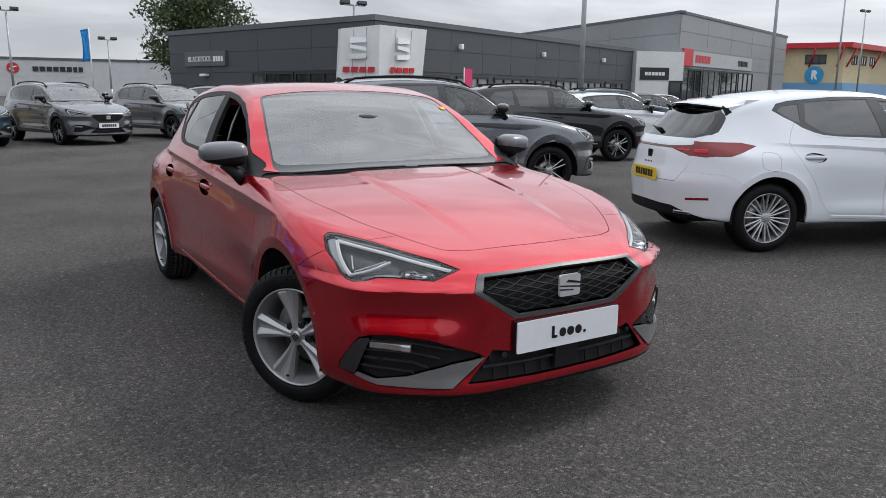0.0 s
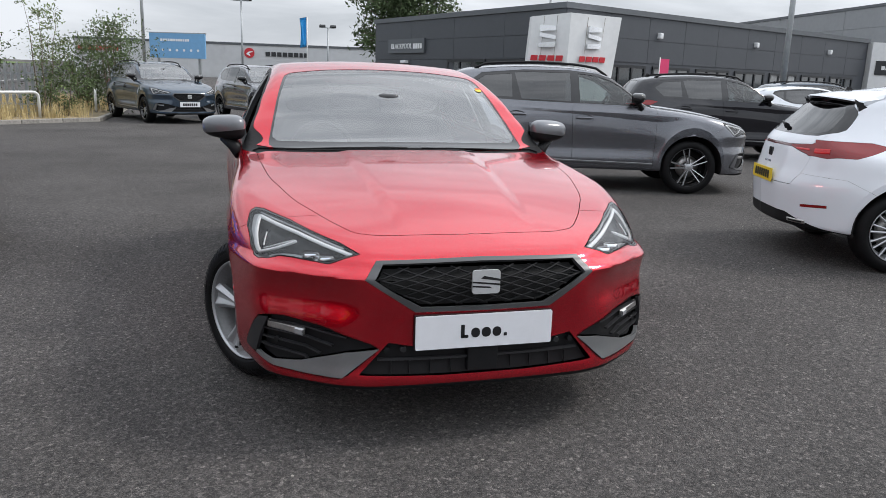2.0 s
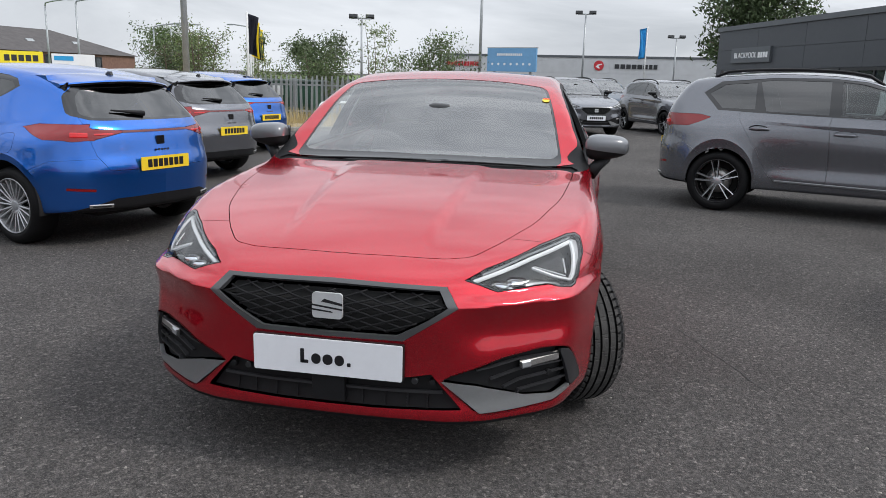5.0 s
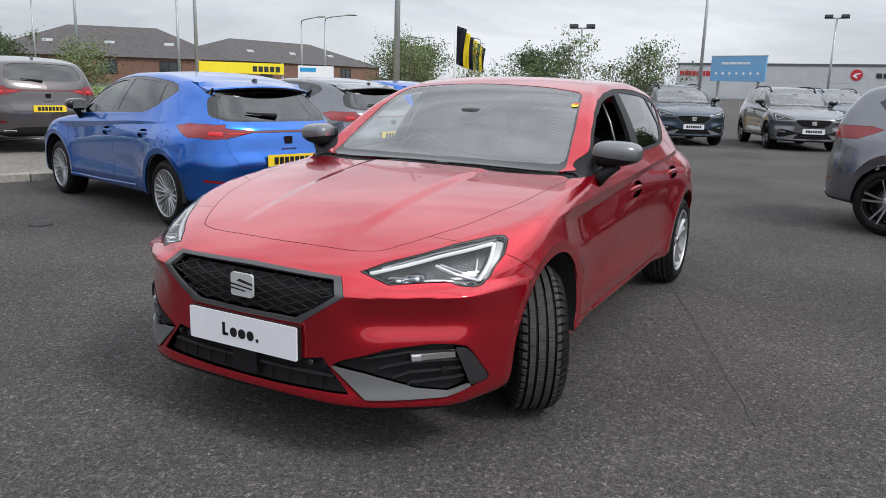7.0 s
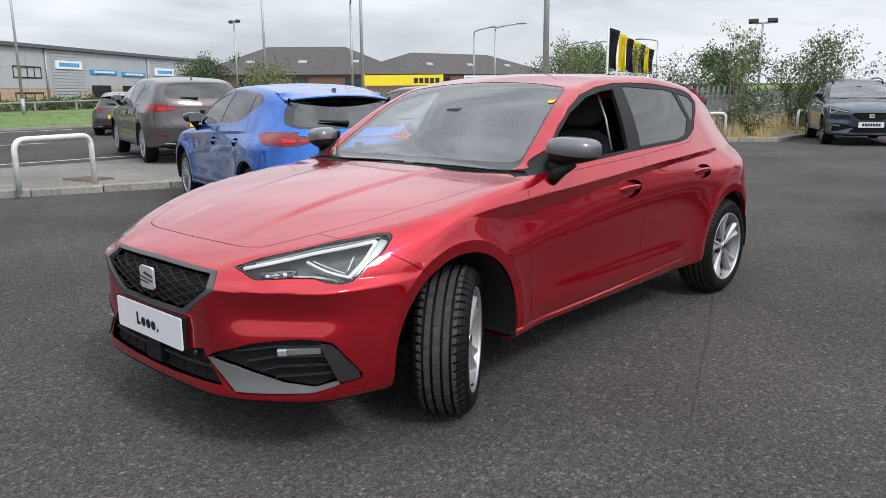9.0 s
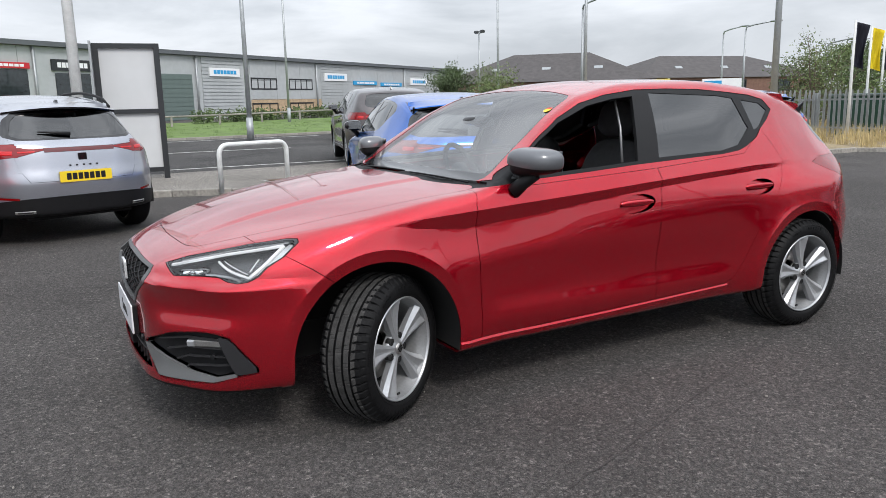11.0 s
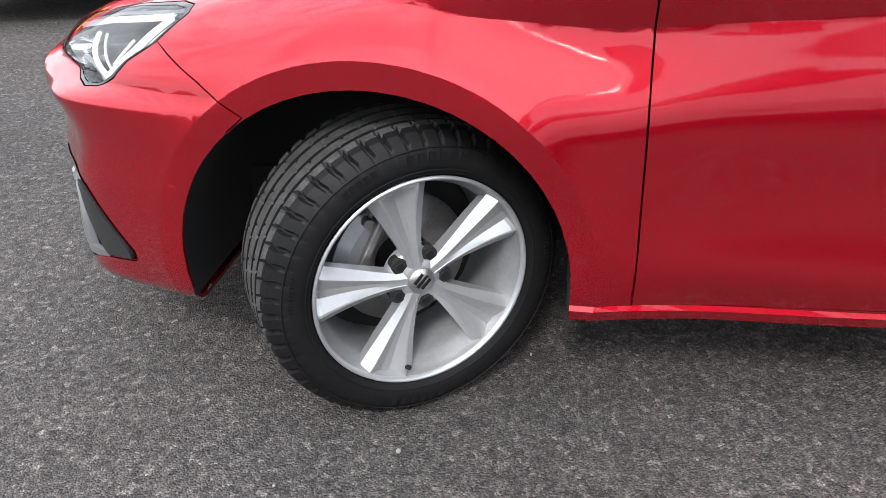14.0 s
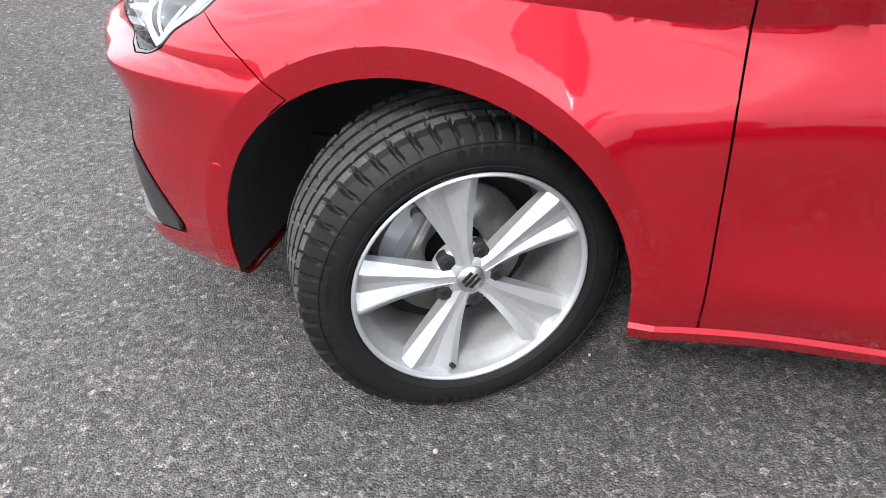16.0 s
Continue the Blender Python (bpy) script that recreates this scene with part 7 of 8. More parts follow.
        if detail > 1:
            for sgn in (1, -1):
                bm = bmesh.new()
                add_tube(bm, [(sgn * 0.585, 1.475, 1.345), (sgn * 0.665, 1.450, 1.20), (sgn * 0.735, 1.405, 1.03)], [0.006, 0.007, 0.007], 8)
                part("pillar_trim", bm, SATIN, car)
            q = shape.settle(np.array([[0.585, 1.03, 1.338]]))[0]
            nn = Vector(shape.normal(q[None])[0])
            fr = nn.to_track_quat("Z", "Y").to_matrix().to_4x4()
            sm = Matrix.Translation(Vector(q) + nn * 0.0015) @ fr
            part("window_sticker", prism(circle(0, 0, 0.020, 20), sm, 0.0008), STICKER, car)
            part("sticker_band", prism(rounded(0.036, 0.013, 0.005), sm @ Matrix.Translation((0.004, 0.016, 0.001)), 0.0008), STICKERRED, car)
        # headlining and pillars seen through the glass
        sk.panel("body", LINING, car, push=0.03, as_name="headlining")
    return car


STICKER = mat_plain("yellow_sticker", (0.85, 0.55, 0.03), 0.4, 0, 0.02, 5)
STICKERRED = mat_plain("red_sticker", (0.75, 0.07, 0.02), 0.4, 0, 0.02, 5)
mat_led = mat_plain("white_light_guide", (0.86, 0.87, 0.88), 0.25, 0, 0.02, 10, coat=0.4)
BLACKSATIN = mat_plain("satin_black_plastic", (0.022, 0.022, 0.024), 0.32, 0, 0.05, 20)



def recolour(car, old, fresh):
    """Gives a copied car its own paint."""
    for o in car.children_recursive:
        for sl in o.material_slots:
            if sl.material == old:
                sl.link = "OBJECT"
                sl.material = fresh


def heading(dx, dy):
    return math.degrees(math.atan2(dx, -dy))


hero = build_car(pose(0, 0, 0), HATCH, RED, "red metallic five-door hatchback car with front windows down and wheels turned", "red_hatchback", h=0.025, steer=33, detail=2, style="five",
                 open_windows=True, track=(0.785, 0.022))

# ---- the other cars on the lot ----
white = build_car(pose(6.80, 0.80, 0, 0, 0, heading(0.92, -0.375)), HATCH, WHITE, "white five-door hatchback car parked on the tarmac", "white_hatchback", h=0.04, style="ten")


def hatch_at(x, y, dx, dy, paint, name, label):
    c = copy_thing(white, pose(x, y, 0, 0, 0, heading(dx, dy)))
    c.name = name
    recolour(c, WHITE, paint)
    return tagged(c, label)


hatch_at(-6.07, 3.55, -0.963, 0.268, BLUE, "blue_hatchback", "bright blue five-door hatchback car parked nose to the kerb")
hatch_at(-7.30, 7.32, -0.963, 0.268, GREY, "grey_hatchback", "dark grey hatchback car parked between two blue ones")
hatch_at(-8.35, 10.95, -0.963, 0.268, BLUE, "blue_hatchback", "bright blue hatchback car parked last by the fence")
hatch_at(-5.85, -4.15, -0.95, -0.30, RED, "red_hatchback", "red hatchback car parked nose to the kerb with a yellow plate")

suv = build_car(pose(5.07, 5.88, 0, 0, 0, heading(0.95, -0.314)), SUV, GREY, "graphite grey sport utility car with dark alloy wheels", "grey_suv", h=0.045, style="star", wheel_r=0.345, rim_r=0.245, suv=True, wheelbase=2.63,
                track=(0.79, 0), cladding=False, rails=True)


def suv_at(x, y, dx, dy, paint, name, label):
    c = copy_thing(suv, pose(x, y, rise(x, y), 0, 0, heading(dx, dy)))
    c.name = name
    recolour(c, GREY, paint)
    return tagged(c, label)


suv_at(9.9, 9.5, 0.95, -0.314, BLACKP, "black_suv", "black sport utility car with pale roof parked in a row")
suv_at(-2.25, 18.5, 0.42, -0.907, NAVYG, "blue_grey_suv", "dark blue-grey sport utility car with a white front plate")
suv_at(0.62, 19.0, 0.36, -0.933, GREY, "grey_suv", "graphite grey sport utility car facing the aisle")
suv_at(3.7, 20.3, 0.40, -0.916, GREY, "grey_suv", "graphite grey sport utility car in the far row")
suv_at(6.3, 22.3, 0.40, -0.916, SILVER, "silver_suv", "silver sport utility car in the far row")
suv_at(1.6, 26.5, 0.40, -0.916, NAVYG, "blue_grey_suv", "dark blue-grey sport utility car behind the far row")
suv_at(17.2, 14.8, 0.95, -0.314, NAVYG, "blue_grey_suv", "dark sport utility car in the row by the showroom")
hatch_at(14.2, 11.8, 0.95, -0.314, WHITE, "white_hatchback", "white hatchback car parked between dark cars")
hatch_at(21.0, 17.0, 0.95, -0.314, BLACKP, "black_hatchback", "black hatchback car in the row by the showroom")
hatch_at(24.5, 19.5, 0.95, -0.314, SILVER, "silver_hatchback", "silver hatchback car in the row by the showroom")

hatch_at(-24.6, 10.9, -0.8, 0.6, BROWNG, "brown_hatchback", "small brown hatchback car parked beyond the verge")

COUPE = Shape(**{**HATCH_FORM, "scale": (1.022, 1.018, 1.05)})
build_car(pose(-8.30, -1.84, 0, 0, 0, heading(-0.95, -0.30)), COUPE, SILVER, "silver crossover car with black cladding and a full-width red light bar", "silver_crossover", h=0.045, style="star", wheel_r=0.345, rim_r=0.245,
          wheelbase=2.70, track=(0.785, 0), cladding=True, rails=True)
BIGSUV = Shape(**{**SUV_FORM, "scale": (1.09, 1.13, 1.135)})
build_car(pose(-13.9, 6.25, 0.07, 0, 0, heading(-0.963, 0.268)), BIGSUV, BROWNG, "large bronze-grey sport utility car parked beyond the kerb", "large_suv", h=0.06, style="ten", wheel_r=0.37, rim_r=0.26, suv=True,
          wheelbase=3.0, track=(0.84, 0))

# ---- posts, flags, fence, signs ----


def lamp_post(x, y, top, kind="flood", turn=0.0, mat=None, r=0.085, label="tall galvanised lighting column"):
    z0 = rise(x, y)
    post = thing("lamp_post", pose(x, y, z0, 0, 0, turn), label, "lamp post", "lighting columns")
    h = top - z0
    m = mat or GALV
    part("column", cyl((0, 0, -0.1), (0, 0, h), r, r * 0.62, 14), m, post)
    part("base_flange", cyl((0, 0, 0), (0, 0, 0.9), r * 1.35, r * 1.3, 14), m, post)
    if kind == "flood":
        part("cross_arm", cyl((-0.5, 0, h), (0.5, 0, h), 0.04, 0.04, 8), m, post)
        for sx in (-0.42, 0.42):
            part("floodlight", box((-0.22, -0.10, 0), (0.22, 0.14, 0.17), pose(sx, 0, h + 0.02, -18), 0.02), FRAMEM, post)
    elif kind == "arm":
        bm = bmesh.new()
        add_tube(bm, [(0, 0, h - 0.1), (0.05, 0, h + 0.12), (0.5, 0, h + 0.22), (1.5, 0, h + 0.34)], 0.045, 8)
        part("bracket", bm, m, post)
        part("lantern", blob((1.75, 0, h + 0.34), (0.36, 0.12, 0.06), 2.6, 12, 8), m, post)
    elif kind == "camera":
        part("dome_camera", blob((0.25, 0, h - 0.5), (0.10, 0.10, 0.12), 2.2, 10, 8), SIGN_WHITE, post)
    return post


for x, y, top, kind, turn in ((0.0, 46.5, 5.7, "flood", 0), (6.5, 56.1, 4.9, "flood", 10), (-11.0, 35.0, 4.4, "flood", 15), (-28.5, 36.7, 5.2, "arm", 20), (-29.4, 48.2, 4.6, "arm", 20), (-24.5, 50.9, 4.8, "arm", 170),
                              (-19.8, 17.7, 8.0, "plain", 0), (-30.4, 20.5, 8.0, "plain", 0), (-4.16, 30.3, 8.0, "plain", 0), (15.3, 16.3, 7.5, "camera", 0), (13.2, 29.5, 5.3, "flood", 0), (24.0, 15.4, 8.0, "plain", 0),
                              (49.2, 28.2, 9.5, "plain", 0), (62.8, 34.6, 8.4, "flood", 0), (-10.4, 16.6, 8.6, "camera", 20), (-26.0, 22.5, 5.6, "arm", 0), (-33.0, 39.9, 5.4, "arm", 0), (-28.0, 43.7, 4.3, "arm", 0),
                              (-47.7, 29.8, 6.5, "flood", 0), (-25.4, 6.1, 8.5, "plain", 0), (-39.3, 11.9, 9.0, "flood", 0)):
    lamp_post(x, y, top, kind, turn, r=0.10 if (x, y) in ((-10.4, 16.6), (15.3, 16.3), (-25.4, 6.1)) else 0.075)
pole = thing("flag_pole", pose(-10.3, -0.5, 0), "plain white flag pole beside the kerb", "flag pole")
part("column", cyl((0, 0, 0), (0, 0, 8), 0.09, 0.07, 14), WHITEPOST, pole)


def flag(x, y, top, hang, wide, mats, label, turn=30):
    z0 = rise(x, y)
    fl = thing("flag", pose(x, y, z0, 0, 0, turn), label, "flag", "flags on poles")
    part("flag_pole", cyl((0, 0, 0), (0, 0, top - z0), 0.045, 0.03, 10), WHITEPOST, fl)
    n = 10
    for b, mt in enumerate(mats):
        bm = bmesh.new()
        rows = []
        for i in range(n + 1):
            z = top - z0 - 0.05 - hang * (b + i / n) / len(mats)
            rows.append([bm.verts.new((0.04 + wide * k / 6 * (1 - 0.25 * math.sin((b * n + i) * 0.25)), 0.10 * math.sin(k * 1.3 + (b * n + i) * 0.35) * k / 6, z - 0.10 * k / 6)) for k in range(7)])
        for u, v in zip(rows, rows[1:]):
            for k in range(6):
                bm.faces.new((u[k], u[k + 1], v[k + 1], v[k]))
        bmesh.ops.solidify(bm, geom=bm.faces[:], thickness=0.006)
        part("cloth", bm, mt, fl, smooth=True)
    return fl


FLAGBLACK = mat_plain("black_flag_cloth", (0.015, 0.016, 0.03), 0.8, 0, 0.1, 4)
FLAGYELLOW = mat_plain("yellow_flag_cloth", (0.75, 0.60, 0.02), 0.8, 0, 0.1, 4)
FLAGBLUE = mat_plain("blue_flag_cloth", (0.06, 0.42, 0.80), 0.8, 0, 0.1, 4)
for k in range(7):
    x, y = -9.4 - 0.95 * k, 18.4 + 2.2 * k
    flag(x, y, 3.25 + rise(x, y) * 0.6, 1.15, 0.30, (FLAGYELLOW,) if k % 2 else (FLAGBLACK,), "limp yellow flag on a white pole" if k % 2 else "limp black flag on a white pole", 20 + 12 * (k % 3))
flag(3.5, 41.4, 4.6, 1.6, 0.42, (FLAGBLUE,), "bright blue feather flag on a white pole", 190)


def hoop(x0, y0, x1, y1, h=0.72, z=0.06, label="white painted steel hoop barrier"):
    ho = tagged(new("hoop_barrier"), label, "barrier", "hoop barriers")
    d = Vector((x1 - x0, y1 - y0, 0))
    bm = bmesh.new()
    r = 0.14
    n = d.length
    e = d.normalized()
    b = Vector((x0, y0, z))
    pts = [b, b + Vector((0, 0, h - r))]
    pts += [b + e * (r - r * math.cos(a)) + Vector((0, 0, h - r + r * math.sin(a))) for a in (radians(t) for t in (22, 45, 67, 90))]
    pts += [b + e * (n - r + r * math.sin(a)) + Vector((0, 0, h - r + r * math.cos(a))) for a in (radians(t) for t in (0, 22, 45, 67))]
    pts += [b + d + Vector((0, 0, h - r)), b + d]
    add_tube(bm, pts, 0.038, 12)
    part("hoop", bm, WHITEPOST, ho)
    return ho


hoop(-8.1, 1.25, -8.5, 2.42)
hoop(-8.95, -1.35, -9.25, -0.15)
hoop(-9.75, -4.6, -9.55, -3.5)
hoop(-6.67, 17.1, -5.6, 18.3, 0.66)
hoop(-4.75, 21.5, -4.9, 23.0, 0.66)


def palisade(x0, x1, y, top, step_=0.165):
    """Steel palisade: W-section pales with split tips on two rails."""
    fence = thing("palisade_fence", pose(0, 0, 0), "galvanised steel palisade fence with split pointed pales", "fence")
    n = int(abs(x1 - x0) / step_)
    z0 = 0.05
    me = bpy.data.meshes.new("pale")
    bm = bmesh.new()
    w = 0.034
    h = top - z0
    outl = [(-w, 0), (w, 0), (w, h - 0.12), (0.026, h - 0.05), (0.012, h), (0.0, h - 0.05), (-0.012, h), (-0.026, h - 0.05), (-w, h - 0.12)]
    rot = Matrix(((1, 0, 0, 0), (0, 0, -1, 0), (0, 1, 0, 0), (0, 0, 0, 1)))
    add_prism(bm, outl, rot, 0.006)
    for sx in (-1, 1):
        add_box(bm, (sx * w - 0.003, -0.022, 0.02), (sx * w + 0.003, 0.0, h - 0.14))
    add_box(bm, (-0.006, -0.016, 0.02), (0.006, -0.004, h - 0.14))
    bmesh.ops.recalc_face_normals(bm, faces=bm.faces)
    bm.to_mesh(me)
    bm.free()
    me.materials.append(GALV)
    for k in range(n):
        ob = new("pale", me)
        ob.parent = fence
        x = x0 + (x1 - x0) * k / n
        ob.matrix_basis = pose(x, y, z0 + random.uniform(-0.02, 0.02), random.uniform(-1, 1), random.uniform(-1.2, 1.2), 0)
    for zz in (0.35, top - 0.32):
        part("rail", box((min(x0, x1), y + 0.012, zz), (max(x0, x1), y + 0.055, zz + 0.05)), GALV, fence)
    for k in range(int(abs(x1 - x0) / 2.75) + 1):
        x = x0 + (x1 - x0) * min(1, k * 2.75 / abs(x1 - x0))
        part("fence_post", box((x - 0.05, y + 0.055, 0), (x + 0.05, y + 0.14, top - 0.1)), GALV, fence)
    return fence


palisade(-5.55, -22.0, 19.2, 1.47)

# two-panel sign seen from behind
ts = thing("tall_sign", pose(-11.3, 0.42, 0.05, 0, 0, 84), "back of a tall sign with black frame and weathered white panels", "sign")
part("frame_post", box((-0.56, -0.06, 0), (-0.46, 0.06, 2.46)), SIGN_DARK, ts)
part("frame_post", box((0.46, -0.06, 0), (0.56, 0.06, 2.46)), SIGN_DARK, ts)
for z in (0.15, 1.22, 2.38):
    part("frame_rail", box((-0.46, -0.055, z), (0.46, 0.055, z + 0.08)), SIGN_DARK, ts)
for z in (0.23, 1.30):
    part("panel", box((-0.46, 0.0, z), (0.46, 0.03, z + (0.99 if z < 1 else 1.08))), SHED_WHITE, ts)
part("side_cheek", box((-0.60, -0.35, 0), (-0.565, 0.06, 2.48)), GALV, ts)

# blue billboard
bb = thing("billboard", pose(-2.95, 32.0, 0.15, 0, 0, -19), "light blue advertising billboard on steel posts", "billboard")
part("board", box((-1.22, -0.06, 1.75), (1.22, 0.06, 2.78)), SIGN_BLUE, bb)
part("edge_frame", box((-1.25, -0.04, 2.785), (1.25, 0.08, 2.82)), GALV, bb)
for sx in (-0.9, 0.9):
    part("post", box((sx - 0.05, 0.065, 0), (sx + 0.05, 0.165, 2.7)), GALV, bb)
sign_bars(bb, facing(-0.1, -0.062, 2.50, 0, -1), [0.09, 0.08, 0.08, 0.08, 0.12, 0.08, 0.08, 0.07, 0.08, 0.07, 0.08, 0.08], 0.10, 0.025, SIGN_WHITE, 0.006)
for k in range(7):
    part("icon", prism(circle(0, 0, 0.055, 12), facing(-0.95 + 0.31 * k, -0.062, 2.08, 0, -1), 0.006), SIGN_WHITE, bb)

# yellow banner with bars, and a small white sign
yb = thing("yellow_banner", pose(-18.65, 18.8, 0.0, 0, 0, 43.5), "yellow sale banner with black lettering blocks", "banner")
part("banner", box((-1.55, -0.02, 1.62), (1.55, 0.02, 2.02)), SIGN_YELLOW, yb)
sign_bars(yb, facing(0.9, -0.022, 1.80, 0, -1), [0.16] * 5, 0.20, 0.05, SIGN_DARK, 0.006)
for sx in (-1.5, 1.5):
    part("post", box((sx - 0.04, 0.025, 0), (sx + 0.04, 0.10, 2.05)), GALV, yb)
gs = thing("small_sign", pose(-22.8, 28.5, rise(-22.8, 28.5), 0, 0, 40), "white board sign with green and blue print blocks", "sign")
part("board", box((-0.9, -0.03, 1.3), (0.9, 0.03, 1.95)), SIGN_WHITE, gs)
part("print_block", box((-0.8, -0.036, 1.65), (0.0, -0.031, 1.85)), SIGN_CYAN, gs)
part("post", box((-0.06, 0.035, 0), (0.06, 0.12, 1.9)), GALV, gs)
skip = thing("green_container", pose(-9.6, 20.9, 0.03, 0, 0, 4), "dark green steel container behind the fence", "container")
part("body", box((-1.5, -0.9, 0.05), (1.5, 0.9, 1.22), None, 0.03), mat_plain("green_painted_steel", (0.02, 0.07, 0.045), 0.5, 0.1, 0.15, 3), skip)
part("lid", box((-1.55, -0.95, 1.225), (1.55, 0.95, 1.30), None, 0.02), SHUTTER, skip)
part("label_plate", box((0.2, -0.915, 0.8), (0.55, -0.902, 1.1)), SIGN_WHITE, skip)
pk = thing("pink_banner", pose(16.4, 24.8, 0, 0, 0, 20), "small pink upright banner outside the showroom", "banner")
part("banner", box((-0.28, -0.01, 1.5), (0.28, 0.01, 2.45)), mat_plain("pink_cloth", (0.62, 0.04, 0.14), 0.7, 0, 0.05, 3), pk)
part("pole", cyl((-0.3, 0, 0), (-0.3, 0, 2.5), 0.02, 0.02, 8), WHITEPOST, pk)

# hedge and post-and-rail fence across the road
def rail_fence(pts, h):
    fe = thing("rail_fence", pose(0, 0, 0), "low timber post and rail fence along the grass", "fence")
    for (ax, ay), (bx, by) in zip(pts, pts[1:]):
        a, b = Vector((ax, ay, rise(ax, ay) + h)), Vector((bx, by, rise(bx, by) + h))
        part("rail", cyl(a, b, 0.05, 0.05, 8), KERB, fe)
        n = max(1, int((b - a).length / 2.2))
        for k in range(n):
            p = a.lerp(b, k / n)
            part("post", box((p.x - 0.05, p.y - 0.05, p.z - h), (p.x + 0.05, p.y + 0.05, p.z + 0.06)), KERB, fe)


rail_fence([(-34.5, -12.0), (-37.5, 0.0), (-39.5, 8.0), (-43.0, 16.0), (-47, 26)], 0.62)

# ---- plants ----
LEAF = mat_plain("bush_leaves", (0.075, 0.115, 0.035), 0.6, 0, 0.55, 1.2)
LEAFLIGHT = mat_plain("willow_leaves", (0.13, 0.175, 0.06), 0.6, 0, 0.5, 1.2)
LEAFDARK = mat_plain("dark_tree_leaves", (0.062, 0.095, 0.034), 0.6, 0, 0.5, 0.8)
BARK = mat_plain("bark", (0.12, 0.095, 0.07), 0.9, 0, 0.3, 8, 0.5, 30)
STRAW = mat_plain("dry_grass", (0.48, 0.38, 0.19), 0.8, 0, 0.3, 2)


def leaf_cloud(points, size, rng, per, spread):
    """Many small folded leaves scattered about points."""
    vs, fs = [], []
    for p in points:
        for _ in range(per):
            c = np.array(p) + rng.normal(0, spread, 3)
            a = rng.normal(0, 1, 3)
            a /= np.linalg.norm(a)
            b = np.cross(a, rng.normal(0, 1, 3))
            b /= max(np.linalg.norm(b), 1e-6)
            s = size * rng.uniform(0.6, 1.3)
            n = np.cross(a, b) * s * 0.18
            k = len(vs)
            vs += [c - a * s, c + b * s * 0.42 + n, c + a * s, c - b * s * 0.42 + n]
            fs += [(k, k + 1, k + 2), (k, k + 2, k + 3)]
    return vs, fs


def plant(name, x, y, height, radius, seed, leaf, size, stems=1, per=26, label="", category="bush", clear=0.12, droop=0.0, limbs=46, trunk_r=0.05, spread=0.16):
    rng = np.random.default_rng(seed)
    z0 = rise(x, y) + 0.05
    tr = thing(name, pose(x, y, z0), label, category, "trees and bushes")
    bm = bmesh.new()
    tips = []
    for s_ in range(stems):
        a0 = 2 * math.pi * s_ / stems + rng.uniform(0, 1)
        lean = 0.0 if stems == 1 else radius * rng.uniform(0.2, 0.55)
        base = np.array([0.10 * radius * math.cos(a0), 0.10 * radius * math.sin(a0), -0.05]) if stems > 1 else np.zeros(3)
        hh = height * (rng.uniform(0.75, 1.0) if stems > 1 else 0.9)
        pts = [base + np.array([lean * math.cos(a0) * t + rng.normal(0, 0.03) * height * 0.3 * t, lean * math.sin(a0) * t + rng.normal(0, 0.03) * height * 0.3 * t, hh * t]) for t in np.linspace(0, 1, 7)]
        add_tube(bm, [tuple(p) for p in pts], [trunk_r * (1 - 0.85 * t) for t in np.linspace(0, 1, 7)], 7)
        nl = max(3, limbs // stems)
        for k in range(nl):
            t = clear + (1 - clear) * (k + rng.uniform(0, 1)) / nl
            i = min(5, int(t * 6))
            p = pts[i] + (pts[i + 1] - pts[i]) * (t * 6 - i)
            az = rng.uniform(0, 2 * math.pi)
            prof = math.sin(math.pi * min(1.0, max(0.06, (t - clear * 0.6) / (1.06 - clear * 0.6)))) ** 0.7
            ln = radius * prof * rng.uniform(0.45, 1.1)
            d = np.array([math.cos(az), math.sin(az), rng.uniform(0.1, 0.7) - droop])
            q = p + d * ln * 0.55
            e = p + d * ln + np.array([0, 0, -droop * ln * 0.3])
            add_tube(bm, [tuple(p), tuple(q), tuple(e)], [trunk_r * 0.30 * (1 - 0.6 * t), trunk_r * 0.18, trunk_r * 0.06], 5)
            for f in (0.35, 0.6, 0.8, 1.0):
                tips.append(p + (e - p) * f + rng.normal(0, 0.06, 3) * radius * 0.5)
        tips.append(pts[-1])
    part("trunk", bm, BARK, tr)
    vs, fs = leaf_cloud(tips, size, rng, per, spread)
    me = bpy.data.meshes.new("crown")
    me.from_pydata([tuple(v) for v in vs], [], fs)
    me.materials.append(leaf)
    ob = new("crown", me)
    ob.parent = tr
    return tr


plant("tree", 9.4, 43.0, 6.9, 3.2, 1, LEAFDARK, 0.15, 1, 34, "tall dark green broadleaf tree behind the showroom", "tree", 0.22, 0.0, 80, 0.22, 0.30)
plant("bush", -8.3, 21.6, 2.3, 1.35, 2, LEAF, 0.05, 6, 11, "dense dark green bush behind the fence", "bush", 0.05, 0.1, 80, 0.03, 0.15)
plant("bush", -10.6, 22.4, 1.75, 1.2, 3, LEAFLIGHT, 0.05, 6, 10, "pale green shrub behind the fence", "bush", 0.05, 0.1, 60, 0.03, 0.15)
plant("bush", -4.3, 22.0, 2.75, 1.0, 4, LEAF, 0.05, 8, 11, "upright green willow bush beside the kerb", "bush", 0.05, -0.2, 90, 0.03, 0.12)
plant("bush", -5.3, 23.0, 2.3, 0.9, 14, LEAF, 0.05, 7, 10, "green willow bush growing with another", "bush", 0.05, -0.2, 70, 0.03, 0.12)
plant("sapling", -5.55, 18.75, 3.2, 0.85, 5, LEAFLIGHT, 0.045, 3, 8, "thin young birch sapling with sparse leaves", "tree", 0.15, 0.0, 34, 0.022, 0.08)
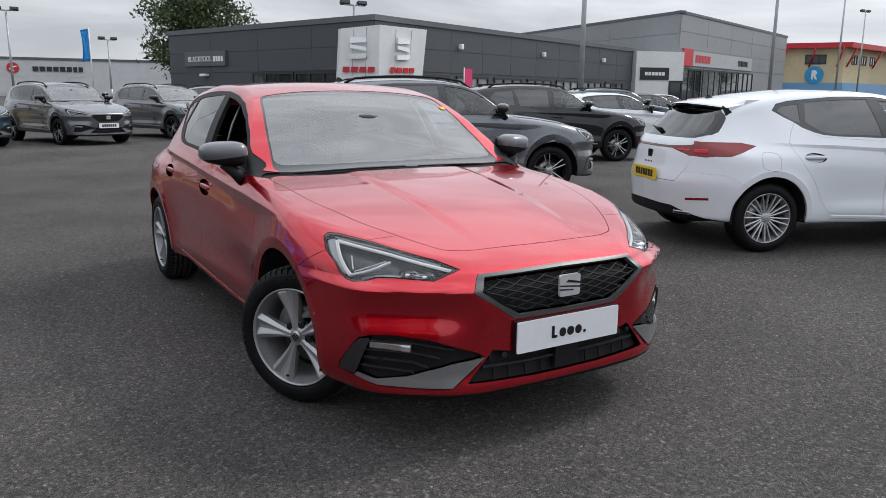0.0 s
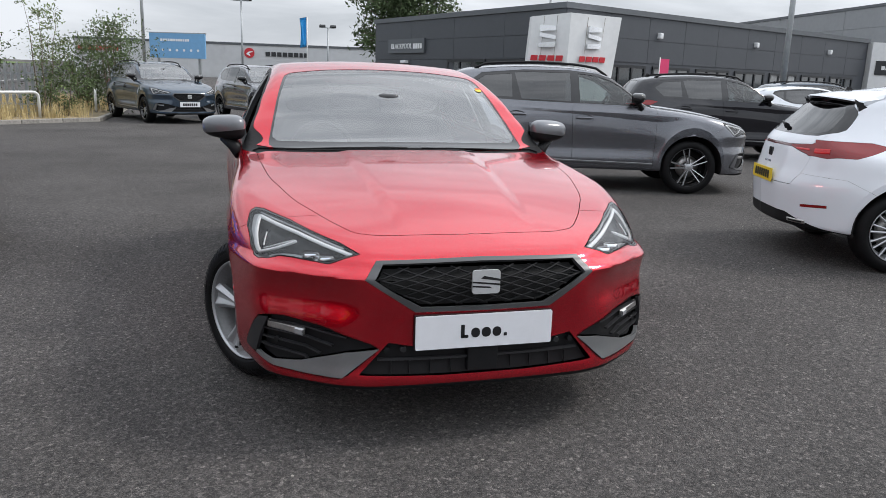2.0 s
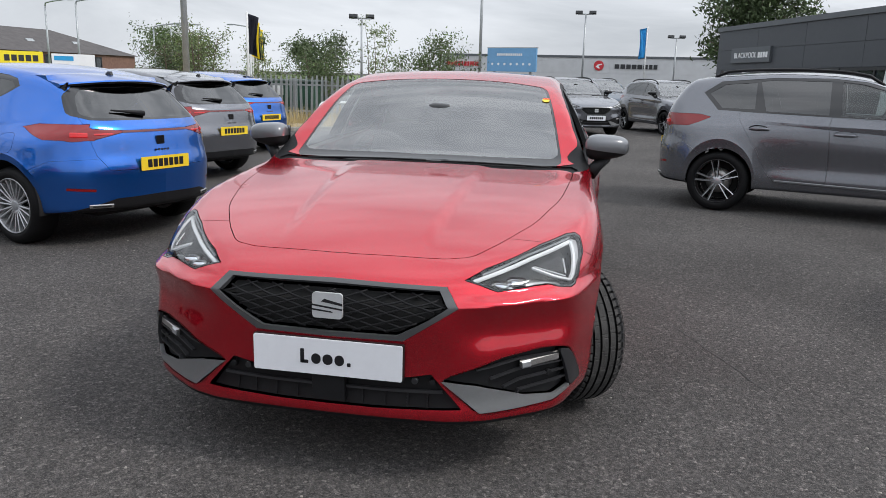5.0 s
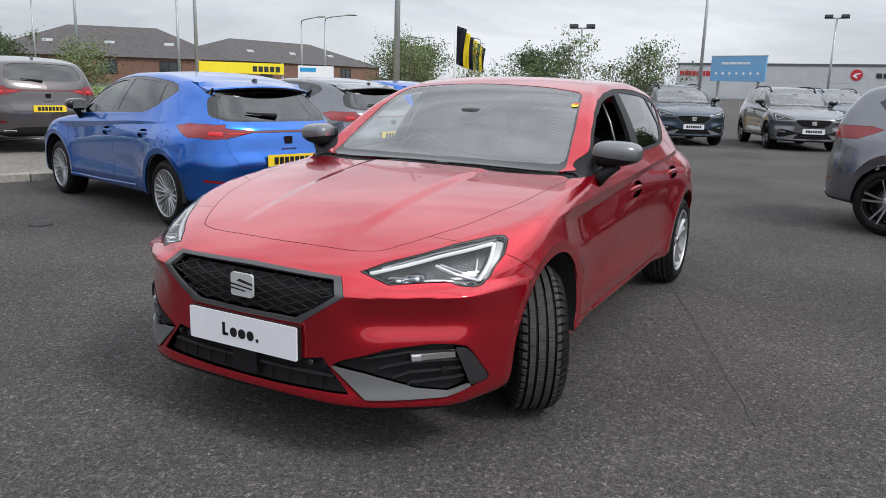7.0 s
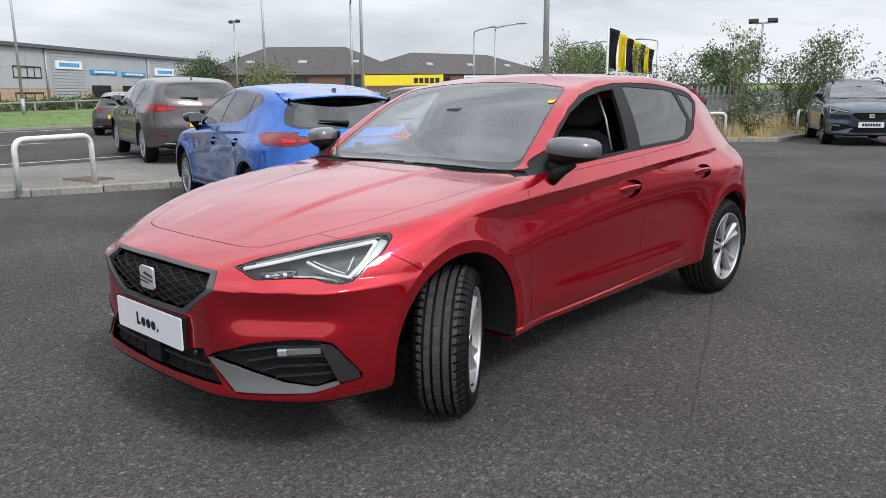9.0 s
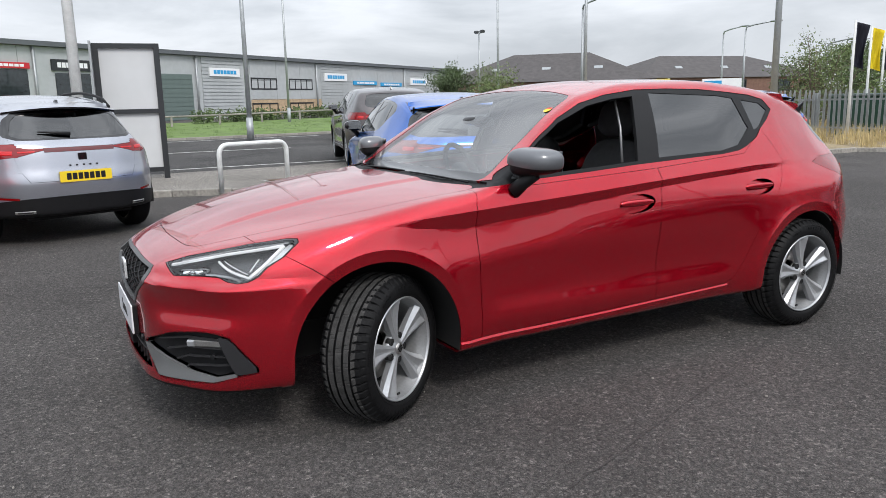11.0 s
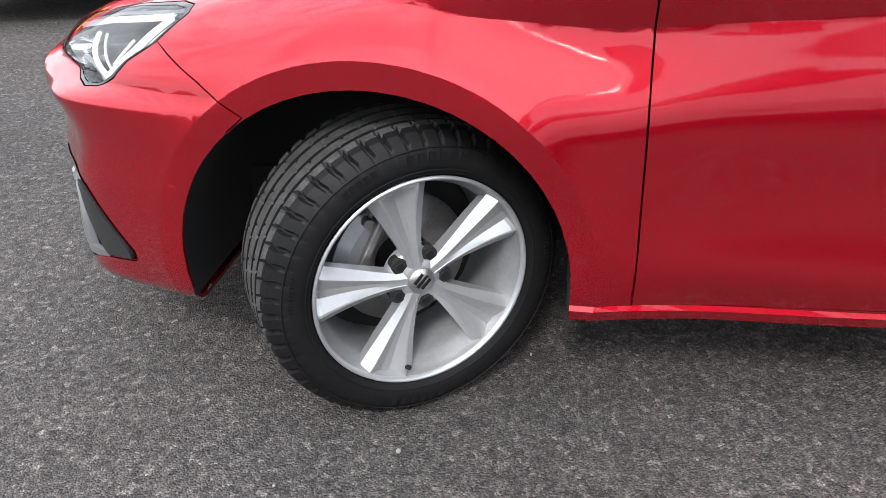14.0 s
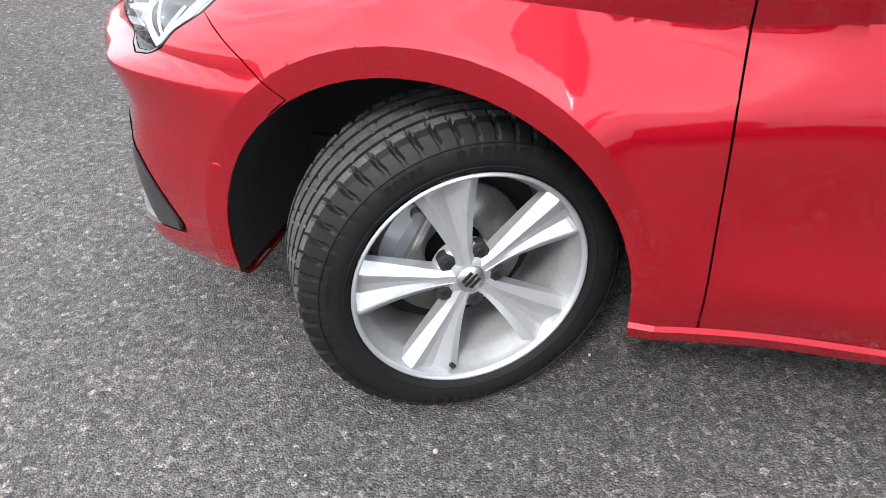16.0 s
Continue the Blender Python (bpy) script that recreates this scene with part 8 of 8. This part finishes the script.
plant("bush", -5.2, 19.2, 1.3, 0.8, 15, LEAF, 0.045, 6, 10, "twiggy low shrub round the sapling", "bush", 0.1, 0.1, 46, 0.016, 0.10)
plant("tree", -12.6, 21.6, 3.2, 1.2, 6, LEAFLIGHT, 0.05, 4, 9, "young pale green willow tree behind the fence", "tree", 0.15, 0.0, 70, 0.05, 0.14)
plant("tree", -16.5, 26.0, 2.8, 1.3, 7, LEAFDARK, 0.06, 3, 13, "rounded dark green tree beyond the fence", "tree", 0.15, 0.05, 60, 0.06, 0.18)
plant("tree", -11.9, 24.5, 3.0, 0.7, 8, LEAFLIGHT, 0.05, 1, 10, "slender young tree with an open crown", "tree", 0.45, 0.0, 30, 0.03, 0.10)
plant("tree", -19.5, 33.0, 3.4, 1.6, 9, LEAF, 0.07, 3, 14, "green roadside tree in the distance", "tree", 0.15, 0.05, 60, 0.07, 0.2)
plant("tree", -27.0, 18.0, 2.5, 1.4, 10, LEAFLIGHT, 0.06, 3, 14, "rounded light green roadside tree", "tree", 0.12, 0.05, 60, 0.05, 0.2)
plant("tree", -52.0, 30.0, 3.2, 2.3, 11, LEAFDARK, 0.11, 3, 24, "dark green tree in front of the houses", "tree", 0.1, 0.05, 60, 0.08, 0.3)
plant("tree", -36.0, 60.0, 4.2, 3.0, 12, LEAF, 0.13, 3, 26, "broad green tree in the distance", "tree", 0.1, 0.05, 60, 0.1, 0.35)
plant("tree", -22.0, 58.0, 3.9, 2.6, 13, LEAFDARK, 0.13, 3, 26, "dark green tree in the distance", "tree", 0.1, 0.05, 60, 0.1, 0.35)
plant("tree", 84.0, 36.0, 6.8, 4.0, 16, LEAFDARK, 0.2, 2, 26, "dark green tree beside the cream building", "tree", 0.1, 0.05, 60, 0.15, 0.45)


def hedge(x0, y0, x1, y1, h, seed):
    rng = np.random.default_rng(seed)
    pts = [(x0 + (x1 - x0) * t + rng.normal(0, 0.2), y0 + (y1 - y0) * t + rng.normal(0, 0.2), rng.uniform(0.05, h)) for t in rng.uniform(0, 1, 420)]
    pts = [(a, b, c + rise(a, b)) for a, b, c in pts]
    vs, fs = leaf_cloud(pts, 0.09, rng, 12, 0.12)
    me = bpy.data.meshes.new("hedge")
    me.from_pydata([tuple(v) for v in vs], [], fs)
    me.materials.append(LEAF)
    tagged(new("hedge", me), "low clipped green hedge along the car park edge", "hedge", kind="stuff")


hedge(-41.5, 7.0, -46.5, 19.0, 0.75, 21)


def grass_tufts(name, pts, h, mat, label, seed, blades=26):
    rng = np.random.default_rng(seed)
    vs, fs = [], []
    for x, y in pts:
        for _ in range(blades):
            bx, by = x + rng.normal(0, 0.10), y + rng.normal(0, 0.10)
            z = rise(bx, by) + 0.06
            a = rng.uniform(0, 2 * math.pi)
            hh = h * rng.uniform(0.4, 1.25)
            lx, ly = math.cos(a) * hh * rng.uniform(0.05, 0.45), math.sin(a) * hh * rng.uniform(0.05, 0.45)
            w = 0.006
            px, py = -math.sin(a) * w, math.cos(a) * w
            k = len(vs)
            vs += [(bx - px, by - py, z), (bx + px, by + py, z), (bx + lx * 0.4 + px * 0.7, by + ly * 0.4 + py * 0.7, z + hh * 0.6), (bx + lx * 0.4 - px * 0.7, by + ly * 0.4 - py * 0.7, z + hh * 0.6), (bx + lx, by + ly, z + hh)]
            fs += [(k, k + 1, k + 2, k + 3), (k + 3, k + 2, k + 4)]
    me = bpy.data.meshes.new(name)
    me.from_pydata(vs, [], fs)
    me.materials.append(mat)
    return tagged(new(name, me), label, "grass", kind="stuff")


rg_ = np.random.default_rng(5)
strip = []
while len(strip) < 520:
    x, y = rg_.uniform(-14, -4.4), rg_.uniform(15.8, 26)
    edge = 15.8 if x < -7.3 else 15.6 + (x + 7.3) * 0.871
    if y > edge + 0.25 and x < -4.6:
        strip.append((x, y))
grass_tufts("dry_grass", strip, 0.42, STRAW, "tall yellowed dry grass along the fence", 31)
near = [(rg_.uniform(-40, -28), rg_.uniform(-12, 22)) for _ in range(700)]
grass_tufts("verge_grass", near, 0.12, GRASSM, "short green verge grass", 32, 16)

# small stones lying on the tarmac
rs_ = np.random.default_rng(9)
bm = bmesh.new()
for _ in range(140):
    x, y = rs_.uniform(-3, 5), rs_.uniform(-3.2, 3.5)
    r = rs_.uniform(0.003, 0.008)
    bmesh.ops.create_icosphere(bm, subdivisions=1, radius=r, matrix=Matrix.Translation((x, y, r * 0.5)) @ Matrix.Diagonal((1, rs_.uniform(0.6, 1), 0.7, 1)))
tagged(part("grit", bm, KERB), "small pale grit stones scattered on the tarmac", "grit", kind="stuff")

# paving joints in the tarmac, a drain and a lid in the gravel
SEAM = mat_plain("dark_bitumen_joint", (0.030, 0.029, 0.029), 0.7, 0, 0.4, 12, 0.4, 120)
for pts in ([(1.75, 0.25), (1.46, 1.05), (1.20, 1.75), (0.86, 2.6), (0.35, 3.9)], [(-3.2, -1.0), (-1.2, -2.6), (0.6, -4.1)]):
    bm = bmesh.new()
    fine = [(ax + (bx - ax) * i / 9 + random.uniform(-0.008, 0.008), ay + (by - ay) * i / 9) for (ax, ay), (bx, by) in zip(pts, pts[1:]) for i in range(9)]
    for (x, y), (x2, y2) in zip(fine, fine[1:]):
        d = Vector((x2 - x, y2 - y, 0))
        s_ = d.normalized().cross(Vector((0, 0, 1))) * random.uniform(0.0015, 0.0035)
        v = [bm.verts.new((x + s_.x, y + s_.y, 0.004)), bm.verts.new((x - s_.x, y - s_.y, 0.004)), bm.verts.new((x2 - s_.x, y2 - s_.y, 0.004)), bm.verts.new((x2 + s_.x, y2 + s_.y, 0.004))]
        bm.faces.new(v)
    tagged(part("paving_joint", bm, SEAM), "thin dark bitumen joint in the tarmac", "joint", kind="structure")
drain = thing("drain_cover", pose(-4.69, 1.35, 0), "small round dark iron drain cover in the tarmac", "drain cover")
part("lid", cyl((0, 0, 0.0005), (0, 0, 0.006), 0.085, 0.08, 20), BLACK, drain)
part("ring", cyl((0, 0, 0.0004), (0, 0, 0.004), 0.11, 0.11, 24), DARK, drain)
lid = thing("manhole_cover", pose(-9.14, 2.59, 0.062, 0, 0, 12), "rusty rectangular manhole cover in the gravel", "manhole cover")
part("frame", box((-0.36, -0.28, -0.02), (0.36, 0.28, 0.012)), STEEL, lid)
part("plate", box((-0.32, -0.24, 0.013), (0.32, 0.24, 0.022)), mat_plain("rusty_iron", (0.11, 0.065, 0.04), 0.8, 0.2, 0.4, 9, 0.4, 60), lid)
